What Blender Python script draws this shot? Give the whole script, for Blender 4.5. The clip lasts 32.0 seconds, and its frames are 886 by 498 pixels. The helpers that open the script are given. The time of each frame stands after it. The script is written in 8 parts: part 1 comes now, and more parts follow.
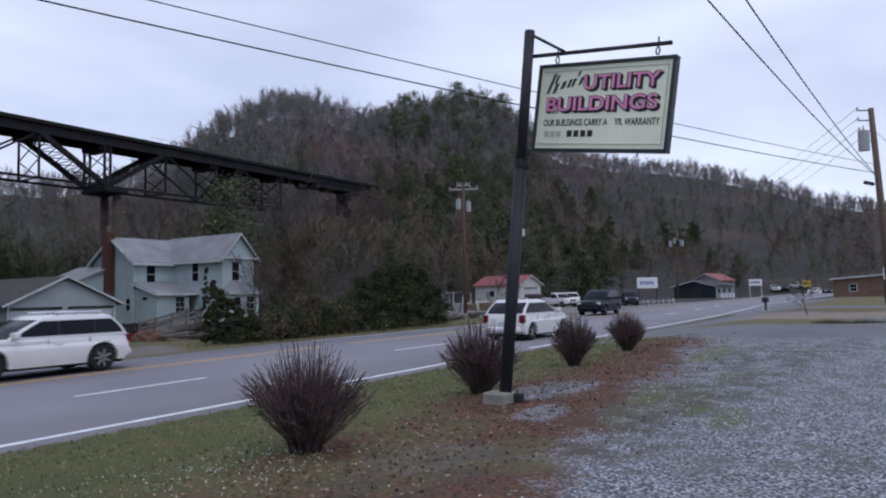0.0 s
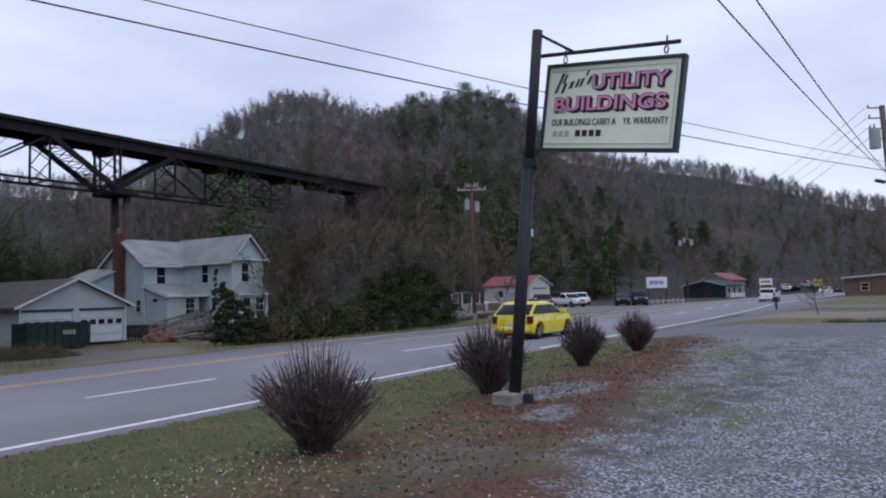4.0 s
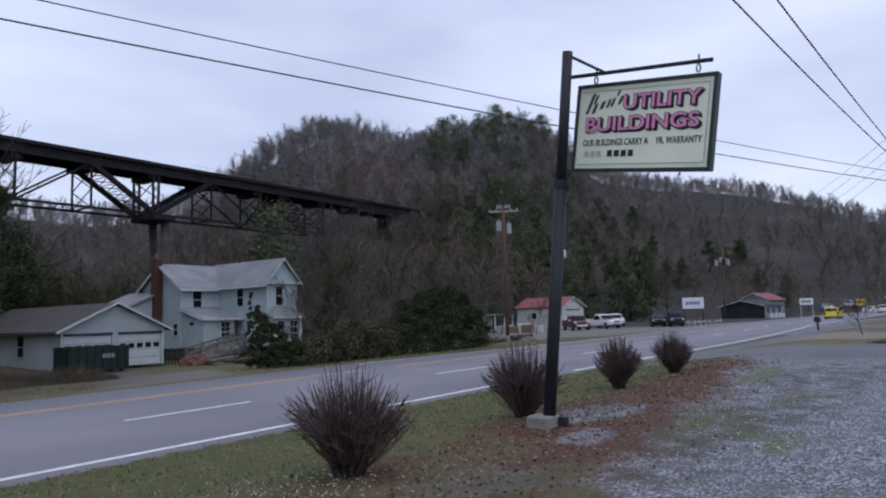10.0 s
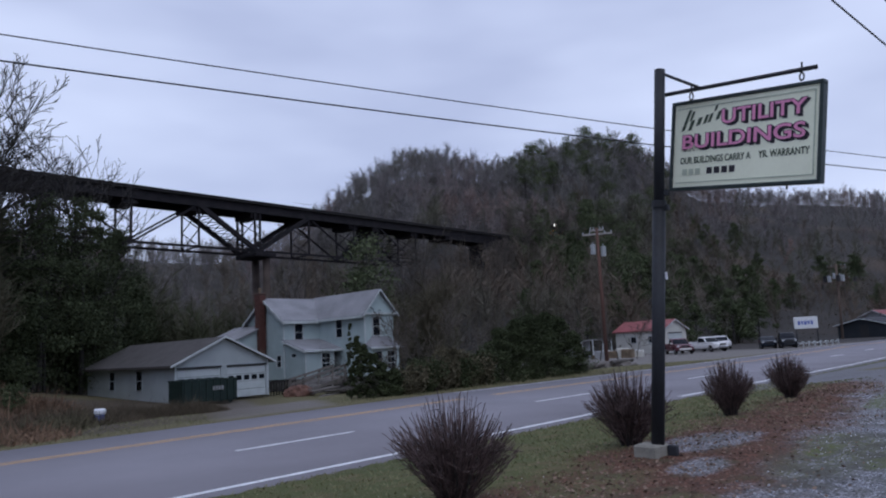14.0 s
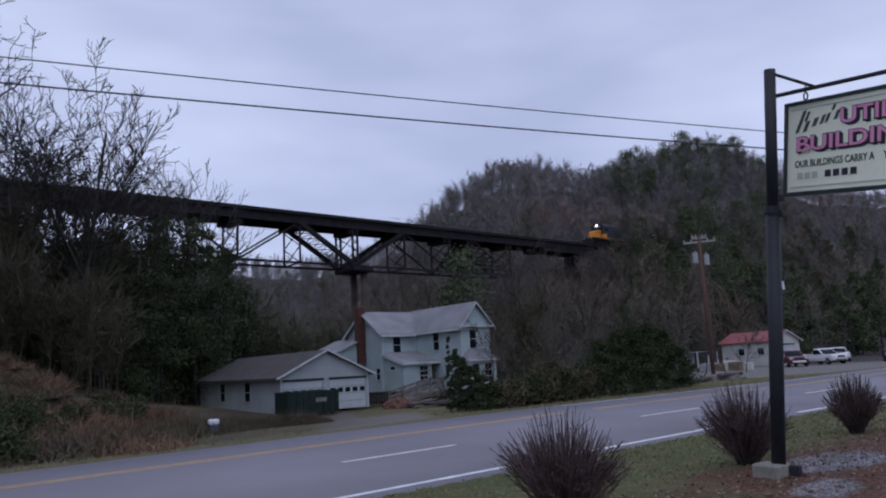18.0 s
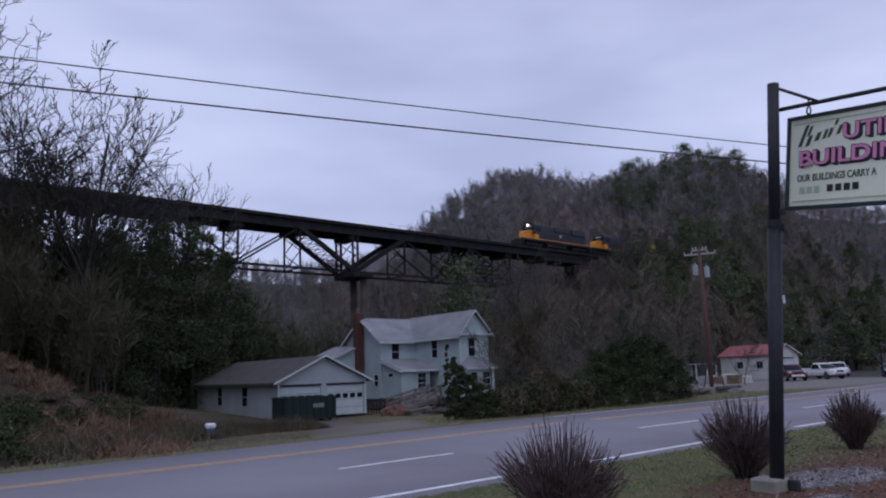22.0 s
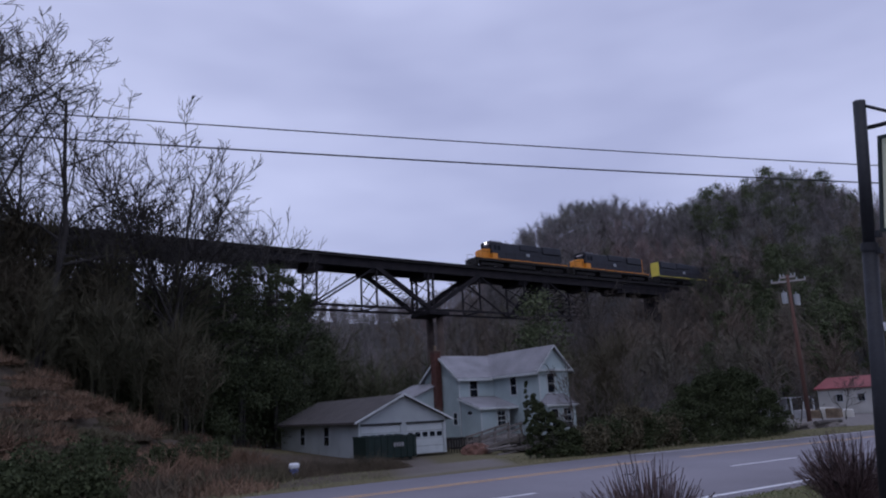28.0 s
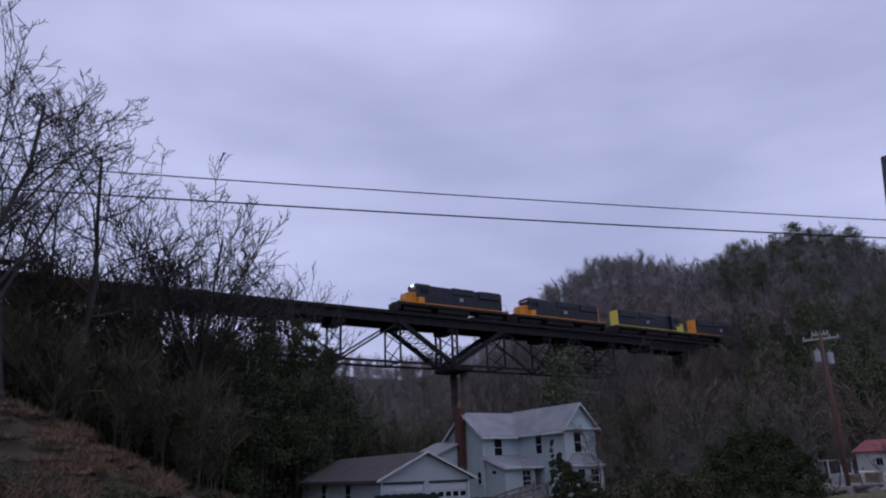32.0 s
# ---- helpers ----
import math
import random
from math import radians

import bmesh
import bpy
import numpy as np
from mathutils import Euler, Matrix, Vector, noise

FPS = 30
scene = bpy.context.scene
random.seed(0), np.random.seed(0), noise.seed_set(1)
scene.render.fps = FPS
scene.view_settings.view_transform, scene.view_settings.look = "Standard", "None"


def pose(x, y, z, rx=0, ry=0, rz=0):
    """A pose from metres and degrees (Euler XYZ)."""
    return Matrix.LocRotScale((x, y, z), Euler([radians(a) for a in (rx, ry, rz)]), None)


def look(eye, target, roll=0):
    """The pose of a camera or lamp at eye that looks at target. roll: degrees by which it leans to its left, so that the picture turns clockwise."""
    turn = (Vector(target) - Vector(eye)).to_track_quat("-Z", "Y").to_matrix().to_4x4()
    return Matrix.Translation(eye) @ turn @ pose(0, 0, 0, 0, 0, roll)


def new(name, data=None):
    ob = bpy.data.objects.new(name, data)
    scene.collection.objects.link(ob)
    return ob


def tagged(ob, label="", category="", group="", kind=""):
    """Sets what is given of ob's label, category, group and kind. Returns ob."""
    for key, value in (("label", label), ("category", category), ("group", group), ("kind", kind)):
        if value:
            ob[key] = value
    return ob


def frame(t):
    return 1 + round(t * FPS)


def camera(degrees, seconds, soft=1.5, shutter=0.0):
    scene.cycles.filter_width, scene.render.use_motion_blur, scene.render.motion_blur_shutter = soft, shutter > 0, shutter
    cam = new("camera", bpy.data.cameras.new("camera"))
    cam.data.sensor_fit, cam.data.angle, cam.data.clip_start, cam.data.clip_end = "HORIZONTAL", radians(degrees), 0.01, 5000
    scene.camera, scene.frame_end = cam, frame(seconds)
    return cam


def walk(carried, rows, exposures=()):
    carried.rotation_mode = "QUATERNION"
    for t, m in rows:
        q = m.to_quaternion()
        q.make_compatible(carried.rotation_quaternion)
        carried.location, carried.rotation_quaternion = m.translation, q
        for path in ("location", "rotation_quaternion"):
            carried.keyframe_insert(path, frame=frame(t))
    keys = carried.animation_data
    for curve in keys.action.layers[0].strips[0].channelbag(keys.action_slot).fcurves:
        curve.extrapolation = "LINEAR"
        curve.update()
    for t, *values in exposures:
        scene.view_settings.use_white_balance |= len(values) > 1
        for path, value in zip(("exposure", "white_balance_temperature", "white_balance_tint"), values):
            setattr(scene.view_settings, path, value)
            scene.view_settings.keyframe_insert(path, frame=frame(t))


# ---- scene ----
# World: X runs along the road, Y across it, Z up; the camera stands on a gravel lot beside the road.
SLOPE = 0.0098          # the road climbs gently along X, then runs level


def grade(x):
    """Height of the road at x."""
    return SLOPE * 18.5 * np.minimum(np.clip(x, -120, 400) / 18.5, 1.0)


def bend(x):
    """How far the road has drifted to the left at x: it bears off gently past the lot, then runs straight."""
    return 0.0012 * np.clip(np.asarray(x, float) - 25, 0, 45) ** 2


EYE = (0.0, 0.0, 1.9)
AIM = (  # seconds, then turn about x, y, z in degrees
    (0.0, 93.5, 1.2, -56.17), (0.5, 93.62, 1.27, -56.06), (1.0, 93.48, 1.39, -55.97), (1.5, 93.47, 1.33, -55.89),
    (2.0, 93.45, 1.38, -55.92), (2.5, 93.22, 1.87, -55.86), (4.5, 93.77, 1.26, -55.23), (5.0, 93.95, 1.2, -54.98),
    (5.5, 93.84, 1.06, -54.77), (6.0, 93.81, 1.34, -54.26), (6.5, 93.98, 1.27, -54.31), (7.0, 94.01, 1.35, -54.0),
    (7.5, 94.16, 1.3, -53.65), (8.0, 94.27, 1.26, -53.68), (8.5, 94.79, 1.4, -53.63), (9.0, 94.92, 1.47, -53.48),
    (9.5, 94.95, 1.6, -53.51), (10.0, 95.39, 1.74, -52.86), (10.5, 95.45, 1.86, -52.39), (11.0, 95.48, 1.89, -51.07),
    (11.5, 95.96, 2.38, -49.72), (12.0, 96.53, 2.77, -48.4), (12.5, 97.31, 3.37, -47.2), (13.0, 97.88, 3.39, -46.97),
    (13.5, 97.87, 3.12, -46.19), (15.5, 98.48, 3.55, -42.27), (16.0, 98.69, 3.79, -41.17), (16.5, 98.71, 3.47, -40.27),
    (17.0, 99.05, 2.87, -39.07), (17.5, 99.24, 2.89, -37.98), (18.0, 99.27, 3.02, -37.57), (18.5, 99.71, 2.69, -36.85),
    (19.0, 99.74, 2.95, -36.78), (19.5, 99.72, 2.96, -36.94), (20.0, 99.88, 2.79, -37.03), (20.5, 100.09, 2.49, -37.36),
    (21.0, 100.16, 2.3, -37.61), (21.5, 100.08, 2.26, -37.27), (22.0, 99.87, 2.01, -37.72), (22.5, 100.2, 2.01, -37.73),
    (23.0, 100.33, 1.88, -37.49), (23.5, 99.89, 1.9, -37.39), (24.0, 99.47, 2.24, -36.38), (24.5, 99.41, 1.98, -35.8),
    (26.5, 101.51, 1.56, -35.05), (27.0, 102.18, 2.14, -33.82), (27.5, 102.16, 2.91, -32.25), (28.0, 103.03, 2.7, -31.5),
    (28.5, 102.88, 2.24, -31.37), (29.0, 103.44, 2.26, -30.53), (29.5, 104.41, 1.64, -28.83), (30.0, 105.37, 1.89, -28.86),
    (30.5, 106.57, 2.13, -29.95), (31.0, 106.02, 2.38, -29.94), (31.5, 106.1, 2.28, -29.74), (32.0, 107.49, 1.97, -29.68),
)
cam = camera(63.54, 32.0, soft=2.1, shutter=0.12)
EXPOSURES = ((0, 0.32, 6450, 1), (9, 0.28, 6400, 1), (13, 0.1, 6150, 2), (19, -0.1, 6050, 7), (23, -0.1, 6050, 10), (26.5, -0.18, 6000, 11), (32, -0.28, 6000, 15))
DRIFT = np.array([(0, 0.0), (10, 0.0), (12, 0.02), (13, 0.03), (16, 0.08), (18, 0.145), (24, 0.165), (32, 0.17)])  # the hand sways to the left


def held(t, rx, ry, rz):
    d = float(np.interp(t, DRIFT[:, 0], DRIFT[:, 1]))
    return pose(EYE[0] - 0.77 * d, EYE[1] + 0.64 * d, EYE[2] + 0.25 * d, rx - 0.2 * d, ry, rz - 0.88 * d)


walk(cam, [(t, held(t, rx, ry, rz)) for t, rx, ry, rz in AIM], EXPOSURES)

# ---- sky and light: a dull overcast winter afternoon ----
world = bpy.data.worlds.new("overcast_sky")
scene.world = world
world.use_nodes = True
wn, wl = world.node_tree.nodes, world.node_tree.links
wn.clear()
w_out = wn.new("ShaderNodeOutputWorld")
w_bg = wn.new("ShaderNodeBackground")
w_sky = wn.new("ShaderNodeTexSky")
w_sky.sky_type, w_sky.sun_disc = "NISHITA", False
w_sky.sun_elevation, w_sky.sun_rotation = radians(28), radians(200)
w_co = wn.new("ShaderNodeTexCoord")
w_map = wn.new("ShaderNodeMapping")
w_map.inputs["Scale"].default_value = (1.0, 1.0, 3.2)
w_noise = wn.new("ShaderNodeTexNoise")
w_noise.inputs["Scale"].default_value, w_noise.inputs["Detail"].default_value = 2.1, 3.5
w_noise.inputs["Roughness"].default_value = 0.5
w_ramp = wn.new("ShaderNodeValToRGB")
w_ramp.color_ramp.elements[0].position, w_ramp.color_ramp.elements[0].color = 0.3, (0.47, 0.49, 0.70, 1)
w_ramp.color_ramp.elements[1].position, w_ramp.color_ramp.elements[1].color = 0.72, (0.70, 0.72, 0.95, 1)
w_mix = wn.new("ShaderNodeMix")
w_mix.data_type, w_mix.blend_type = "RGBA", "ADD"
w_mix.inputs[0].default_value = 0.008
wl.new(w_co.outputs["Generated"], w_map.inputs["Vector"])
wl.new(w_map.outputs["Vector"], w_noise.inputs["Vector"])
wl.new(w_noise.outputs["Fac"], w_ramp.inputs["Fac"])
wl.new(w_ramp.outputs["Color"], w_mix.inputs[6])
wl.new(w_sky.outputs["Color"], w_mix.inputs[7])
wl.new(w_mix.outputs[2], w_bg.inputs["Color"])
w_bg.inputs["Strength"].default_value = 1.0
wl.new(w_bg.outputs["Background"], w_out.inputs["Surface"])
sun = new("sun", bpy.data.lights.new("sun", "SUN"))
sun.data.energy, sun.data.angle, sun.data.color = 0.5, radians(35), (1.0, 0.96, 0.92)
sun.matrix_world = look((0, 0, 60), (22, 30, 0))


# ---- materials ----
def mat(name, base, rough=0.8, vary=0.25, scale=3.0, fine=40.0, bump=0.2, metal=0.0, tint=None, per="none", spec=0.35, stretch=(1, 1, 1), obj=True):
    """A surface with two scales of colour variation and a fine relief. per: 'object' or 'island' adds a random shade to each piece."""
    m = bpy.data.materials.new(name)
    m.use_nodes = True
    n, l = m.node_tree.nodes, m.node_tree.links
    b = n["Principled BSDF"]
    b.inputs["Roughness"].default_value, b.inputs["Metallic"].default_value = rough, metal
    b.inputs["Specular IOR Level"].default_value = spec
    co = n.new("ShaderNodeTexCoord")
    mp = n.new("ShaderNodeMapping")
    mp.inputs["Scale"].default_value = stretch
    l.new(co.outputs["Object"], mp.inputs["Vector"])
    big = n.new("ShaderNodeTexNoise")
    big.inputs["Scale"].default_value, big.inputs["Detail"].default_value = scale, 5
    small = n.new("ShaderNodeTexNoise")
    small.inputs["Scale"].default_value, small.inputs["Detail"].default_value = fine, 3
    l.new(mp.outputs["Vector"], big.inputs["Vector"]), l.new(mp.outputs["Vector"], small.inputs["Vector"])
    add = n.new("ShaderNodeMath")
    add.operation = "ADD"
    l.new(big.outputs["Fac"], add.inputs[0])
    mul = n.new("ShaderNodeMath")
    mul.operation, mul.inputs[1].default_value = "MULTIPLY", 0.55
    l.new(small.outputs["Fac"], mul.inputs[0])
    l.new(mul.outputs[0], add.inputs[1])
    top = add.outputs[0]
    if per != "none":
        rnd = n.new("ShaderNodeObjectInfo") if per == "object" else n.new("ShaderNodeNewGeometry")
        r2 = n.new("ShaderNodeMath")
        r2.operation, r2.inputs[1].default_value, r2.inputs[2].default_value = "MULTIPLY_ADD", 0.6, -0.3
        l.new(rnd.outputs["Random" if per == "object" else "Random Per Island"], r2.inputs[0])
        a2 = n.new("ShaderNodeMath")
        l.new(top, a2.inputs[0]), l.new(r2.outputs[0], a2.inputs[1])
        top = a2.outputs[0]
    ramp = n.new("ShaderNodeValToRGB")
    e = ramp.color_ramp.elements
    dark = tuple(c * (1 - vary) for c in base)
    lite = tuple(min(1, c * (1 + vary)) for c in (tint or base))
    e[0].position, e[0].color = 0.42, (*dark, 1)
    e[1].position, e[1].color = 1.12 if per != "none" else 1.0, (*lite, 1)
    e[1].position = min(1.0, e[1].position)
    l.new(top, ramp.inputs["Fac"])
    l.new(ramp.outputs["Color"], b.inputs["Base Color"])
    if bump:
        bp = n.new("ShaderNodeBump")
        bp.inputs["Strength"].default_value, bp.inputs["Distance"].default_value = bump, 0.02
        l.new(small.outputs["Fac"], bp.inputs["Height"])
        l.new(bp.outputs["Normal"], b.inputs["Normal"])
    return m


def glow(name, colour, strength):
    m = mat(name, colour, 0.3, 0.05)
    b = m.node_tree.nodes["Principled BSDF"]
    b.inputs["Emission Color"].default_value, b.inputs["Emission Strength"].default_value = (*colour, 1), strength
    return m


def ridged(m, axis, pitch, depth=0.01, strength=0.5):
    """Adds regular ridges (boards, shingle rows, ribs) across one axis to a material's relief."""
    n, l = m.node_tree.nodes, m.node_tree.links
    co = n.new("ShaderNodeTexCoord")
    sx = n.new("ShaderNodeSeparateXYZ")
    l.new(co.outputs["Object"], sx.inputs[0])
    d = n.new("ShaderNodeMath")
    d.operation, d.inputs[1].default_value = "DIVIDE", pitch
    l.new(sx.outputs[axis], d.inputs[0])
    fr = n.new("ShaderNodeMath")
    fr.operation = "FRACT"
    l.new(d.outputs[0], fr.inputs[0])
    bp = n.new("ShaderNodeBump")
    bp.inputs["Strength"].default_value, bp.inputs["Distance"].default_value = strength, depth
    l.new(fr.outputs[0], bp.inputs["Height"])
    old = [k for k in l if k.to_socket == n["Principled BSDF"].inputs["Normal"]]
    if old:
        l.new(old[0].from_socket, bp.inputs["Normal"])
    l.new(bp.outputs["Normal"], n["Principled BSDF"].inputs["Normal"])
    return m


M_ASPHALT = mat("worn_asphalt", (0.207, 0.197, 0.225), 0.85, 0.16, 0.25, 60, 0.25)
M_WHITE_LINE = mat("white_road_paint", (0.62, 0.63, 0.66), 0.7, 0.22, 4, 50, 0.1)
M_YELLOW_LINE = mat("yellow_road_paint", (0.52, 0.33, 0.16), 0.7, 0.25, 4, 50, 0.1)
M_ROOF_AND_SHADE = mat("dark_felt_and_doorway_shade", (0.045, 0.046, 0.054), 0.9, 0.25, 1, 20, 0.2)
M_DOORPAINT = mat("pale_garage_door_paint", (0.42, 0.46, 0.48), 0.6, 0.12, 2, 30, 0.05)
M_STEEL_BRIDGE = mat("sooty_bridge_steel", (0.017, 0.017, 0.022), 0.75, 0.4, 0.8, 12, 0.2, tint=(0.022, 0.02, 0.022), spec=0.1)
M_RUST = mat("rusty_steel", (0.05, 0.034, 0.028), 0.85, 0.5, 0.9, 10, 0.3, tint=(0.17, 0.13, 0.09))
M_PIER = mat("stained_pier_concrete", (0.060, 0.046, 0.040), 0.9, 0.6, 0.5, 9, 0.3)
M_TIE = mat("creosoted_timber", (0.014, 0.013, 0.013), 0.9, 0.4, 3, 30, 0.3)
M_BARK = mat("grey_bark", (0.060, 0.054, 0.048), 0.95, 0.4, 1.5, 25, 0.4)
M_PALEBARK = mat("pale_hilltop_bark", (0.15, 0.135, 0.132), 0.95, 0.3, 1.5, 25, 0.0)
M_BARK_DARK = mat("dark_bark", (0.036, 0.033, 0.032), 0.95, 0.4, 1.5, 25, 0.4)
M_TWIG = mat("winter_twigs", (0.074, 0.062, 0.054), 0.95, 0.4, 0.05, 6, 0.0, tint=(0.100, 0.082, 0.070), per="island")
def woods_material(name, hues, scale, spread=0.3):
    """Winter woods in drifts of different kinds of tree: hues from one end of the drifts to the other, each twig a little lighter or darker."""
    m = bpy.data.materials.new(name)
    m.use_nodes = True
    n, l = m.node_tree.nodes, m.node_tree.links
    b = n["Principled BSDF"]
    b.inputs["Roughness"].default_value, b.inputs["Specular IOR Level"].default_value = 0.95, 0.15
    geo = n.new("ShaderNodeNewGeometry")
    big = n.new("ShaderNodeTexNoise")
    big.inputs["Scale"].default_value, big.inputs["Detail"].default_value, big.inputs["Roughness"].default_value = scale, 4, 0.6
    l.new(geo.outputs["Position"], big.inputs["Vector"])
    ramp = n.new("ShaderNodeValToRGB")
    e = ramp.color_ramp.elements
    e[0].position, e[0].color = 0.32, (*hues[0], 1)
    e[1].position, e[1].color = 0.68, (*hues[-1], 1)
    for i, c in enumerate(hues[1:-1]):
        k = e.new(0.32 + 0.36 * (i + 1) / (len(hues) - 1))
        k.color = (*c, 1)
    l.new(big.outputs["Fac"], ramp.inputs["Fac"])
    hsv = n.new("ShaderNodeHueSaturation")
    v = n.new("ShaderNodeMapRange")
    v.inputs["To Min"].default_value, v.inputs["To Max"].default_value = 1 - spread, 1 + spread
    l.new(geo.outputs["Random Per Island"], v.inputs["Value"])
    l.new(v.outputs[0], hsv.inputs["Value"])
    l.new(ramp.outputs["Color"], hsv.inputs["Color"])
    l.new(hsv.outputs["Color"], b.inputs["Base Color"])
    return m


# upper-hill hues are paler and greyer-violet: distance haze mixed into the tree colours
M_HAZY_WOODS = woods_material("hazy_far_winter_woods", ((0.222, 0.152, 0.134), (0.190, 0.167, 0.170), (0.172, 0.162, 0.164), (0.142, 0.136, 0.124)), 0.022)
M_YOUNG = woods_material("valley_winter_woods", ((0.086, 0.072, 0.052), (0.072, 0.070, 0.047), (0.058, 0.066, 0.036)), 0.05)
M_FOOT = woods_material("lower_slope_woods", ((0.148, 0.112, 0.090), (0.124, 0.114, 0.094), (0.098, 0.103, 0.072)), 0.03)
M_THICKET = woods_material("woodland_undergrowth", ((0.135, 0.086, 0.064), (0.100, 0.090, 0.076), (0.084, 0.087, 0.064), (0.066, 0.080, 0.044)), 0.022, 0.35)
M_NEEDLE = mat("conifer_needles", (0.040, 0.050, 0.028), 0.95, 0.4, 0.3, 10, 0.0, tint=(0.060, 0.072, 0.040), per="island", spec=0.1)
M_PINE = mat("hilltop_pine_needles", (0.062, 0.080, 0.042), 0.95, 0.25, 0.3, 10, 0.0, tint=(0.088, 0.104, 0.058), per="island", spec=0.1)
M_OLIVE = mat("olive_brown_leaves", (0.064, 0.062, 0.040), 0.95, 0.35, 0.5, 10, 0.0, tint=(0.10, 0.088, 0.058), per="island", spec=0.1)
M_LEAF = mat("evergreen_leaves", (0.034, 0.044, 0.022), 0.95, 0.35, 0.5, 10, 0.0, tint=(0.052, 0.062, 0.032), per="island", spec=0.1)
M_DRYLEAF = mat("dead_brush", (0.104, 0.064, 0.043), 0.95, 0.35, 0.4, 10, 0.0, tint=(0.165, 0.108, 0.072), per="island")
M_BRUSHDARK = mat("dark_dead_brush", (0.060, 0.050, 0.036), 0.95, 0.35, 0.4, 10, 0.0, tint=(0.10, 0.080, 0.056), per="island")
M_STEM = mat("reddish_shrub_stems", (0.052, 0.036, 0.037), 0.85, 0.45, 4, 40, 0.0, tint=(0.098, 0.068, 0.066), per="island")
M_GRASS = mat("winter_grass", (0.115, 0.130, 0.052), 0.9, 0.25, 0.8, 20, 0.0, tint=(0.19, 0.18, 0.10), per="island")
M_LITTER = mat("fallen_leaves", (0.080, 0.050, 0.038), 0.9, 0.5, 1.5, 20, 0.0, tint=(0.19, 0.135, 0.105), per="island")
M_GRAVEL = mat("limestone_gravel", (0.17, 0.175, 0.195), 0.9, 0.5, 1.0, 60, 0.2, tint=(0.37, 0.37, 0.40), per="island")
M_CLOVER = mat("white_seed_heads", (0.50, 0.50, 0.46), 0.9, 0.2, 5, 40, 0.0, per="island")
M_POST = mat("dark_painted_post", (0.020, 0.022, 0.028), 0.6, 0.4, 3, 30, 0.25)
M_CONCRETE = mat("weathered_concrete", (0.22, 0.21, 0.185), 0.95, 0.35, 3, 40, 0.4)
M_CREAM = mat("cream_sign_face", (0.80, 0.83, 0.66), 0.55, 0.07, 1.2, 30, 0.03)
M_FRAME = mat("dark_green_frame", (0.018, 0.03, 0.03), 0.45, 0.3, 3, 40, 0.1)
M_PINK = mat("pink_sign_letters", (0.70, 0.27, 0.46), 0.5, 0.08, 3, 40, 0.0)
M_INK = mat("dark_sign_letters", (0.02, 0.018, 0.025), 0.5, 0.1, 3, 40, 0.0)
M_GREENINK = mat("green_sign_letters", (0.05, 0.075, 0.05), 0.5, 0.1, 3, 40, 0.0)
M_FADED = mat("faded_sign_letters", (0.45, 0.50, 0.40), 0.5, 0.1, 3, 40, 0.0)
M_SIDING = ridged(mat("pale_blue_siding", (0.34, 0.41, 0.425), 0.7, 0.2, 0.6, 20, 0.1), "Z", 0.115, 0.012, 0.6)
M_SHED = ridged(mat("pale_siding_garage", (0.33, 0.365, 0.385), 0.7, 0.15, 0.6, 20, 0.1), "Z", 0.2, 0.01, 0.4)
M_TRIM = mat("white_painted_trim", (0.42, 0.45, 0.465), 0.6, 0.25, 2, 30, 0.05)
M_TINROOF = ridged(mat("grey_tin_roof", (0.20, 0.20, 0.22), 0.8, 0.35, 0.5, 12, 0.1), "X", 0.6, 0.02, 0.4)
M_SHINGLE = ridged(mat("brown_grey_shingles", (0.066, 0.060, 0.060), 0.9, 0.3, 1.2, 30, 0.4), "X", 0.15, 0.01, 0.4)
M_BRICK = mat("red_chimney_brick", (0.095, 0.042, 0.036), 0.9, 0.3, 3, 30, 0.3, per="object")
M_MORTAR = mat("chimney_mortar", (0.10, 0.062, 0.052), 0.95, 0.2, 3, 30, 0.2)
M_GLASS_DARK = mat("dark_window_glass", (0.010, 0.012, 0.017), 0.08, 0.1, 1, 5, 0.0, spec=0.12)
M_RUBBLE = mat("red_brown_rubble", (0.078, 0.036, 0.028), 0.95, 0.5, 4, 14, 0.9, tint=(0.12, 0.065, 0.05))
M_RUBBLE_STONE = mat("rough_grey_stone", (0.085, 0.08, 0.078), 0.95, 0.6, 3.5, 9, 0.8)
M_DUMPSTER = mat("dark_green_steel", (0.008, 0.019, 0.017), 0.6, 0.4, 2, 20, 0.2)
M_LUMBER = mat("grey_weathered_lumber", (0.12, 0.108, 0.10), 0.95, 0.5, 2, 30, 0.2, per="object")
M_PALELUMBER = mat("pale_weathered_lumber", (0.24, 0.225, 0.22), 0.95, 0.4, 2, 30, 0.2, per="object")
M_REDROOF = ridged(mat("red_metal_roof", (0.22, 0.058, 0.062), 0.55, 0.2, 0.5, 12, 0.1), "X", 0.4, 0.02, 0.4)
M_WHITEWALL = mat("off_white_metal_wall", (0.50, 0.49, 0.46), 0.7, 0.15, 0.8, 20, 0.1)
M_NAVY = mat("dark_navy_boards", (0.016, 0.020, 0.026), 0.8, 0.3, 1, 20, 0.2)
M_GREYWALL = mat("grey_white_wall", (0.24, 0.245, 0.26), 0.75, 0.25, 1.2, 20, 0.1)
M_LOG = ridged(mat("brown_logs", (0.15, 0.095, 0.07), 0.85, 0.25, 1, 20, 0.2), "Z", 0.25, 0.04, 0.6)
M_TANROOF = mat("tan_roof", (0.30, 0.235, 0.185), 0.9, 0.2, 1, 20, 0.2)
M_POLE = mat("weathered_utility_pole", (0.115, 0.085, 0.07), 0.95, 0.3, 2, 25, 0.3, stretch=(6, 6, 0.5))
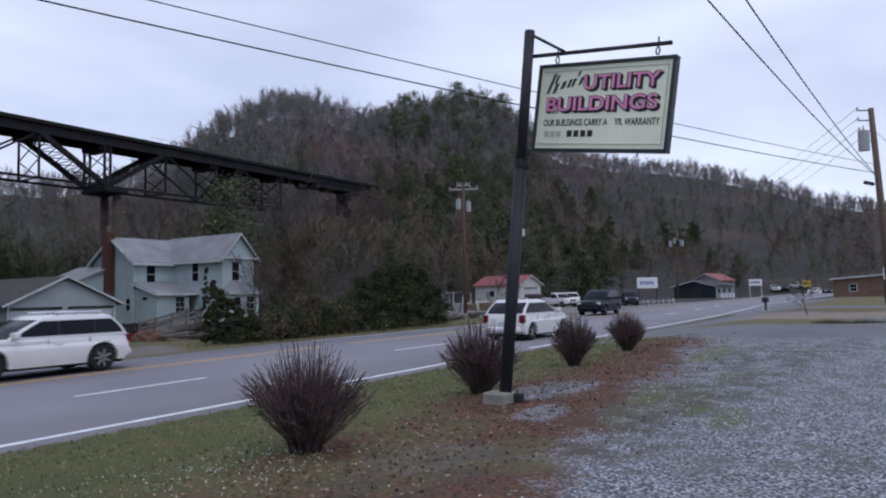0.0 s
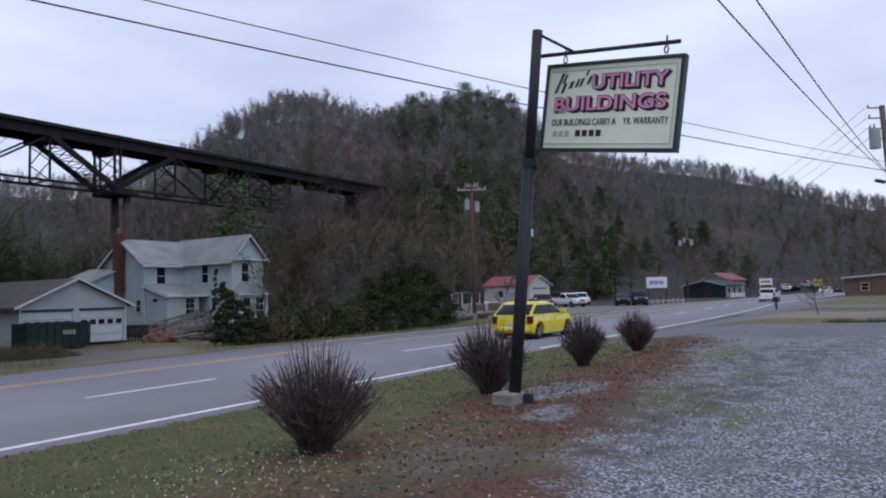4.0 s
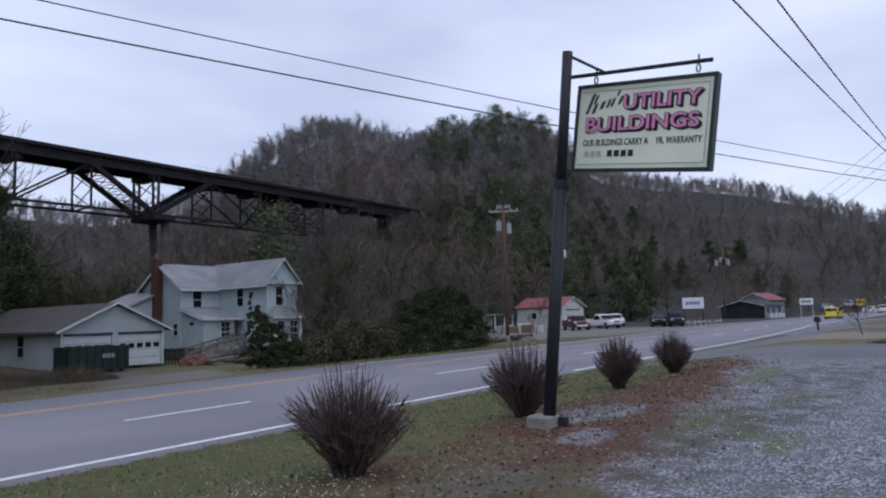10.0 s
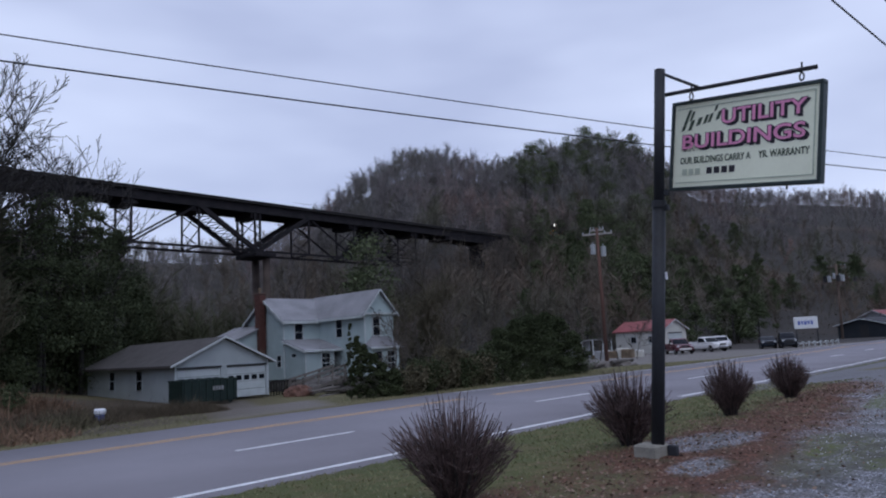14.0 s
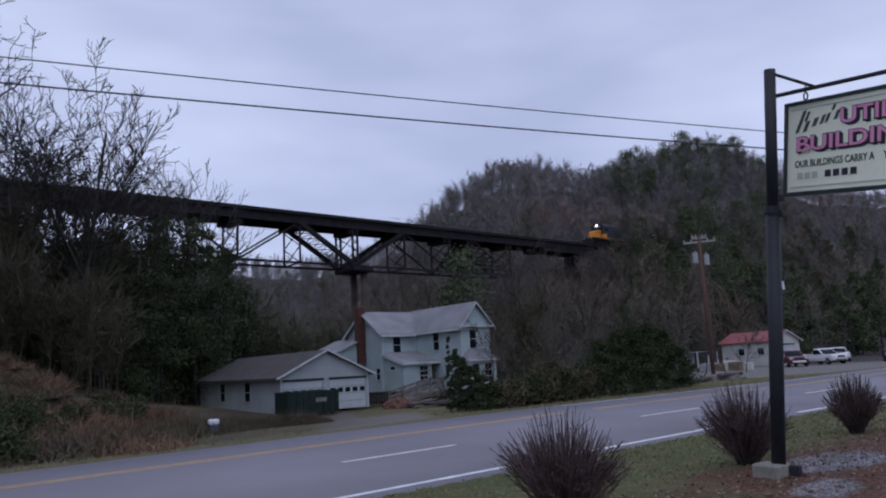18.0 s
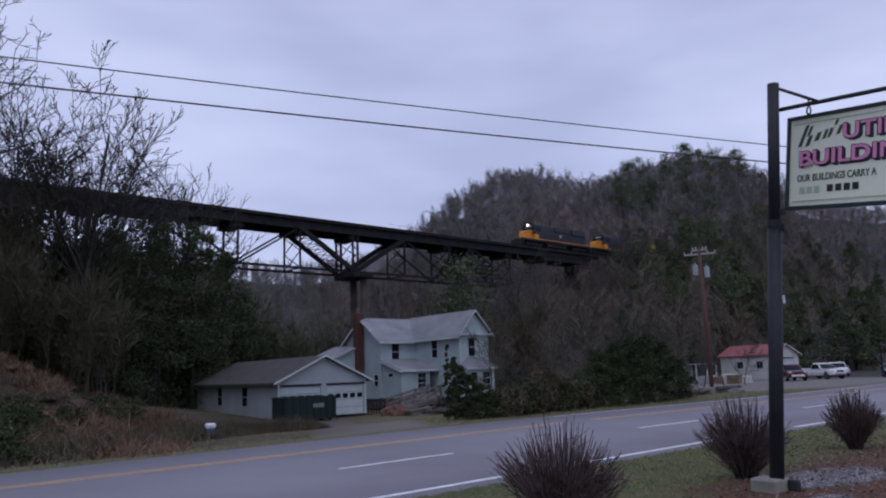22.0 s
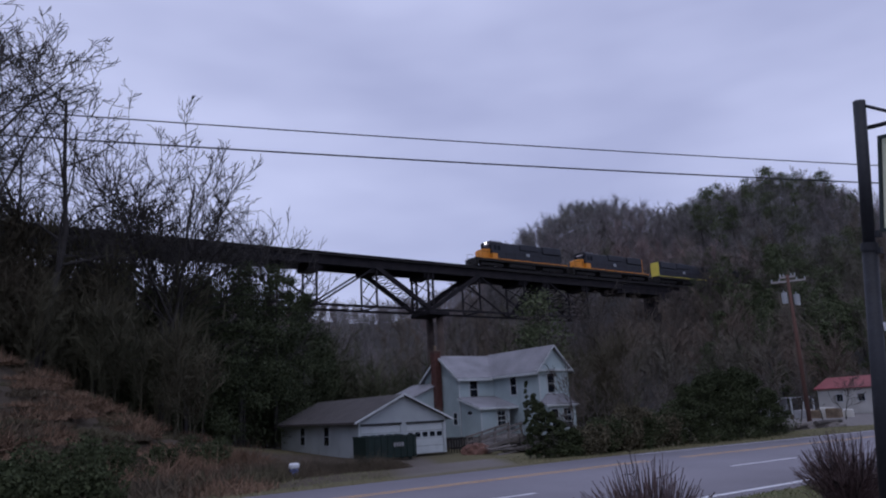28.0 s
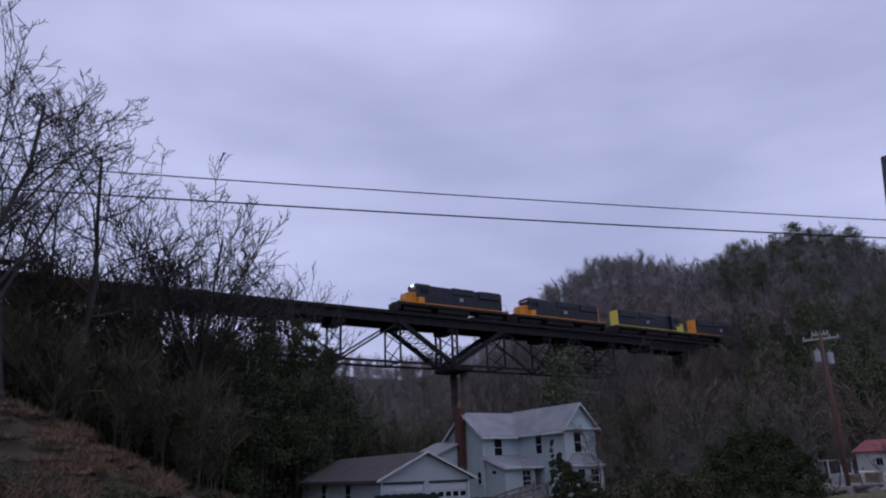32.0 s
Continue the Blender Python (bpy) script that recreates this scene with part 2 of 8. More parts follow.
M_POLE_RED = mat("reddish_utility_pole", (0.10, 0.055, 0.045), 0.95, 0.3, 2, 25, 0.3, stretch=(6, 6, 0.5))
M_CABLE = mat("black_cable", (0.012, 0.012, 0.016), 0.6, 0.2, 2, 20, 0.0)
M_TANKGREY = mat("grey_transformer", (0.30, 0.32, 0.34), 0.5, 0.15, 4, 30, 0.0)
M_RUBBER = mat("tyre_rubber", (0.016, 0.016, 0.017), 0.85, 0.2, 6, 60, 0.1)
M_RIM = mat("bright_alloy", (0.42, 0.42, 0.44), 0.3, 0.1, 5, 40, 0.0, metal=0.25)
# darker copy of the alloy, with the shade behind the spokes in its colour
M_RIM_SHADE = mat("shaded_alloy", (0.12, 0.12, 0.13), 0.45, 0.1, 5, 40, 0.0, metal=0.3)
M_CHROME = mat("bright_metal_trim", (0.6, 0.6, 0.63), 0.2, 0.05, 5, 40, 0.0, metal=0.9)
M_TRIMBLACK = mat("black_plastic_trim", (0.018, 0.018, 0.02), 0.6, 0.2, 5, 40, 0.05)
M_REDLAMP = mat("red_lamp_lens", (0.11, 0.010, 0.012), 0.25, 0.1, 5, 40, 0.0)
M_LENS = mat("clear_lamp_lens", (0.55, 0.56, 0.58), 0.12, 0.1, 5, 40, 0.0)
M_PLATE = mat("pale_number_plate", (0.45, 0.46, 0.5), 0.5, 0.1, 5, 40, 0.0)
M_ORANGE = mat("locomotive_orange", (0.66, 0.25, 0.025), 0.5, 0.12, 1, 20, 0.05)
M_YELLOW = mat("locomotive_yellow", (0.60, 0.50, 0.07), 0.5, 0.12, 1, 20, 0.05)
M_LOCO = mat("dark_blue_locomotive_paint", (0.016, 0.018, 0.026), 0.5, 0.35, 0.7, 15, 0.05)
M_UNDER = mat("grimy_running_gear", (0.016, 0.015, 0.015), 0.85, 0.3, 2, 20, 0.2)
M_HEADLIGHT = glow("lit_headlight", (1.0, 0.93, 0.8), 5.0)
M_SIGNWHITE = mat("white_board_face", (0.72, 0.73, 0.76), 0.5, 0.05, 2, 20, 0.0)
M_SIGNYELLOW = mat("yellow_board_face", (0.62, 0.42, 0.03), 0.5, 0.08, 2, 20, 0.0)
M_BLUEBIT = mat("blue_writing", (0.12, 0.16, 0.42), 0.5, 0.1, 2, 20, 0.0)
M_TARP = mat("white_plastic", (0.66, 0.68, 0.74), 0.5, 0.1, 2, 20, 0.0)


def paint(name, colour, coat=0.6):
    m = mat(name, colour, 0.35, 0.06, 1.2, 30, 0.0, spec=0.5 if max(colour) > 0.1 else 0.2)
    m.node_tree.nodes["Principled BSDF"].inputs["Coat Weight"].default_value = coat
    return m


M_CARWHITE = paint("white_car_paint", (0.66, 0.65, 0.66))
M_CARPEARL = paint("pearl_white_car_paint", (0.45, 0.43, 0.41))
M_CARBLUE = paint("dark_blue_grey_car_paint", (0.005, 0.009, 0.018), 0.05)
M_CARYELLOW = paint("bright_yellow_car_paint", (0.70, 0.58, 0.02))
M_CARMAROON = paint("maroon_truck_paint", (0.10, 0.02, 0.035))
M_CARBLACK = paint("black_car_paint", (0.010, 0.012, 0.017), 0.15)


# ---- small builders ----
def thing(name, label, category, m=None, group="", kind=""):
    ob = new(name)
    ob.empty_display_size = 0.2
    ob.matrix_basis = m or Matrix()
    return tagged(ob, label, category, group, kind)


def mesh_of(bm, name, material, smooth=False):
    bmesh.ops.recalc_face_normals(bm, faces=bm.faces)
    me = bpy.data.meshes.new(name)
    bm.to_mesh(me)
    bm.free()
    me.materials.append(material)
    if smooth:
        me.polygons.foreach_set("use_smooth", [True] * len(me.polygons))
    return me


def part(name, bm, material, parent, label="", smooth=False):
    ob = new(name, mesh_of(bm, name, material, smooth))
    ob.parent = parent
    if label:
        ob["label"] = label
    return ob


def solo(name, bm, material, label, category, kind="", m=None, group="", smooth=False):
    ob = new(name, mesh_of(bm, name, material, smooth))
    if m:
        ob.matrix_basis = m
    return tagged(ob, label, category, group, kind)


def arrays(name, verts, faces, material, smooth=False):
    """A mesh object straight from numpy arrays: verts (n, 3), faces (k, 3 or 4)."""
    verts, faces = np.asarray(verts, np.float32), np.asarray(faces, np.int32)
    me = bpy.data.meshes.new(name)
    k, w = faces.shape
    me.vertices.add(len(verts))
    me.vertices.foreach_set("co", verts.ravel())
    me.loops.add(k * w)
    me.loops.foreach_set("vertex_index", faces.ravel())
    me.polygons.add(k)
    me.polygons.foreach_set("loop_start", np.arange(0, k * w, w, dtype=np.int32))
    me.polygons.foreach_set("loop_total", np.full(k, w, np.int32))
    if smooth:
        me.polygons.foreach_set("use_smooth", np.ones(k, bool))
    me.update(calc_edges=True)
    me.materials.append(material)
    return new(name, me)


def box(bm, a, b, bevel=0.0):
    """A box from corner a to corner b."""
    (x0, y0, z0), (x1, y1, z1) = a, b
    v = [bm.verts.new(p) for p in ((x0, y0, z0), (x1, y0, z0), (x1, y1, z0), (x0, y1, z0), (x0, y0, z1), (x1, y0, z1), (x1, y1, z1), (x0, y1, z1))]
    f = [bm.faces.new([v[i] for i in q]) for q in ((0, 3, 2, 1), (4, 5, 6, 7), (0, 1, 5, 4), (1, 2, 6, 5), (2, 3, 7, 6), (3, 0, 4, 7))]
    if bevel:
        bmesh.ops.bevel(bm, geom=list({e for q in f for e in q.edges}), offset=bevel, segments=1, affect="EDGES", clamp_overlap=True)
    return bm


def B(a, b, bevel=0.0):
    return box(bmesh.new(), a, b, bevel)


def tube(bm, p, q, r0, r1=None, n=8):
    """A tapered rod from p to q."""
    p, q = Vector(p), Vector(q)
    r1 = r0 if r1 is None else r1
    d = (q - p).normalized()
    s = d.cross(Vector((0, 0, 1)) if abs(d.z) < 0.9 else Vector((1, 0, 0))).normalized()
    t = d.cross(s)
    rings = []
    for c, r in ((p, r0), (q, r1)):
        rings.append([bm.verts.new(c + (s * math.cos(2 * math.pi * i / n) + t * math.sin(2 * math.pi * i / n)) * r) for i in range(n)])
    for i in range(n):
        bm.faces.new((rings[0][i], rings[0][(i + 1) % n], rings[1][(i + 1) % n], rings[1][i]))
    bm.faces.new(rings[0][::-1])
    bm.faces.new(rings[1])
    return bm


def T(p, q, r0, r1=None, n=8):
    return tube(bmesh.new(), p, q, r0, r1, n)


def beam(bm, p, q, w, h):
    """A rectangular bar from p to q, w wide and h deep."""
    p, q = Vector(p), Vector(q)
    d = (q - p).normalized()
    s = d.cross(Vector((0, 0, 1)) if abs(d.z) < 0.95 else Vector((1, 0, 0))).normalized() * (w / 2)
    t = d.cross(s).normalized() * (h / 2)
    r = [[bm.verts.new(c + s * a + t * b) for a, b in ((-1, -1), (1, -1), (1, 1), (-1, 1))] for c in (p, q)]
    for i in range(4):
        bm.faces.new((r[0][i], r[0][(i + 1) % 4], r[1][(i + 1) % 4], r[1][i]))
    bm.faces.new(r[0][::-1])
    bm.faces.new(r[1])
    return bm


def BM(p, q, w, h):
    return beam(bmesh.new(), p, q, w, h)


def prism(outline, axis, a, b, bm=None):
    """An outline of 2D points pushed from a to b along axis 0 (x), 1 (y) or 2 (z)."""
    bm = bm or bmesh.new()

    def at(p, k):
        v = list(p)
        v.insert(axis, k)
        return bm.verts.new(v)
    r0, r1 = [at(p, a) for p in outline], [at(p, b) for p in outline]
    n = len(outline)
    for i in range(n):
        bm.faces.new((r0[i], r0[(i + 1) % n], r1[(i + 1) % n], r1[i]))
    bm.faces.new(r0[::-1])
    bm.faces.new(r1)
    return bm


def lathe(rings, n=20, axis=1):
    """A closed turned shape: rings of (radius, place along the axis)."""
    bm = bmesh.new()
    rows = []
    for r, h in rings:
        row = []
        for i in range(n):
            a = 2 * math.pi * i / n
            p = [r * math.cos(a), r * math.sin(a)]
            p.insert(axis, h)
            row.append(bm.verts.new(p))
        rows.append(row)
    for A, C in zip(rows, rows[1:]):
        for i in range(n):
            bm.faces.new((A[i], A[(i + 1) % n], C[(i + 1) % n], C[i]))
    bm.faces.new(rows[0])
    bm.faces.new(rows[-1][::-1])
    return bm


def smooth01(t):
    t = np.clip(t, 0, 1)
    return t * t * (3 - 2 * t)


# ---- the land ----
EDGE, DASH, YELLOW, FAR_EDGE = 9.95, 13.5, 16.85, 19.75      # painted lines and far side of the road, across Y
RIDGE_AZ = np.array([-180, -40, 0, 6, 13, 20, 24, 27.5, 32, 36, 40, 44, 47, 51, 54.5, 59, 63, 66, 75, 90, 110, 180.0])
RIDGE_UP = np.array([6, 4.5, 4.3, 5.5, 8.1, 9.1, 9.8, 12.7, 13.7, 13.3, 12.8, 13.9, 13.8, 12.0, 9.4, 7.6, 7.2, 7.5, 8.5, 9, 9, 6.0])
RIDGE_R = np.array([450, 450, 430, 430, 420, 390, 330, 265, 250, 250, 250, 250, 250, 255, 280, 330, 340, 340, 320, 300, 300, 450.0])
FOOT_R = np.array([190, 180, 170, 168, 155, 138, 126, 113, 105, 98, 94, 95, 98, 104, 112, 122, 126, 126, 120, 110, 110, 160.0])


def land(x, y):
    """Height of the ground at (x, y), for arrays too."""
    x, y = np.asarray(x, float), np.asarray(y, float)
    r, az = np.hypot(x, y), np.degrees(np.arctan2(y, x))
    road, y_all = grade(x), y
    y = y - bend(x)
    lot = 0.30 * smooth01((9.4 - y) / 4.5)
    dip = -1.15 * smooth01((y - 23.5) / 8) * smooth01((52 - x) / 14) - 0.3 * smooth01((y - 21.5) / 4) * smooth01((x - 40) / 10) * smooth01((120 - r) / 20)
    deep = -1.6 * smooth01((y - 62) / 20) * smooth01((110 - x) / 40)
    under = -0.06 * smooth01((y - EDGE + 0.45) / 0.2) * smooth01((FAR_EDGE + 0.2 - y) / 0.2)
    z = road * smooth01((150 - r) / 60) + lot + dip + deep + under
    y = y_all
    up, rr, ff = np.interp(az, RIDGE_AZ, RIDGE_UP), np.interp(az, RIDGE_AZ, RIDGE_R), np.interp(az, RIDGE_AZ, FOOT_R)
    top = rr * np.tan(np.radians(up)) + EYE[2]
    s = np.clip((r - ff) / (rr - ff), 0, 1.0)
    hill = top * (0.62 * s + 0.38 * smooth01(s)) - np.clip(r - rr, 0, 4000) * 0.04
    lumps = (np.sin(x * 0.071 + 1.3) * np.cos(y * 0.063) + 0.6 * np.sin(x * 0.17 + y * 0.11)) * 1.3 * smooth01((r - ff) / 40)
    z = z + np.where(r > ff, np.maximum(hill, -60) + lumps, 0)
    bank = 9.5 * np.exp(-(((az - 99) / 17.0) ** 2)) * smooth01((y - 24) / 26) * smooth01((90 - r) / 25)
    return z + bank + 0.05 * np.sin(x * 0.9 + 0.3 * y) * np.cos(y * 0.8) * smooth01((8.6 - y) / 2)


def ground_material():
    """Grass verge, gravel lot, leaf litter, valley floor and wooded slopes on one sheet, by place."""
    m = bpy.data.materials.new("ground_cover")
    m.use_nodes = True
    n, l = m.node_tree.nodes, m.node_tree.links
    b = n["Principled BSDF"]
    b.inputs["Roughness"].default_value, b.inputs["Specular IOR Level"].default_value = 0.95, 0.2
    geo = n.new("ShaderNodeNewGeometry")
    sep = n.new("ShaderNodeSeparateXYZ")
    l.new(geo.outputs["Position"], sep.inputs[0])

    def math_node(op, a, c, d=None):
        k = n.new("ShaderNodeMath")
        k.operation = op
        for i, v in enumerate((a, c, d)):
            if v is None:
                continue
            if isinstance(v, (int, float)):
                k.inputs[i].default_value = v
            else:
                l.new(v, k.inputs[i])
        return k.outputs[0]

    def noise_node(scale, detail=5, rough=0.55):
        k = n.new("ShaderNodeTexNoise")
        k.inputs["Scale"].default_value, k.inputs["Detail"].default_value, k.inputs["Roughness"].default_value = scale, detail, rough
        l.new(geo.outputs["Position"], k.inputs["Vector"])
        return k.outputs["Fac"]

    def step(v, a, c):
        k = n.new("ShaderNodeMapRange")
        k.interpolation_type = "SMOOTHSTEP"
        l.new(v, k.inputs["Value"])
        k.inputs["From Min"].default_value, k.inputs["From Max"].default_value = a, c
        return k.outputs[0]

    def two(fac, p, q):
        k = n.new("ShaderNodeMix")
        k.data_type = "RGBA"
        l.new(fac, k.inputs[0])
        for i, v in ((6, p), (7, q)):
            if isinstance(v, tuple):
                k.inputs[i].default_value = (*v, 1)
            else:
                l.new(v, k.inputs[i])
        return k.outputs[2]

    x, y = sep.outputs["X"], sep.outputs["Y"]
    n1, n2, n3, n4 = noise_node(0.45), noise_node(2.2), noise_node(14, 4), noise_node(45, 3, 0.7)

    def pebbles(scale):
        """A random tone for each stone and the distance that finds the gaps between the stones."""
        k = n.new("ShaderNodeTexVoronoi")
        k.inputs["Scale"].default_value, k.inputs["Randomness"].default_value = scale, 1.0
        l.new(geo.outputs["Position"], k.inputs["Vector"])
        sp = n.new("ShaderNodeSeparateColor")
        l.new(k.outputs["Color"], sp.inputs[0])
        return sp.outputs[0], k.outputs["Distance"]

    c1, d1 = pebbles(34)
    c2, d2 = pebbles(13)
    wob = math_node("MULTIPLY_ADD", math_node("SUBTRACT", n1, 0.5), 2.6, math_node("MULTIPLY", math_node("SUBTRACT", n2, 0.5), 2.2))
    fray = math_node("MULTIPLY_ADD", math_node("SUBTRACT", n3, 0.5), 1.6, wob)

    def spot(cx, cy, rx, ry):
        """1 inside a ragged round patch."""
        dx = math_node("DIVIDE", math_node("SUBTRACT", x, cx), rx)
        dy = math_node("DIVIDE", math_node("SUBTRACT", y, cy), ry)
        d = math_node("SQRT", math_node("ADD", math_node("MULTIPLY", dx, dx), math_node("MULTIPLY", dy, dy)), 0)
        return step(math_node("ADD", d, math_node("MULTIPLY", fray, 0.45)), 1.2, 0.75)

    grass = two(n3, (0.052, 0.062, 0.024), (0.128, 0.134, 0.056))
    grass = two(step(n2, 0.45, 0.7), grass, (0.128, 0.106, 0.056))
    grass = two(step(n1, 0.5, 0.75), grass, (0.075, 0.090, 0.040))
    leaves = two(c1, (0.048, 0.028, 0.022), (0.175, 0.088, 0.062))
    leaves = two(step(n2, 0.5, 0.72), leaves, (0.085, 0.072, 0.044))
    stones = two(c1, (0.095, 0.099, 0.117), (0.56, 0.57, 0.64))
    # crevice shade between the stones, painted in by distance from each centre
    stones = two(step(d1, 0.35, 0.75), stones, (0.085, 0.085, 0.09))
    stones = two(math_node("MULTIPLY", step(n2, 0.42, 0.70), 0.7), stones, (0.125, 0.123, 0.118))
    stones = two(math_node("MULTIPLY", step(n1, 0.52, 0.72), 0.5), stones, (0.150, 0.150, 0.145))
    mossy = two(n3, (0.075, 0.082, 0.040), (0.160, 0.162, 0.075))
    ahead = math_node("MAXIMUM", math_node("SUBTRACT", x, 8.5), 0.0)
    yl = math_node("ADD", math_node("SUBTRACT", y, math_node("MULTIPLY", math_node("SUBTRACT", x, 7.0), 0.10)), math_node("MULTIPLY", fray, 0.8))
    # leaf litter lies in a belt between the mown verge and the gravel
    base = two(step(yl, 4.8, 5.7), leaves, grass)
    near = math_node("MAXIMUM", math_node("SUBTRACT", 7.0, x), 0.0)
    lot = math_node("SUBTRACT", math_node("ADD", y, math_node("MULTIPLY", fray, 0.75)), math_node("MULTIPLY", ahead, 0.17))
    lot = math_node("ADD", lot, math_node("MULTIPLY", near, 0.38))
    base = two(step(lot, 3.6, 2.5), base, stones)
    for cx, cy, rx, ry in ((9.85, 4.65, 0.85, 0.5), (8.35, 4.1, 0.55, 0.3), (5.6, 3.9, 0.8, 0.5)):
        base = two(math_node("MULTIPLY", spot(cx, cy, rx, ry), 0.85 if cx > 6 else 0.3), base, stones)
    for cx, cy, rx, ry in ((9.1, 2.0, 0.42, 0.28), (9.9, 2.65, 0.55, 0.3), (10.4, 3.25, 0.6, 0.35), (6.6, 3.5, 0.5, 0.35), (12.6, 2.6, 1.2, 0.3), (5.0, 3.9, 1.0, 0.7), (5.7, 3.1, 0.5, 0.4), (6.6, 4.6, 1.2, 0.4), (4.0, 4.6, 1.0, 0.5), (9.5, 3.0, 1.5, 0.5)):
        base = two(math_node("MULTIPLY", spot(cx, cy, rx, ry), math_node("MULTIPLY", step(n3, 0.3, 0.65), 0.75)), base, mossy)
    for cx, cy, rx, ry in ((9.4, 2.95, 1.7, 0.75), (8.2, 2.6, 0.8, 0.45), (4.9, 3.5, 1.2, 0.7), (10.8, 2.4, 1.6, 0.8), (14.0, 2.2, 3.0, 0.5), (18.5, 1.6, 3.2, 0.6), (7.2, 2.6, 1.0, 0.6), (13.8, 3.2, 2.0, 0.5), (17.0, 3.0, 2.6, 0.7), (9.5, -0.5, 2.0, 0.5)):
        base = two(math_node("MULTIPLY", spot(cx, cy, rx, ry), math_node("MULTIPLY", step(n2, 0.35, 0.65), 0.6)), base, (0.085, 0.082, 0.072))
    # bright green moss
    for cx, cy, rx, ry in ((9.66, 3.15, 0.38, 0.16), (9.2, 2.4, 0.4, 0.16), (8.54, 1.9, 0.5, 0.2), (16.5, 3.9, 1.6, 0.3)):
        base = two(math_node("MULTIPLY", spot(cx, cy, rx, ry), math_node("MULTIPLY", step(n3, 0.3, 0.6), 0.8)), base, two(n4, (0.07, 0.085, 0.028), (0.15, 0.17, 0.055)))
    far_gravel = step(math_node("ADD", x, wob), 20.5, 22.5)
    tarred = two(n3, (0.135, 0.135, 0.15), (0.225, 0.225, 0.245))
    tarred = two(math_node("MULTIPLY", step(n1, 0.45, 0.7), 0.6), tarred, (0.14, 0.135, 0.145))
    tarred = two(math_node("MULTIPLY", step(d2, 0.5, 0.2), 0.3), tarred, (0.12, 0.12, 0.12))
    base = two(math_node("MULTIPLY", far_gravel, step(y, 9.5, 9.1)), base, tarred)
    # grass islands and a sandy drive farther along the lot
    sward = two(n3, (0.105, 0.098, 0.050), (0.200, 0.178, 0.100))
    sward = two(step(n2, 0.5, 0.7), sward, (0.10, 0.085, 0.055))
    base = two(spot(31.8, 4.8, 2.6, 3.2), base, sward)
    base = two(math_node("MULTIPLY", step(x, 33.5, 35), math_node("MULTIPLY", step(x, 43, 41), step(y, 8.2, 6.6))), base, two(n3, (0.20, 0.165, 0.135), (0.29, 0.25, 0.215)))
    base = two(spot(46.5, 3.5, 4.0, 4.2), base, two(n2, (0.085, 0.062, 0.045), (0.20, 0.17, 0.095)))
    base = two(math_node("MULTIPLY", step(x, 52, 56), step(y, 8.5, 6.5)), base, sward)
    # across the road: dead grass, then woodland floor
    across = two(n3, (0.080, 0.074, 0.040), (0.170, 0.150, 0.082))
    base = two(step(math_node("ADD", y, math_node("MULTIPLY", fray, 0.12)), 19.55, 19.85), base, across)
    # the garage drive
    along = math_node("SUBTRACT", x, math_node("MULTIPLY", math_node("SUBTRACT", y, 20.0), 0.43))
    drive = math_node("MULTIPLY", math_node("MULTIPLY", step(along, 10.0, 11.2), step(along, 15.6, 14.4)), math_node("MULTIPLY", step(y, 19.8, 21.2), step(y, 46, 44)))
    base = two(drive, base, two(n4, (0.11, 0.10, 0.095), (0.23, 0.21, 0.195)))
    yard = math_node("MULTIPLY", math_node("MULTIPLY", step(x, 44, 50), step(x, 130, 115)), math_node("MULTIPLY", step(y, 20.5, 22.5), step(y, 52, 44)))
    base = two(yard, base, two(n4, (0.12, 0.11, 0.105), (0.25, 0.235, 0.225)))
    wood = two(n2, (0.036, 0.034, 0.034), (0.060, 0.055, 0.053))
    rust = two(step(noise_node(0.035, 3), 0.5, 0.66), wood, (0.074, 0.058, 0.048))
    rr = math_node("SQRT", math_node("ADD", math_node("MULTIPLY", x, x), math_node("MULTIPLY", y, y)), 0)
    base = two(step(math_node("SUBTRACT", rr, math_node("MULTIPLY", step(math_node("SUBTRACT", x, y), -14, 30), 26.0)), 58, 72), base, rust)
    scrub = two(n3, (0.046, 0.038, 0.030), (0.105, 0.084, 0.062))
    left = math_node("MULTIPLY", step(math_node("SUBTRACT", math_node("MULTIPLY", x, 1.6), y), 4, -10), math_node("MULTIPLY", step(y, 20.5, 21.5), step(y, 58, 50)))
    base = two(left, base, scrub)
    l.new(base, b.inputs["Base Color"])
    bp = n.new("ShaderNodeBump")
    bp.inputs["Strength"].default_value, bp.inputs["Distance"].default_value = 0.6, 0.04
    l.new(n4, bp.inputs["Height"])
    l.new(bp.outputs["Normal"], b.inputs["Normal"])
    return m


def build_ground():
    rs = np.concatenate([[0.0], np.geomspace(0.8, 4500, 330)])
    az = np.radians(np.concatenate([np.arange(-8, 112, 0.5), np.arange(112, 352, 4.0)]))
    R, A = np.meshgrid(rs, az, indexing="ij")
    X, Y = R * np.cos(A), R * np.sin(A)
    V = np.stack([X, Y, land(X, Y)], -1).reshape(-1, 3)
    na = len(az)
    i, j = np.meshgrid(np.arange(len(rs) - 1), np.arange(na), indexing="ij")
    F = np.stack([i * na + j, (i + 1) * na + j, (i + 1) * na + (j + 1) % na, i * na + (j + 1) % na], -1).reshape(-1, 4)
    tagged(arrays("ground", V, F, ground_material(), True), "winter ground of gravel, grass, leaf litter and wooded slopes", "ground", kind="structure")


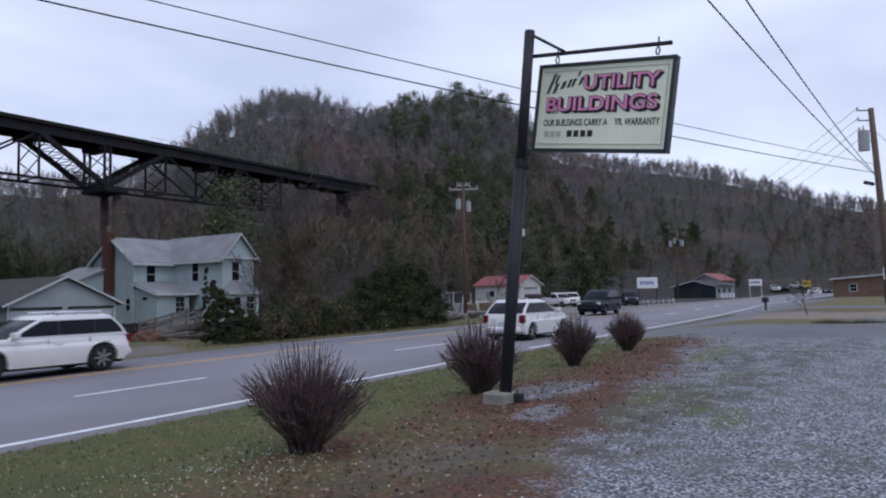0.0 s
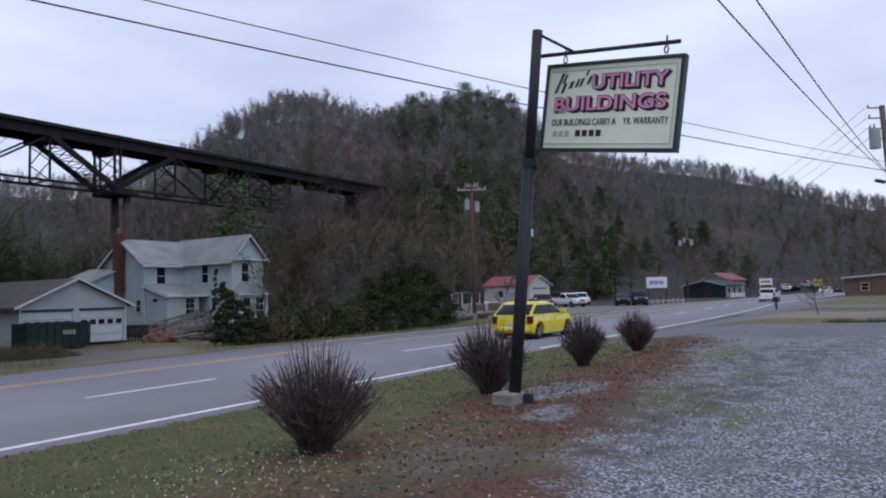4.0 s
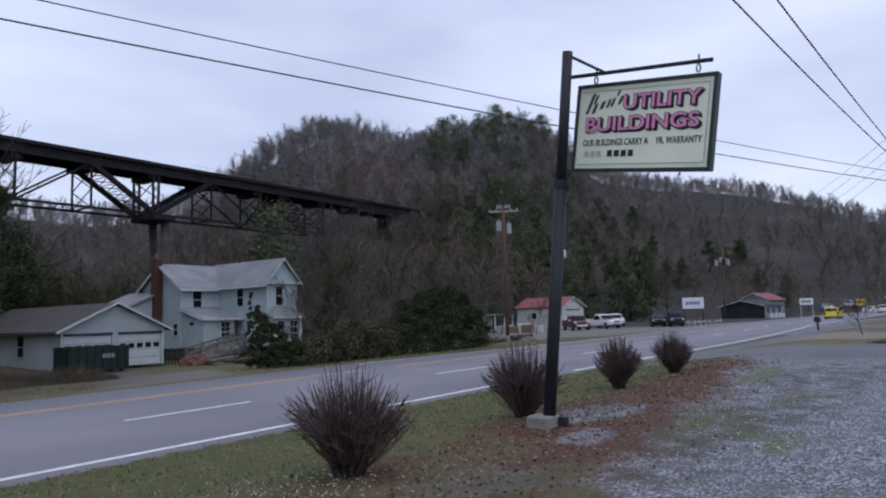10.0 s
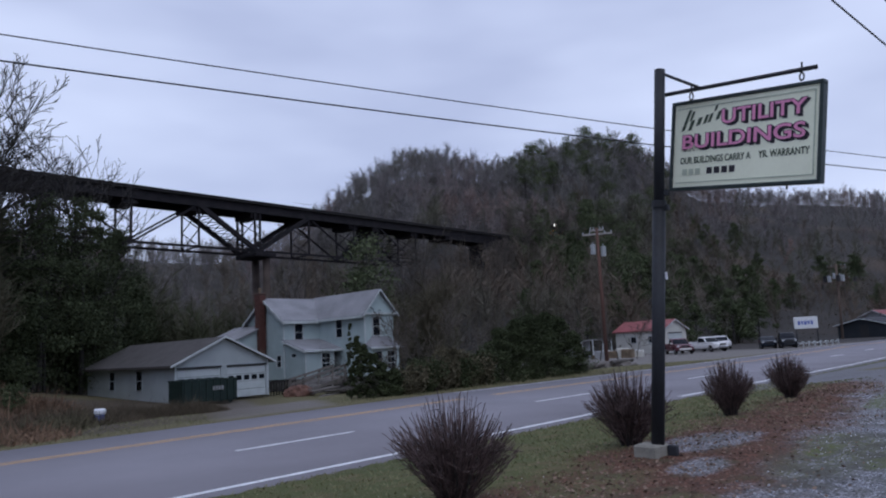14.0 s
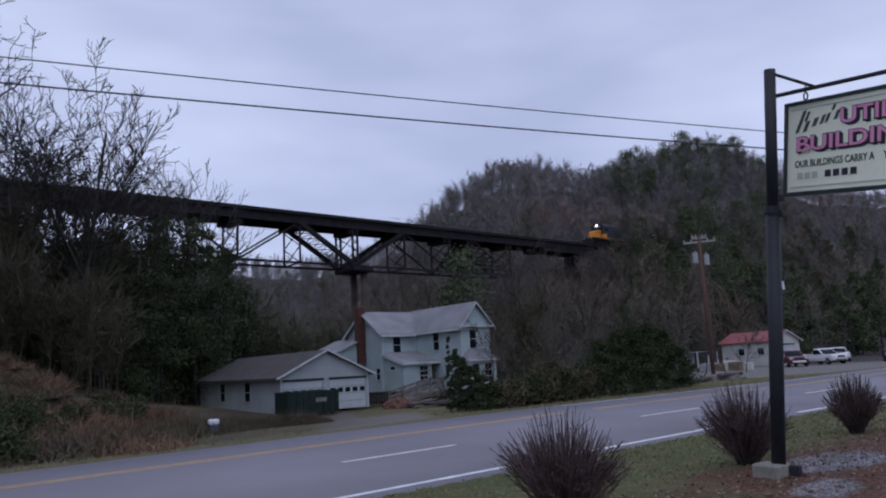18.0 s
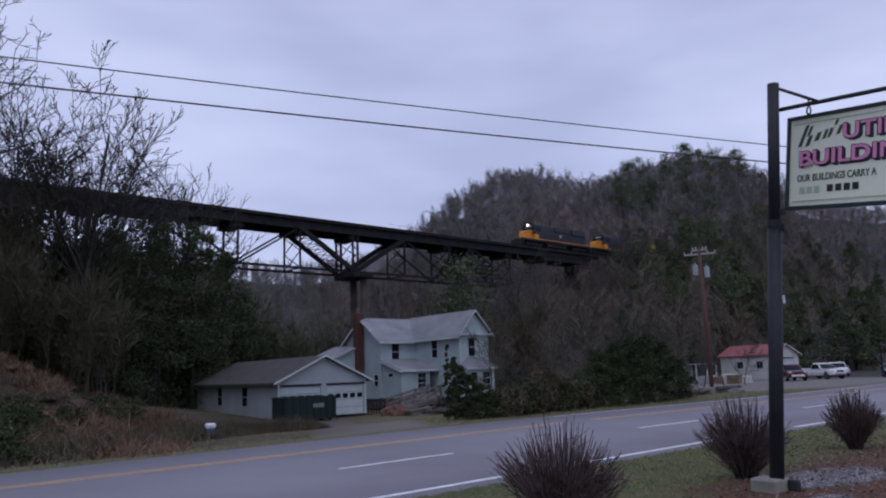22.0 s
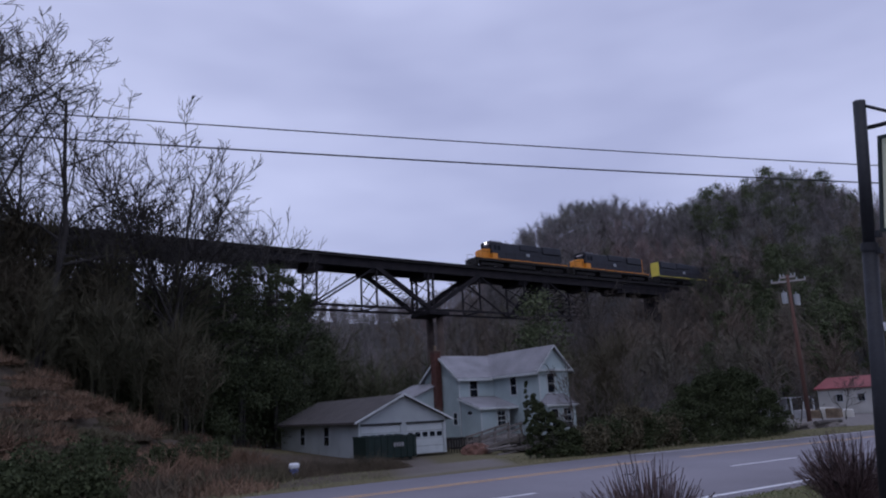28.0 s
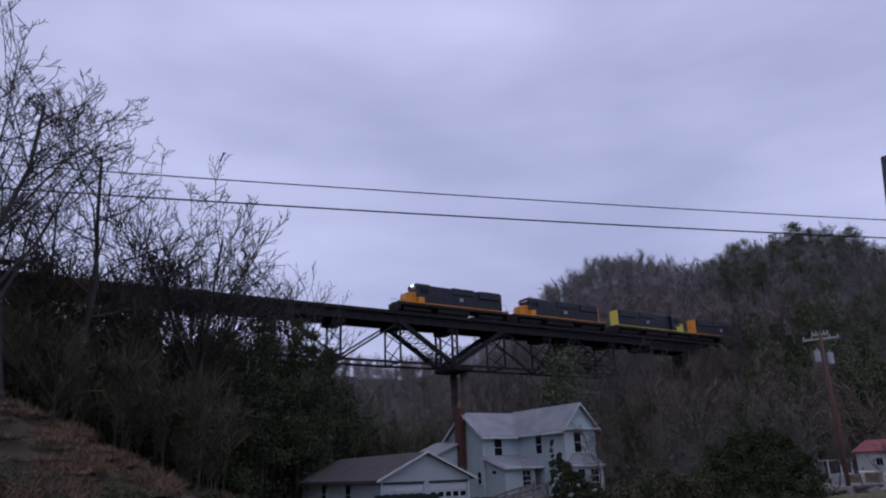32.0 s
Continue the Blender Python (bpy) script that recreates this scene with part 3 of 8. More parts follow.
def strip(name, x0, x1, y0, y1, dz, material, label, category, step=4.0, thick=0.0, ragged=0.0):
    xs = np.arange(x0, x1 + 0.01, (x1 - x0) / max(1, round((x1 - x0) / step)))
    V, F = [], []
    for i, x in enumerate(xs):
        z = float(grade(x)) + dz
        w = ragged * math.sin(x * 2.3) * math.cos(x * 0.7)
        b = float(bend(x))
        V += [(x, y0 + w + b, z), (x, y1 + b, z)]
        if i:
            k = 2 * i
            F.append((k - 2, k, k + 1, k - 1))
    if thick:
        n = len(V)
        V += [(a, c, d - thick) for a, c, d in V]
        m = len(xs)
        for i in range(1, m):
            k = 2 * i
            F += [(n + k - 2, n + k, k, k - 2), (k - 1, k + 1, n + k + 1, n + k - 1)]
    return tagged(arrays(name, V, F, material), label, category, kind="structure")


def build_road():
    strip("road", -150, 260, EDGE - 0.35, FAR_EDGE, 0.0, M_ASPHALT, "worn grey three-lane asphalt road", "road", 1.5, 0.2, 0.05)
    strip("edge_line", -150, 240, EDGE - 0.08, EDGE + 0.08, 0.005, M_WHITE_LINE, "solid white painted edge line of the road", "road marking")
    strip("far_edge_line", 20, 240, FAR_EDGE - 0.4, FAR_EDGE - 0.28, 0.005, M_WHITE_LINE, "thin worn white line along the far lane", "road marking")
    for k, dy in enumerate((0.0, 0.26)):
        strip("centre_line", -150, 240, YELLOW + dy - 0.06, YELLOW + dy + 0.06, 0.005, M_YELLOW_LINE, "orange-yellow painted double centre line", "road marking")
    for k in range(-8, 14):
        x = 7.5 + 9.9 * k
        strip("lane_dash", x, x + 3.0, DASH - 0.07, DASH + 0.07, 0.005, M_WHITE_LINE, "white painted lane dash on the asphalt", "road marking", 3)


build_ground()
build_road()


# ---- the railway bridge ----
BR_AZ, BR_D, DECK_Z = radians(92.805), 86.4, 24.05
BR_M = Matrix.Translation((BR_D * math.cos(BR_AZ), BR_D * math.sin(BR_AZ), 0)) @ Matrix.Rotation(BR_AZ - math.pi / 2, 4, "Z")
BR_W = 4.5              # spacing of the two trusses; local x runs along the bridge, y away from the road
PANEL, PIER_U = 9.1, 57.9


def build_bridge():
    br = thing("railway_bridge", "dark sooty steel deck-truss railway bridge high over the valley", "bridge", BR_M)
    u0, u1 = -80.0, 127.0
    part("deck", B((u0, -0.4, DECK_Z - 0.45), (u1, BR_W + 0.4, DECK_Z - 0.2)), M_TIE, br, "dark timber and steel deck")
    for y in (0.15, BR_W - 0.15):
        part("deck_girder", B((u0, y - 0.15, DECK_Z - 1.35), (u1, y + 0.15, DECK_Z - 0.45)), M_STEEL_BRIDGE, br)
    for y in (BR_W / 2 - 0.72, BR_W / 2 + 0.72):
        part("rail", B((u0, y - 0.04, DECK_Z - 0.2), (u1 + 40, y + 0.04, DECK_Z + 0.17)), M_STEEL_BRIDGE, br)
    for y in (-0.35, BR_W + 0.35):
        part("walkway_kerb", B((u0, y - 0.06, DECK_Z - 0.2), (u1, y + 0.06, DECK_Z)), M_STEEL_BRIDGE, br)
    rail = bmesh.new()
    for u in np.arange(66, 128, 2.6):
        tube(rail, (u, -0.33, DECK_Z), (u, -0.33, DECK_Z + 0.55), 0.02, n=5)
    tube(rail, (64, -0.33, DECK_Z + 0.55), (128, -0.33, DECK_Z + 0.55), 0.02, n=5)
    part("cable_railing", rail, M_STEEL_BRIDGE, br)
    ties = bmesh.new()
    for u in np.arange(u0, u1, 0.62):
        box(ties, (u, -0.3, DECK_Z - 0.23), (u + 0.25, BR_W + 0.3, DECK_Z - 0.17))
    part("sleepers", ties, M_TIE, br)["kind"] = "stuff"
    top, low = DECK_Z - 1.45, 16.9
    us = [PIER_U + PANEL * k for k in range(-15, 3)] + [81.3, 90.4, 99.5]
    for y in (0.0, BR_W):
        a, c = us[0], us[-1]
        part("top_chord", B((a, y - 0.2, top - 0.25), (c, y + 0.2, top + 0.15)), M_STEEL_BRIDGE, br)
        part("bottom_chord", B((a, y - 0.13, low - 0.15), (us[-2], y + 0.13, low + 0.15)), M_STEEL_BRIDGE, br)
        for k, u in zip(range(-15, 6), us):
            if k in (0, -8):
                for du in (-0.42, 0.42):
                    part("post", B((u + du - 0.13, y - 0.13, low), (u + du + 0.13, y + 0.13, top)), M_STEEL_BRIDGE, br)
                for j in range(4):
                    z0, z1 = low + 0.6 + j * 1.2, low + 1.8 + j * 1.2
                    part("lacing_bar", BM((u - 0.42, y, z0), (u + 0.42, y, z1), 0.05, 0.08), M_STEEL_BRIDGE, br)
                    part("lacing_bar", BM((u + 0.42, y, z0), (u - 0.42, y, z1), 0.05, 0.08), M_STEEL_BRIDGE, br)
            elif k < 5:
                part("post", B((u - 0.11, y - 0.11, low), (u + 0.11, y + 0.11, top)), M_STEEL_BRIDGE, br)
            if k in (-1, 0, -7, -8):
                thick = 0.62
            else:
                thick = 0.24
            if k < 4:
                n = us[k + 16]
                p, q = ((u, y, low), (n, y, top)) if k % 2 == 0 else ((u, y, top), (n, y, low))
                part("diagonal", BM(p, q, thick * 0.75, thick), M_STEEL_BRIDGE, br)
    for k, u in zip(range(-15, 6), us):
        part("floor_beam", B((u - 0.95, 0.2, top - 0.9), (u + 0.95, BR_W - 0.2, top + 0.1)), M_STEEL_BRIDGE, br)
        if k < 5:
            lace = bmesh.new()
            h = (top - 0.9 - low) / 2
            for j in range(2):
                beam(lace, (u, 0, low + h * j), (u, BR_W, low + h * (j + 1)), 0.09, 0.12)
                beam(lace, (u, BR_W, low + h * j), (u, 0, low + h * (j + 1)), 0.09, 0.12)
            beam(lace, (u, 0, low), (u, BR_W, low), 0.12, 0.2)
            part("sway_bracing", lace, M_STEEL_BRIDGE, br)
        if k in (-1, 0, 2, 3):
            # lacing between the paired diagonals
            n = us[k + 16]
            p, q = (Vector((u, 0, low)), Vector((n, 0, top))) if k % 2 == 0 else (Vector((u, 0, top)), Vector((n, 0, low)))
            w = Vector((0, BR_W, 0))
            for j in range(1, 7):
                a, e = p.lerp(q, j / 8), p.lerp(q, (j + 1) / 8)
                part("lacing_bar", BM(a, e + w, 0.09, 0.12), M_STEEL_BRIDGE, br)
                part("lacing_bar", BM(a + w, e, 0.09, 0.12), M_STEEL_BRIDGE, br)
                part("lacing_strut", BM(a, a + w, 0.08, 0.1), M_STEEL_BRIDGE, br)
    # approach girders into the hillside
    part("approach_girder", B((us[-1], 0.1, DECK_Z - 2.2), (u1, 0.45, DECK_Z - 1.35)), M_STEEL_BRIDGE, br)
    part("approach_girder", B((us[-1], BR_W - 0.45, DECK_Z - 2.2), (u1, BR_W - 0.1, DECK_Z - 1.35)), M_STEEL_BRIDGE, br)
    part("approach_bent", B((110.2, 0.1, 12), (112.0, BR_W - 0.1, DECK_Z - 2.2), 0.1), M_STEEL_BRIDGE, br, "dark steel bent on the slope")
    part("abutment", B((116.5, 0.3, 14), (126.5, BR_W - 0.3, DECK_Z - 2.9), 0.1), M_PIER, br, "stained concrete abutment in the hillside")
    for u in (PIER_U + 2.0, PIER_U - 8 * PANEL):
        part("pier_cap", B((u - 2.6, -0.4, low - 0.75), (u + 0.9, BR_W + 0.4, low - 0.2), 0.08), M_STEEL_BRIDGE, br)
        for y in (0.9, BR_W - 0.9):
            col = bmesh.new()
            bmesh.ops.create_cone(col, cap_ends=True, segments=14, radius1=0.75, radius2=0.52, depth=low + 3, matrix=Matrix.Translation((u, y, (low - 0.85 - 3.9) / 2)))
            part("pier_column", col, M_PIER, br, "tall stained concrete pier column", True)
        part("pier_strut", B((u - 0.3, 0, 8.6), (u + 0.3, BR_W, 9.5)), M_PIER, br)
    return br


build_bridge()


# ---- the roadside sign ----
def text_mesh(body, size, material, parent, name, loc, scale=(1, 1), thick=0.004, bold=0.0, shear=0.0, label=""):
    cu = bpy.data.curves.new("letters", "FONT")
    cu.body, cu.size, cu.extrude, cu.offset, cu.shear = body, size, thick, bold, shear
    ob = bpy.data.objects.new("letters", cu)
    scene.collection.objects.link(ob)
    dg = bpy.context.evaluated_depsgraph_get()
    me = bpy.data.meshes.new_from_object(ob.evaluated_get(dg))
    bpy.data.objects.remove(ob)
    bpy.data.curves.remove(cu)
    co = np.empty(len(me.vertices) * 3, np.float32)
    me.vertices.foreach_get("co", co)
    co = co.reshape(-1, 3)
    w = co[:, 0].max() - co[:, 0].min()
    co[:, 0] -= co[:, 0].min()
    co[:, 0] *= scale[0] / w
    co[:, 1] *= scale[1]
    # letters lie in the board's plane: x along it, z up, facing -y
    v = np.stack([co[:, 0] + loc[0], loc[1] - co[:, 2], co[:, 1] + loc[2]], -1)
    me.vertices.foreach_set("co", v.ravel())
    me.materials.clear()
    me.materials.append(material)
    t = new(name, me)
    t.parent = parent
    if label:
        t["label"] = label
    return t


def build_sign():
    base, top = Vector((8.70, 4.85, 0.36)), Vector((8.69, 4.30, 5.46))
    up = (top - base).normalized()
    footing = thing("sign_footing", "rough concrete block at the foot of the sign post", "footing", Matrix.Translation((8.66, 4.90, 0.38)))
    part("block", B((-0.18, -0.16, -0.25), (0.17, 0.18, 0.15), 0.025), M_CONCRETE, footing)
    part("stub", B((0.08, -0.30, -0.2), (0.16, -0.165, 0.13), 0.015), M_POST, footing, "dark steel stub beside the block")
    sign = thing("roadside_sign", "cream hanging sign with pink lettering on a dark leaning steel post", "sign")
    post = T(base - up * 0.1, base + up * 3.35, 0.085, 0.085, 14)
    part("post", post, M_POST, sign, "dark painted round post", True)
    part("upper_post", T(base + up * 3.3, top, 0.07, 0.07, 14), M_POST, sign, "", True)
    part("sleeve", T(base + up * 3.26, base + up * 3.36, 0.095, 0.095, 14), M_POST, sign)
    for k, (h, dz) in enumerate(((3.25, 0), (3.45, 0), (2.35, 0))):
        c = base + up * h + Vector((0.02, -0.1, 0))
        e = Vector((0.035, 0.03, 0.04)) if k < 2 else Vector((0.012, 0.012, 0.05))
        part("clamp" if k < 2 else "sticker", B(c - e, c + e, 0.004), M_TARP if k == 2 else M_POST, sign)
    a0, a1 = Vector((8.80, 4.36, 5.14)), Vector((8.82, 2.42, 4.93))
    tilt = (a1 - a0).normalized()
    part("arm", T(a0, a1, 0.028, 0.028, 8), M_POST, sign, "", True)
    part("brace", T(top - up * 0.04, a0 + tilt * 0.55, 0.02, 0.02, 8), M_POST, sign, "", True)
    for s in (0.42, 1.78):
        p = a0 + tilt * s
        part("eye_bolt", T(p + up * 0.09, p - up * 0.03, 0.011, 0.011, 6), M_POST, sign)
        loop = bmesh.new()
        for k in range(8):
            x0, x1 = k * math.pi / 4, (k + 1) * math.pi / 4
            c = p - up * 0.085
            tube(loop, c + tilt * 0.025 * math.cos(x0) + up * 0.05 * math.sin(x0), c + tilt * 0.025 * math.cos(x1) + up * 0.05 * math.sin(x1), 0.01, n=5)
        part("hanger", loop, M_POST, sign)
    # the board in its own frame: x along it away from the post, z up, its face towards -y
    tl, tr, bl = Vector((9.06, 4.32, 5.07)), Vector((8.82, 2.36, 4.76)), Vector((9.07, 4.44, 3.87))
    ex = (tr - tl).normalized()
    ez = (tl - bl - ex * (tl - bl).dot(ex)).normalized()
    ey = ez.cross(ex)
    W, Ht = (tr - tl).length + 0.01, 1.21
    board = new("board")
    board.parent = sign
    o = tl - ez * Ht
    board.matrix_basis = Matrix(((ex.x, ey.x, ez.x, o.x), (ex.y, ey.y, ez.y, o.y), (ex.z, ey.z, ez.z, o.z), (0, 0, 0, 1)))
    tagged(board, "cream sign board in a dark green frame")
    part("face", B((0.03, -0.02, 0.03), (W - 0.03, 0.05, Ht - 0.03)), M_CREAM, board)
    for a, c in (((0, -0.045, 0), (W, 0.075, 0.045)), ((0, -0.045, Ht - 0.045), (W, 0.075, Ht)), ((0, -0.045, 0.045), (0.045, 0.075, Ht - 0.045)), ((W - 0.045, -0.045, 0.045), (W, 0.075, Ht - 0.045))):
        part("frame_bar", B(a, c, 0.006), M_FRAME, board)
    for a, c in (((0.09, -0.028, 0.10), (W - 0.09, -0.018, 0.112)), ((0.09, -0.028, Ht - 0.112), (W - 0.09, -0.018, Ht - 0.10)), ((W - 0.10, -0.028, 0.112), (W - 0.088, -0.018, Ht - 0.112))):
        part("inner_bead", B(a, c), M_FADED, board)
    f = -0.024
    # each row of letters: a black outline with its drop shadow behind bold pink letters
    for row, (body, x, z, w) in enumerate((("UTILITY", 0.74, 0.842, 1.085), ("BUILDINGS", 0.18, 0.558, 1.635))):
        for k, (dx, dz) in enumerate(((0.030, -0.026), (0.020, -0.017), (0.010, -0.009))):
            text_mesh(body, 0.26, M_INK, board, "letter_shadow", (x + dx, f - 0.001 * k, z + dz), (w + 0.012, 1.0), 0.002, 0.010, 0.0, "black drop shadow of the lettering")
        text_mesh(body, 0.26, M_INK, board, "letter_outline", (x - 0.008, f - 0.004, z - 0.002), (w + 0.016, 1.02), 0.002, 0.014, 0.0, "black outline of the lettering")
        text_mesh(body, 0.26, M_PINK, board, "lettering", (x, f - 0.009, z + 0.002), (w, 1.0), 0.002, 0.004, 0.0, "bold pink letters")
    text_mesh("OUR BUILDINGS CARRY A", 0.125, M_GREENINK, board, "small_lettering", (0.155, f, 0.356), (0.99, 1.0), 0.002, 0.002)
    text_mesh("YR. WARRANTY", 0.125, M_GREENINK, board, "small_lettering", (1.245, f, 0.356), (0.625, 1.0), 0.002, 0.002)
    # a name in script, drawn as slanted strokes
    for x0, z0, w0, h0 in ((0.15, 0.80, 0.045, 0.27), (0.25, 0.80, 0.05, 0.13), (0.27, 0.93, 0.035, 0.12), (0.37, 0.855, 0.055, 0.10), (0.47, 0.87, 0.04, 0.11), (0.535, 0.88, 0.04, 0.11), (0.625, 1.02, 0.03, 0.07), (0.65, 0.90, 0.045, 0.11)):
        q = [(x0, z0), (x0 + w0, z0 + w0 * 0.2), (x0 + w0 + h0 * 0.4, z0 + w0 * 0.2 + h0), (x0 + h0 * 0.4, z0 + h0)]
        part("script_bar", prism(q, 1, f - 0.004, f + 0.004), M_GREENINK, board, "slanted dark green bar for a painted name")
    for x in (0.55, 0.655, 0.76, 0.865):
        part("number_bar", B((x, f - 0.003, 0.205), (x + 0.075, f + 0.002, 0.29)), M_INK, board)
    for x in (0.19, 0.285, 0.38):
        part("faded_bar", B((x, f - 0.003, 0.205), (x + 0.07, f + 0.002, 0.285)), M_FADED, board, "painted-out faded character")
    part("drain_stub", T((W * 0.78, 0.08, -0.04), (W * 0.78, 0.08, 0.0), 0.012, n=6), M_POST, board)


build_sign()


# ---- the house, the garage and their yard ----
def window(parent, x, y, z, w, h, axis="x", out=-1, rows=2, cols=1, frame=0.07, name="window", ring=True, trim=M_TRIM):
    """A sash window on a wall. axis 'x': the wall runs along x and faces out*y; 'y': it runs along y and faces out*x."""
    win = new(name)
    win.parent = parent
    win.matrix_basis = Matrix.Translation((x, y, z)) @ (Matrix.Rotation(0 if out < 0 else math.pi, 4, "Z") if axis == "x" else Matrix.Rotation(-math.pi / 2 if out < 0 else math.pi / 2, 4, "Z"))
    fr = frame
    if ring:
        for a, c in (((-w / 2 - fr, -0.05, -h / 2 - fr), (-w / 2, 0.06, h / 2 + fr)), ((w / 2, -0.05, -h / 2 - fr), (w / 2 + fr, 0.06, h / 2 + fr)), ((-w / 2, -0.05, h / 2), (w / 2, 0.06, h / 2 + fr)), ((-w / 2 - 0.03, -0.08, -h / 2 - fr), (w / 2 + 0.03, 0.06, -h / 2))):
            part("frame_bar", B(a, c), trim, win)
    for i in range(rows):
        for j in range(cols):
            x0, x1 = -w / 2 + w * j / cols, -w / 2 + w * (j + 1) / cols
            z0, z1 = -h / 2 + h * i / rows, -h / 2 + h * (i + 1) / rows
            part("pane", B((x0 + 0.02, -0.012, z0 + 0.02), (x1 - 0.02, 0.0, z1 - 0.02)), M_GLASS_DARK, win)
    for i in range(1, rows):
        z0 = -h / 2 + h * i / rows
        part("sash_bar", B((-w / 2, -0.03, z0 - 0.025), (w / 2, 0.0, z0 + 0.025)), trim, win)
    return win


def build_garage():
    g = thing("garage", "long pale blue-grey two-door garage with brown-grey shingle roof", "garage", Matrix.Translation((21.35, 46.0, -0.75)))
    W, D, eave, peak = 6.95, 15.6, 2.5, 4.1
    part("wall_front", prism([(0, 0), (0.18, 0), (0.18, 2.15), (W - 0.18, 2.15), (W - 0.18, 0), (W, 0), (W, eave), (W / 2, peak), (0, eave)], 1, 0, 0.15), M_SHED, g)
    part("wall_between", B((3.25, 0, 0), (3.75, 0.15, 2.15)), M_SHED, g)
    part("wall_side", B((0, 0.15, 0), (0.15, D, eave)), M_SHED, g)
    part("wall_side", B((W - 0.15, 0.15, 0), (W, D, eave)), M_SHED, g)
    part("wall_back", prism([(0.15, 0), (W - 0.15, 0), (W - 0.15, eave), (W / 2, peak), (0.15, eave)], 1, D - 0.15, D), M_SHED, g)
    th, over = 0.14, 0.45
    k = (peak - eave) / (W / 2)
    for s in (0, 1):
        o = [(W / 2, peak), (-over, eave - over * k), (-over, eave - over * k + th), (W / 2, peak + th)]
        if s:
            o = [(W - x, z) for x, z in o]
        part("roof_slope", prism(o, 1, -0.35, D + 0.3), M_SHINGLE, g)
        f = [(W / 2, peak + 0.04), (-over, eave - over * k - 0.02), (-over, eave - over * k + 0.12), (W / 2, peak + 0.18)]
        if s:
            f = [(W - x, z) for x, z in f]
        part("rake_board", prism(f, 1, -0.40, -0.352), M_TRIM, g, "white painted rake board")
    part("eave_board", B((-over - 0.04, -0.35, eave - over * k - 0.02), (-over, D + 0.3, eave - over * k + 0.13)), M_SHINGLE, g)
    for x0, x1 in ((0.18, 3.25), (3.75, W - 0.18)):
        door = new("garage_door")
        door.parent = g
        tagged(door, "pale panelled garage door with a row of small windows")
        for r in range(4):
            z0 = 0.02 + r * 0.53
            if r == 2:
                n = 5
                w = (x1 - x0) / n
                part("panel", B((x0, 0.08, z0), (x1, 0.10, z0 + 0.51)), M_DOORPAINT, door)
                for j in range(n):
                    part("pane", B((x0 + j * w + 0.09, 0.066, z0 + 0.1), (x0 + (j + 1) * w - 0.09, 0.076, z0 + 0.43)), M_GLASS_DARK, door)
            else:
                part("panel", B((x0, 0.08, z0), (x1, 0.11, z0 + 0.51), 0.01), M_DOORPAINT, door)
        # black strip over the door: the shade under the gable as a colour
        part("header", B((x0 - 0.06, -0.04, 2.15), (x1 + 0.06, -0.003, 2.27)), M_TRIMBLACK, door, "header strip coloured black for the shade over the door")
    for y in (5.6, 10.5):
        window(g, -0.0, y, 1.45, 1.0, 1.35, "y", -1, 2, 1, 0.05, trim=M_SHED)
    part("corner_board", B((-0.02, -0.03, 0), (0.08, -0.002, eave)), M_DOORPAINT, g)
    part("corner_board", B((W - 0.08, -0.03, 0), (W + 0.02, -0.002, eave)), M_DOORPAINT, g)
    return g


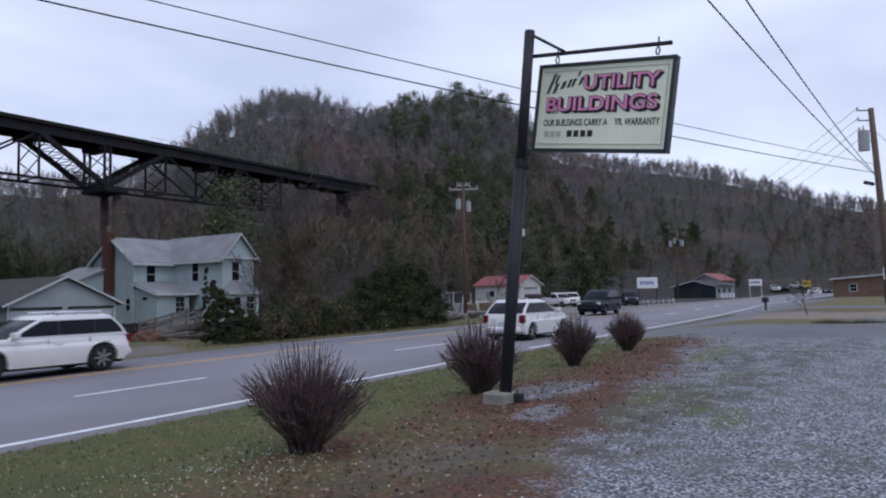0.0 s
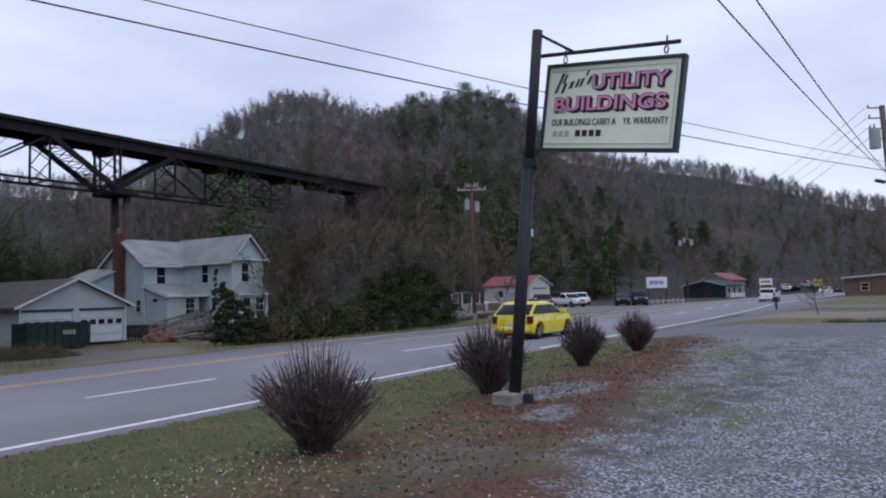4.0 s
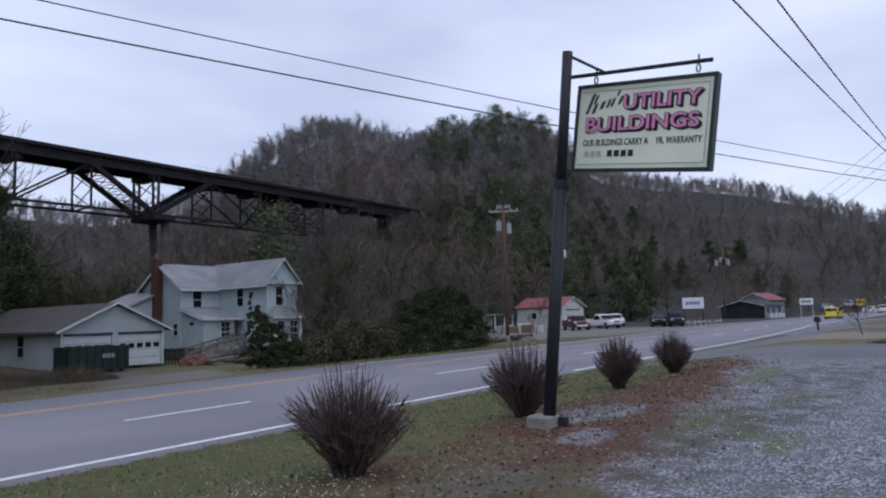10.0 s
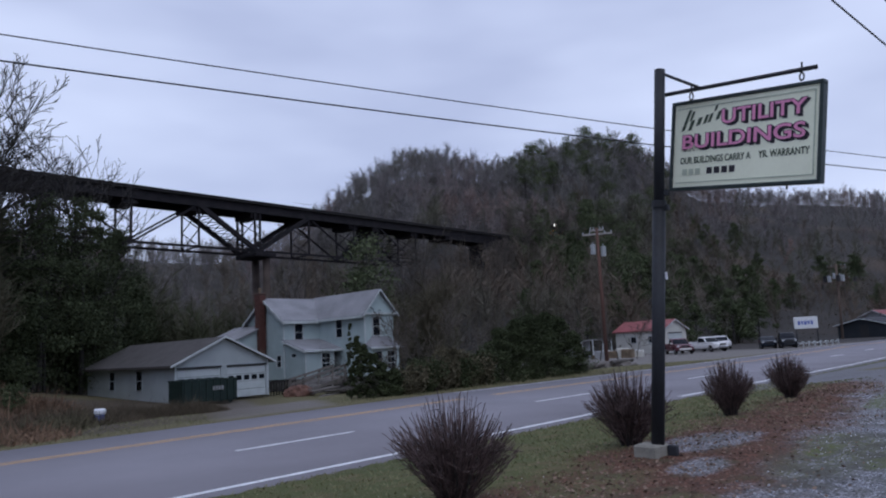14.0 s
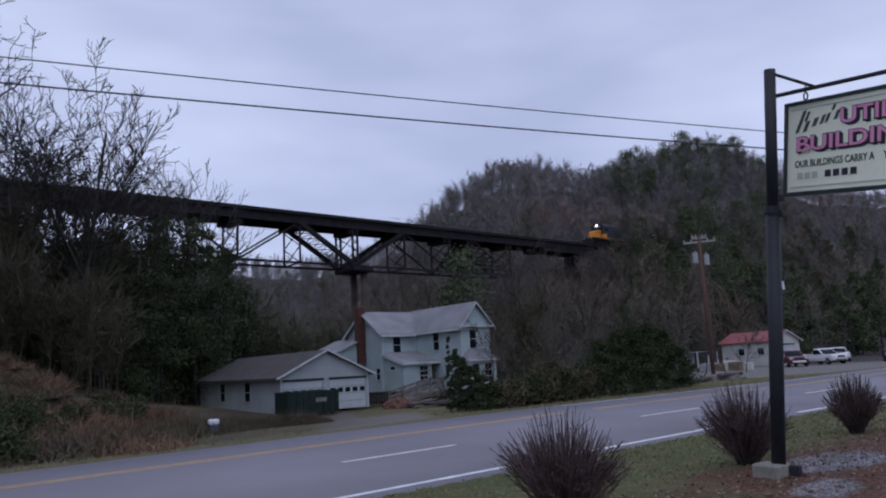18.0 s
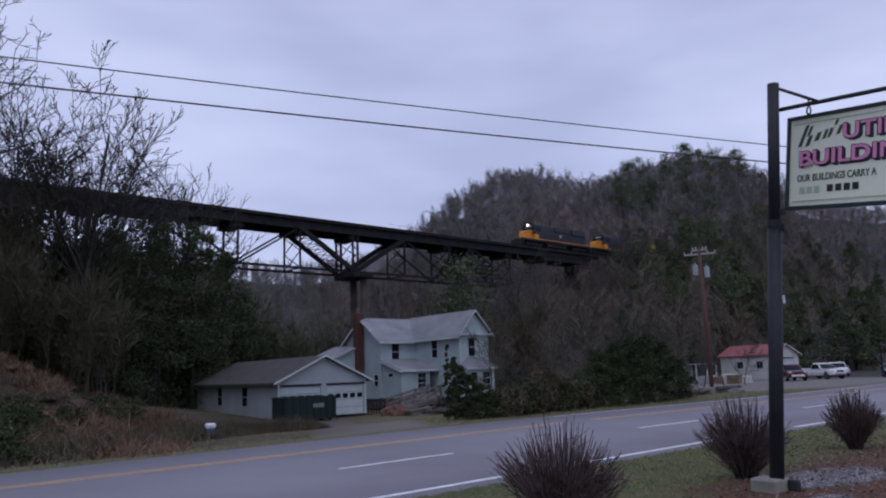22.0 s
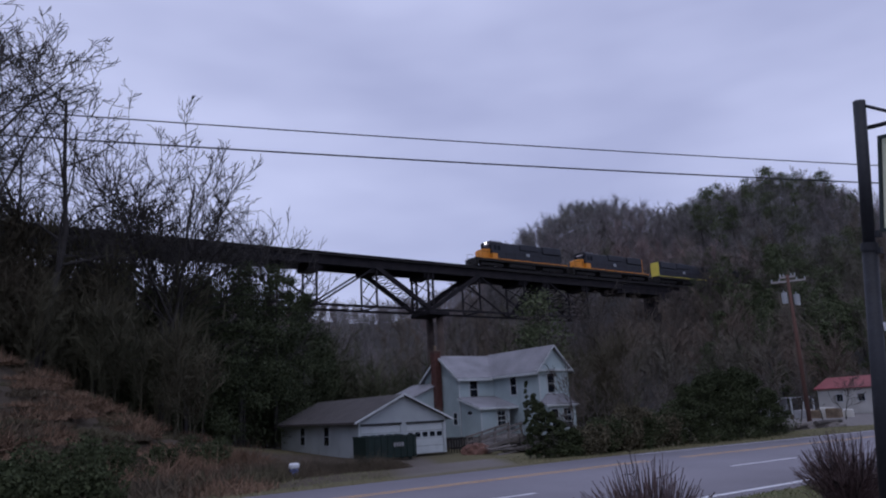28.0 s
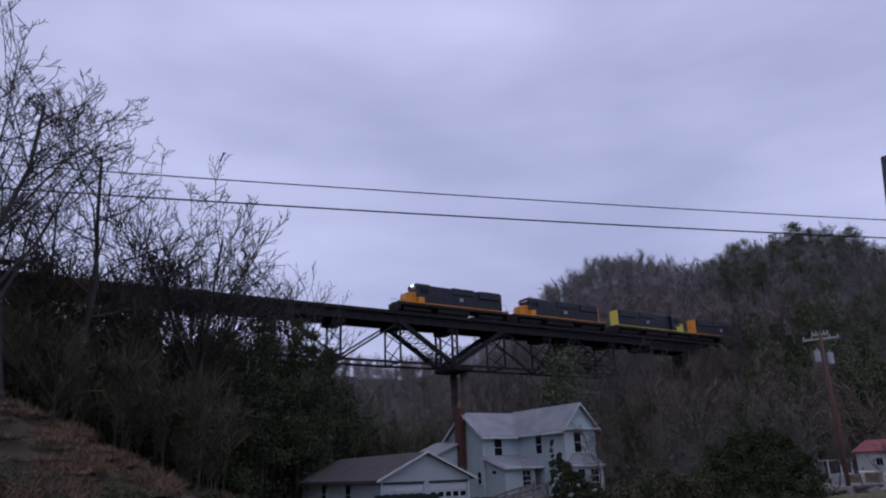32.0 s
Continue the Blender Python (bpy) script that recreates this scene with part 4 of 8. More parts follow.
def build_house():
    h = thing("farmhouse", "two-storey pale blue clapboard farmhouse with grey tin roof", "house", Matrix.Translation((33.0, 51.1, -0.8)))
    # local x along the road, y away from it; the main block, then the front wing with its gable
    W, D, eave, ridge = 6.65, 5.6, 5.76, 7.59
    part("foundation", B((0.05, 0.05, -0.6), (W - 0.05, D - 0.05, 0.85)), M_RUBBLE_STONE, h, "rough stone foundation")
    part("wall_front", B((0, 0, 0.8), (W, 0.15, eave)), M_SIDING, h)
    part("wall_back", B((0, D - 0.15, 0.4), (W, D, eave)), M_SIDING, h)
    for x in (0.0, W - 0.15):
        part("gable_wall", prism([(0.15, 0.8), (D - 0.15, 0.8), (D - 0.15, eave), (D / 2, ridge - 0.1), (0.15, eave)], 0, x, x + 0.15), M_SIDING, h)
    k = (ridge - eave) / (D / 2)
    for s in (0, 1):
        o = [(D / 2, ridge), (-0.4, eave - 0.4 * k), (-0.4, eave - 0.4 * k + 0.12), (D / 4, (ridge + eave) / 2 + 0.07), (D / 2, ridge + 0.12)]
        o = [(D - y, z) for y, z in o] if s else o
        part("roof_slope", prism(o, 0, -0.35, W + 0.1), M_TINROOF, h)
        f = [(D / 2, ridge - 0.12), (-0.42, eave - 0.42 * k - 0.14), (-0.42, eave - 0.42 * k + 0.06), (D / 2, ridge + 0.08)]
        f = [(D - y, z) for y, z in f] if s else f
        part("rake_board", prism(f, 0, -0.40, -0.352), M_TRIM, h)
    part("eave_board", B((-0.35, -0.46, eave - 0.42), (3.2, -0.41, eave - 0.2)), M_TRIM, h)
    wx0, wx1, wy = 3.6, 6.68, -6.05
    part("wing_foundation", B((wx0 + 0.05, wy + 0.05, -0.6), (wx1 - 0.05, 0, 0.85)), M_RUBBLE_STONE, h)
    mid = (wx0 + wx1) / 2
    weave, wr = 6.0, 7.68
    part("wing_front_wall", prism([(wx0, 0.8), (wx1, 0.8), (wx1, weave), (mid, wr - 0.1), (wx0, weave)], 1, wy, wy + 0.15), M_SIDING, h)
    for x in (wx0, wx1 - 0.15):
        part("wing_side_wall", B((x, wy + 0.15, 0.8), (x + 0.15, -0.003, weave)), M_SIDING, h)
    kw = (wr - weave) / (mid - wx0)
    for s in (0, 1):
        o = [(mid, wr), (wx0 - 0.4, weave - 0.4 * kw), (wx0 - 0.4, weave - 0.4 * kw + 0.12), (mid, wr + 0.12)]
        o = [(2 * mid - x, z) for x, z in o] if s else o
        part("roof_slope", prism(o, 1, wy - 0.35, D / 2), M_TINROOF, h)
        f = [(mid, wr - 0.06), (wx0 - 0.42, weave - 0.42 * kw - 0.08), (wx0 - 0.42, weave - 0.42 * kw + 0.06), (mid, wr + 0.08)]
        f = [(2 * mid - x, z) for x, z in f] if s else f
        part("rake_board", prism(f, 1, wy - 0.40, wy - 0.352), M_TRIM, h)
    part("gable_return", B((wx0 - 0.3, wy - 0.3, weave - 0.3), (wx1 + 0.3, wy - 0.003, weave - 0.16)), M_TRIM, h)
    part("wing_eave_board", B((wx0 - 0.46, wy - 0.3, weave - 0.56), (wx0 - 0.41, -0.5, weave - 0.36)), M_TRIM, h)
    part("corner_board", B((wx0 - 0.02, wy - 0.022, 0.8), (wx0 + 0.1, wy - 0.003, weave - 0.3)), M_TRIM, h)
    # hipped roof over the wing's ground-floor bay
    bay = bmesh.new()
    q = [bay.verts.new(p) for p in ((wx0 - 0.15, wy - 0.95, 3.05), (wx1 + 0.15, wy - 0.95, 3.05), (wx1 + 0.15, wy - 0.01, 3.2), (wx0 - 0.15, wy - 0.01, 3.2), (wx0 + 0.75, wy - 0.01, 3.95), (wx1 - 0.75, wy - 0.01, 3.95))]
    for f in ((0, 1, 5, 4), (0, 4, 3), (1, 2, 5), (3, 4, 5, 2), (0, 3, 2, 1)):
        bay.faces.new([q[i] for i in f])
    part("bay_roof", bay, M_TINROOF, h)
    part("bay_fascia", B((wx0 - 0.17, wy - 0.98, 2.93), (wx1 + 0.17, wy - 0.955, 3.08)), M_TRIM, h)
    part("bay_wall", B((wx0 + 0.1, wy - 0.7, 0.6), (wx1 - 0.1, wy - 0.003, 3.05)), M_SIDING, h)
    window(h, mid - 0.3, wy, 4.75, 0.72, 1.5, "x", -1)
    window(h, wx0 + 0.8, wy - 0.7, 2.0, 0.7, 1.45, "x", -1)
    window(h, wx0 + 2.1, wy - 0.7, 2.0, 0.8, 1.5, "x", -1, 3, 2)
    window(h, wx0, -2.75, 4.75, 0.8, 1.45, "y", -1)
    window(h, 1.45, 0, 4.65, 0.78, 1.4, "x", -1)
    window(h, 0.0, 0.75, 2.3, 0.62, 0.95, "y", -1, 2, 1)
    # the porch in the corner between the main block and the wing, closed in but for its doorway
    py = -2.9
    part("porch_floor", B((0.05, py, 0.2), (wx0 - 0.003, -0.003, 0.85)), M_LUMBER, h)
    part("porch_roof", prism([(py - 0.3, 3.0), (-0.003, 3.95), (-0.003, 4.05), (py - 0.33, 3.1)], 0, -0.22, wx0 - 0.003), M_TINROOF, h)
    part("porch_fascia", B((-0.22, py - 0.37, 2.93), (wx0 - 0.003, py - 0.335, 3.1)), M_TRIM, h)
    part("porch_rake", prism([(py - 0.33, 2.9), (-0.003, 3.83), (-0.003, 3.97), (py - 0.33, 3.04)], 0, -0.27, -0.223), M_TRIM, h)
    part("porch_end_wall", prism([(py, 0.85), (-0.003, 0.85), (-0.003, 3.9), (py, 3.05)], 0, 0.06, 0.18), M_SIDING, h)
    part("porch_wall", B((0.183, py, 0.85), (2.75, py + 0.12, 3.06)), M_SIDING, h)
    part("porch_corner_board", B((0.02, py - 0.03, 0.85), (0.12, py - 0.003, 3.0)), M_TRIM, h)
    part("porch_post", B((2.76, py, 0.85), (2.88, py + 0.12, 3.06)), M_TRIM, h)
    # dark sheet inside the doorway: the porch's shade given as a colour
    part("porch_inner_wall", B((2.9, -1.4, 0.85), (wx0 - 0.003, -1.3, 3.4)), M_ROOF_AND_SHADE, h, "dark sheet for the shade at the back of the doorway")
    window(h, 2.05, py, 2.2, 0.82, 1.2, "x", -1, 3, 2)
    part("oval_light", prism([(-1.35 + 0.34 * math.cos(a), 2.72 + 0.14 * math.sin(a)) for a in np.linspace(0, 2 * math.pi, 17)[:-1]], 0, 0.035, 0.056), M_GLASS_DARK, h, "dark oval window")
    part("oval_trim", prism([(-1.35 + 0.41 * math.cos(a), 2.72 + 0.2 * math.sin(a)) for a in np.linspace(0, 2 * math.pi, 17)[:-1]], 0, 0.045, 0.058), M_TRIM, h)
    part("downspout", T((-0.06, -0.08, 0.4), (-0.06, -0.08, 5.45), 0.05, n=8), M_TRIM, h)
    part("rear_wing", prism([(-3.4, -0.4), (-0.003, -0.4), (-0.003, 5.3), (-3.4, 3.88)], 1, 3.0, D + 2.0), M_SIDING, h)
    part("rear_roof", prism([(-3.9, 3.7), (0, 5.35), (0, 5.47), (-3.9, 3.82)], 1, 2.7, D + 2.3), M_TINROOF, h)
    return h


def build_chimney():
    ch = thing("chimney", "tall weathered red brick chimney against the farmhouse gable", "chimney", Matrix.Translation((32.58, 54.0, -1.0)))
    part("core", B((-0.28, -0.36, 0), (0.28, 0.36, 8.2)), M_MORTAR, ch)
    part("cap", B((-0.34, -0.42, 8.2), (0.34, 0.42, 8.34), 0.02), M_MORTAR, ch)
    part("flue", T((0, 0, 8.34), (0, 0, 8.8), 0.13, 0.11, 10), M_RUST, ch)
    brick = mesh_of(B((-0.005, -0.125, -0.045), (0.02, 0.125, 0.045)), "brick", M_BRICK)
    n = 0
    for r in range(48):
        z = 3.6 + r * 0.104
        for j in range(3):
            for wall in (0, 1):
                if n >= 290 or z > 8.14:
                    continue
                off = (j - 1) * 0.28 + (0.07 if r % 2 else -0.07)
                b = new("brick", brick)
                b.parent = ch
                b.matrix_basis = Matrix.Translation((-0.285, off * 0.86, z)) @ Matrix.Rotation(math.pi, 4, "Z") if wall == 0 else Matrix.Translation((off * 0.66, -0.365, z)) @ Matrix.Rotation(-math.pi / 2, 4, "Z")
                n += 1
    return ch


def build_yard():
    d = thing("dumpster", "dark green open-top steel waste container before the garage", "dumpster", Matrix.Translation((20.55, 43.3, float(land(22.3, 44.3)) + 0.06)))
    L, W, H = 3.75, 1.9, 1.5
    part("floor", B((0, 0, 0.12), (L, W, 0.2)), M_DUMPSTER, d)
    for a, c in (((0, 0, 0.2), (L, 0.05, H)), ((0, W - 0.05, 0.2), (L, W, H)), ((0, 0.05, 0.2), (0.05, W - 0.05, H)), ((L - 0.05, 0.05, 0.2), (L, W - 0.05, H))):
        part("wall", B(a, c), M_DUMPSTER, d)
    for i in range(8):
        x = 0.15 + i * (L - 0.4) / 7
        part("rib", B((x, -0.07, 0.2), (x + 0.09, 0.0, H - 0.05)), M_DUMPSTER, d)
    for y in (-0.06, W - 0.02):
        part("top_rail", B((-0.04, y, H - 0.06), (L + 0.04, y + 0.09, H + 0.04), 0.01), M_DUMPSTER, d)
    for i in range(4):
        part("letter_bar", B((2.0 + i * 0.2, -0.085, 0.82), (2.15 + i * 0.2, -0.072, 1.08)), M_GREYWALL, d, "pale worn bar of lettering")
    for x in (0.2, L - 0.4):
        for y in (0.3, W - 0.4):
            part("skid", B((x, y, -0.05), (x + 0.2, y + 0.1, 0.12)), M_DUMPSTER, d)
    # a long timber ramp up to the porch doorway: a pale deck, thick rails on few posts
    r = thing("access_ramp", "grey weathered timber ramp with rails before the porch", "ramp", Matrix.Translation((30.9, 45.4, -1.0)))
    a, c = Vector((0.0, 0.0, 0.35)), Vector((5.0, 1.4, 1.15))
    way = (c - a).normalized()
    across = Vector((-way.y, way.x, 0)).normalized()
    for i in range(24):
        p = a.lerp(c, (i + 0.5) / 24)
        part("plank", BM(p - across * 0.05, p + across * 1.3, 0.2, 0.05), M_PALELUMBER, r)
    for y in (0.0, 1.25):
        part("stringer", BM(a + across * y - Vector((0, 0, 0.16)), c + across * y - Vector((0, 0, 0.16)), 0.07, 0.24), M_LUMBER, r)
        for h in (0.42, 0.82):
            part("handrail", BM(a + across * y + Vector((0, 0, h)), c + across * y + Vector((0, 0, h)), 0.06, 0.16), M_PALELUMBER if y == 0 else M_LUMBER, r)
        for i in range(4):
            p = a.lerp(c, i / 3) + across * y
            part("rail_post", B((p.x - 0.06, p.y - 0.06, -0.4), (p.x + 0.06, p.y + 0.06, p.z + 0.92)), M_LUMBER, r)
    rnd = random.Random(5)
    for k in range(26):
        x, y = 30.2 + rnd.random() * 2.6, 41.6 + rnd.random() * 1.6
        z = float(land(x, y)) + 0.05 + 0.10 * (k % 5)
        t = thing("timber_plank", "grey weathered plank in a heap by the ramp", "plank", Matrix.Translation((x, y, z)) @ Matrix.Rotation(rnd.uniform(-0.35, 0.35), 4, "Z") @ Matrix.Rotation(rnd.uniform(-0.08, 0.08), 4, "Y"), "heap of planks")
        part("board", B((-1.3 + rnd.random() * 0.4, -0.1, -0.025), (1.4, 0.1, 0.025)), M_LUMBER, t)
    # a low mound of rusty red rubble
    bm = bmesh.new()
    bmesh.ops.create_icosphere(bm, subdivisions=3, radius=1.0)
    for v in bm.verts:
        q = 1 + 0.22 * noise.noise(v.co * 3.1)
        v.co = Vector((v.co.x * 1.15 * q, v.co.y * 1.0 * q, max(v.co.z, -0.2) * 0.7 * q + 0.10 * noise.noise(v.co * 9.0)))
    solo("brush_mound", bm, M_RUBBLE, "red-brown heap of brush and rubble in the yard", "heap", m=Matrix.Translation((29.7, 44.2, float(land(29.7, 44.2)) + 0.05)))
    # short dark picket fence between the garage and the ramp
    fe = thing("picket_fence", "short dark picket fence beside the garage", "fence", Matrix.Translation((28.5, 47.2, float(land(29.5, 47.2)))))
    for z in (0.3, 0.95):
        part("rail", B((0, 0.03, z), (3.0, 0.09, z + 0.09)), M_TIE, fe)
    for i in range(13):
        part("picket", B((i * 0.24, -0.01, -0.1), (i * 0.24 + 0.09, 0.025, 1.1 + 0.04 * (i % 3))), M_TIE, fe)
    # white box on the bank
    t = thing("white_bin", "white plastic bin with a dark blue base in the weeds", "bin", Matrix.Translation((8.9, 24.65, float(land(8.9, 24.65)) + 0.1)))
    part("body", B((-0.12, -0.12, -0.2), (0.12, 0.12, 0.22), 0.03), M_BLUEBIT, t)
    part("lid", B((-0.16, -0.16, 0.22), (0.16, 0.16, 0.42), 0.05), M_TARP, t)


build_garage()
build_house()
build_chimney()
build_yard()


# ---- buildings, boards and poles along the road ----
def polar(az, r, z=None):
    x, y = r * math.cos(radians(az)), r * math.sin(radians(az))
    return Vector((x, y, float(land(x, y)) if z is None else z))


def shed(name, label, m, W, D, eave, peak, wall, front, roof, over=0.3, openings=(), door=None):
    """A gabled building: x across the gable (which faces -y), y its depth."""
    s = thing(name, label, "building", m)
    part("gable_front", prism([(0, 0), (W, 0), (W, eave), (W / 2, peak), (0, eave)], 1, 0, 0.12), front, s)
    part("gable_back", prism([(0, 0), (W, 0), (W, eave), (W / 2, peak), (0, eave)], 1, D - 0.12, D), wall, s)
    for x in (0, W - 0.12):
        part("side_wall", B((x, 0.12, 0), (x + 0.12, D - 0.12, eave)), wall, s)
    k = (peak - eave) / (W / 2)
    for i in (0, 1):
        o = [(W / 2, peak), (-over, eave - over * k), (-over, eave - over * k + 0.1), (W / 2, peak + 0.1)]
        o = [(W - x, z) for x, z in o] if i else o
        part("roof_slope", prism(o, 1, -over, D + over), roof, s)
        f = [(W / 2, peak - 0.1), (-over, eave - over * k - 0.1), (-over, eave - over * k + 0.05), (W / 2, peak + 0.05)]
        f = [(W - x, z) for x, z in f] if i else f
        part("rake_board", prism(f, 1, -over - 0.04, -over - 0.002), M_TRIM, s)
    if door:
        x0, x1, z1 = door
        part("roller_door", B((x0, -0.03, 0.05), (x1, -0.002, z1)), M_TRIM, s, "pale roller door")
        part("door_header", B((x0 - 0.05, -0.05, z1), (x1 + 0.05, -0.002, z1 + 0.15)), M_TRIMBLACK, s)
    for y in openings:
        window(s, 0.0, y, eave * 0.6, 0.9, 0.8, "y", -1, 1, 2)
    return s


def board(name, label, az, r, z0, z1, w, face, writing=None, legs=True, turn=0):
    p = polar(az, r)
    b = thing(name, label, "sign", Matrix.Translation(p) @ Matrix.Rotation(radians(az - 90 + turn), 4, "Z"))
    z0, z1 = z0 - p.z, z1 - p.z
    part("panel", B((-w / 2, -0.05, z0), (w / 2, 0.05, z1), 0.01), face, b)
    if writing:
        n = 5
        for i in range(n):
            x = -w * 0.34 + i * w * 0.68 / n
            part("writing_bar", B((x, -0.062, z0 + (z1 - z0) * (0.32 + 0.06 * (i % 2))), (x + w * 0.1, -0.053, z0 + (z1 - z0) * 0.66)), writing, b)
    if legs:
        for x in (-w * 0.44, w * 0.44):
            part("leg", B((x - 0.06, 0.05, -0.2), (x + 0.06, 0.16, z1)), M_TRIM if legs == "white" else M_POST, b)
    return b


def build_right():
    c = polar(27.7, 92, -0.2)
    shed("white_shop", "small off-white metal building with a red metal roof", Matrix.Translation(c) @ Matrix.Rotation(radians(-15), 4, "Z") @ Matrix.Translation((0, 0, 0)), 4.0, 8.2, 3.0, 4.1, M_WHITEWALL, M_WHITEWALL, M_REDROOF, 0.3, (2.0, 5.0), (0.8, 3.2, 2.4))
    t = thing("lean_to", "pale open lean-to with junk beside the shop", "shed", Matrix.Translation(polar(32.6, 82, -0.2)))
    part("roof", B((-3.2, 0, 2.05), (3.0, 3.2, 2.17)), M_GREYWALL, t)
    for x in (-3.1, -1.0, 1.0, 2.8):
        part("post", B((x, 0.05, -0.2), (x + 0.12, 0.17, 2.05)), M_TRIM, t)
    part("back_wall", B((-3.1, 3.0, -0.2), (2.9, 3.1, 2.05)), M_GREYWALL, t)
    rnd = random.Random(3)
    for k in range(9):
        p = polar(29.6 + k * 0.42, 78 + rnd.random() * 5)
        s = 0.25 + rnd.random() * 0.4
        solo("junk_crate", B((-s, -s, -0.05), (s, s, s * 1.5), 0.06), (M_WHITEWALL, M_GREYWALL, M_RUST)[k % 3], "pale weathered crate among yard clutter", "crate", m=Matrix.Translation(p) @ Matrix.Rotation(rnd.random(), 4, "Z"), group="yard clutter")
    c = polar(15.95, 132.0)
    s = shed("dark_shop", "low dark navy building with pale side wall and grey roof", Matrix.Translation(c) @ Matrix.Rotation(radians(-99), 4, "Z"), 7.3, 7.5, 2.1, 3.0, M_GREYWALL, M_NAVY, M_ROOF_AND_SHADE, 0.4)
    for i in range(3):
        window(s, 7.3, 1.4 + i * 2.3, 1.2, 0.9, 0.9, "y", 1, 1, 2)
    part("plank_door", B((3.4, -0.06, 0), (4.6, -0.003, 2.0)), M_TRIMBLACK, s)
    for i in range(4):
        d = thing("white_drum", "white plastic drum beside the dark shop", "drum", Matrix.Translation(c) @ Matrix.Rotation(radians(-99), 4, "Z") @ Matrix.Translation((8.1, 0.6 + i * 1.6, 0)), "drums by the shop")
        part("barrel", T((0, 0, -0.05), (0, 0, 0.72), 0.3, n=12), M_TARP, d)
        part("lid", T((0, 0, 0.72), (0, 0, 0.78), 0.32, n=12), M_TRIM, d)
    c = polar(14.7, 150.0)
    shed("red_roofed_house", "low house with a bright red metal roof", Matrix.Translation(c) @ Matrix.Rotation(radians(-108), 4, "Z"), 6.2, 5.0, 3.2, 4.5, M_GREYWALL, M_GREYWALL, M_REDROOF, 0.4)
    c = polar(5.25, 98.0)
    s = shed("log_cabin", "weathered brown log building with a low tan roof", Matrix.Translation(c) @ Matrix.Rotation(radians(-88), 4, "Z"), 11.0, 8.0, 2.2, 2.6, M_LOG, M_LOG, M_TANROOF, 0.35)
    window(s, 2.1, 0, 1.1, 0.7, 0.8, "x", -1, 2, 2)
    window(s, 6.5, 0, 1.1, 0.7, 0.8, "x", -1, 2, 2)
    board("white_board_sign", "white roadside board with blue script marks", 17.9, 98, 1.93, 3.35, 2.6, M_SIGNWHITE, M_BLUEBIT)
    board("white_notice_sign", "small white notice board on white posts", 10.25, 122, 2.0, 2.98, 1.85, M_SIGNWHITE, M_INK, "white")
    board("yellow_sign", "small yellow sign board with dark marks", 6.89, 128, 1.72, 2.62, 1.2, M_SIGNYELLOW, M_INK)
    board("blue_white_sign", "small pale board at the edge of the lot", 1.7, 62, 2.2, 3.1, 1.1, M_SIGNWHITE, None)
    # low scalloped white chain fence
    f = thing("chain_fence", "low white chain on short white posts", "fence", Matrix())
    pts = [polar(18.6 - i * 0.37, 92 + 1.0 * i) for i in range(8)]
    for i, p in enumerate(pts):
        part("post", B(p + Vector((-0.06, -0.06, -0.1)), p + Vector((0.06, 0.06, 0.6))), M_TRIM, f)
        if i:
            q = pts[i - 1]
            m = (p + q) / 2 + Vector((0, 0, 0.3))
            ch = bmesh.new()
            tube(ch, q + Vector((0, 0, 0.55)), m, 0.05, n=5)
            tube(ch, m, p + Vector((0, 0, 0.55)), 0.05, n=5)
            part("chain", ch, M_TRIM, f)
    mb = thing("mailbox", "dark roadside mailbox on a post", "mailbox", Matrix.Translation((53.0, 9.0, float(land(53.0, 9.0)))))
    part("post", B((-0.07, -0.07, -0.2), (0.07, 0.07, 0.55)), M_POLE, mb)
    box_ = prism([(-0.17, 0.55), (0.17, 0.55), (0.17, 0.76), (0.12, 0.86), (0, 0.9), (-0.12, 0.86), (-0.17, 0.76)], 0, -0.35, 0.35)
    part("box", box_, M_TRIMBLACK, mb)
    # the heap of pale logs beside the road
    for k in range(7):
        p = polar(33.2 - 0.45 * k, 50 + 0.5 * k)
        z = float(land(p.x, p.y)) + 0.12 + 0.16 * (k % 3)
        lg = thing("log", "pale grey weathered log beside the road", "log", Matrix.Translation((p.x, p.y, z)) @ Matrix.Rotation(radians(-8 + 9 * (k % 4)), 4, "Z"), "heap of logs")
        part("trunk", T((-1.4, 0, 0), (1.5, 0, 0.05), 0.16, 0.12, 9), M_LUMBER, lg)


def pole(name, label, foot, top, r0, r1, material, arms=(), cans=0, group="", arm=M_POLE):
    foot, top = Vector(foot), Vector(top)
    p = thing(name, label, "utility pole", Matrix.Translation(foot), group)
    d = top - foot
    part("shaft", T((0, 0, -0.3), d, r0, r1, 12), material, p, "", True)
    for s, w, turn in arms:
        c = d * s
        v = Vector((math.cos(radians(turn)), math.sin(radians(turn)), 0)) * w / 2
        part("crossarm", BM(c - v, c + v, 0.1, 0.14), arm, p)
        for i in (-0.95, -0.5, 0.5, 0.95):
            part("insulator", T(c + v * i + Vector((0, 0, 0.06)), c + v * i + Vector((0, 0, 0.28)), 0.06, 0.04, 8), M_TANKGREY, p)
        for i in (-0.7, 0.7):
            part("arm_brace", BM(c + v * i, c - Vector((0, 0, 0.5)), 0.03, 0.04), M_POLE, p)
    for i in range(cans):
        a = radians(118 + 180 * i)
        c = d * (0.845 - 0.02 * i) + Vector((math.cos(a), math.sin(a), 0)) * 0.42
        part("transformer", T(c - Vector((0, 0, 0.45)), c + Vector((0, 0, 0.4)), 0.22, 0.22, 14), M_TANKGREY, p, "grey transformer can")
        part("bushing", T(c + Vector((0, 0, 0.4)), c + Vector((0, 0, 0.62)), 0.05, 0.03, 8), M_TANKGREY, p)
    return p


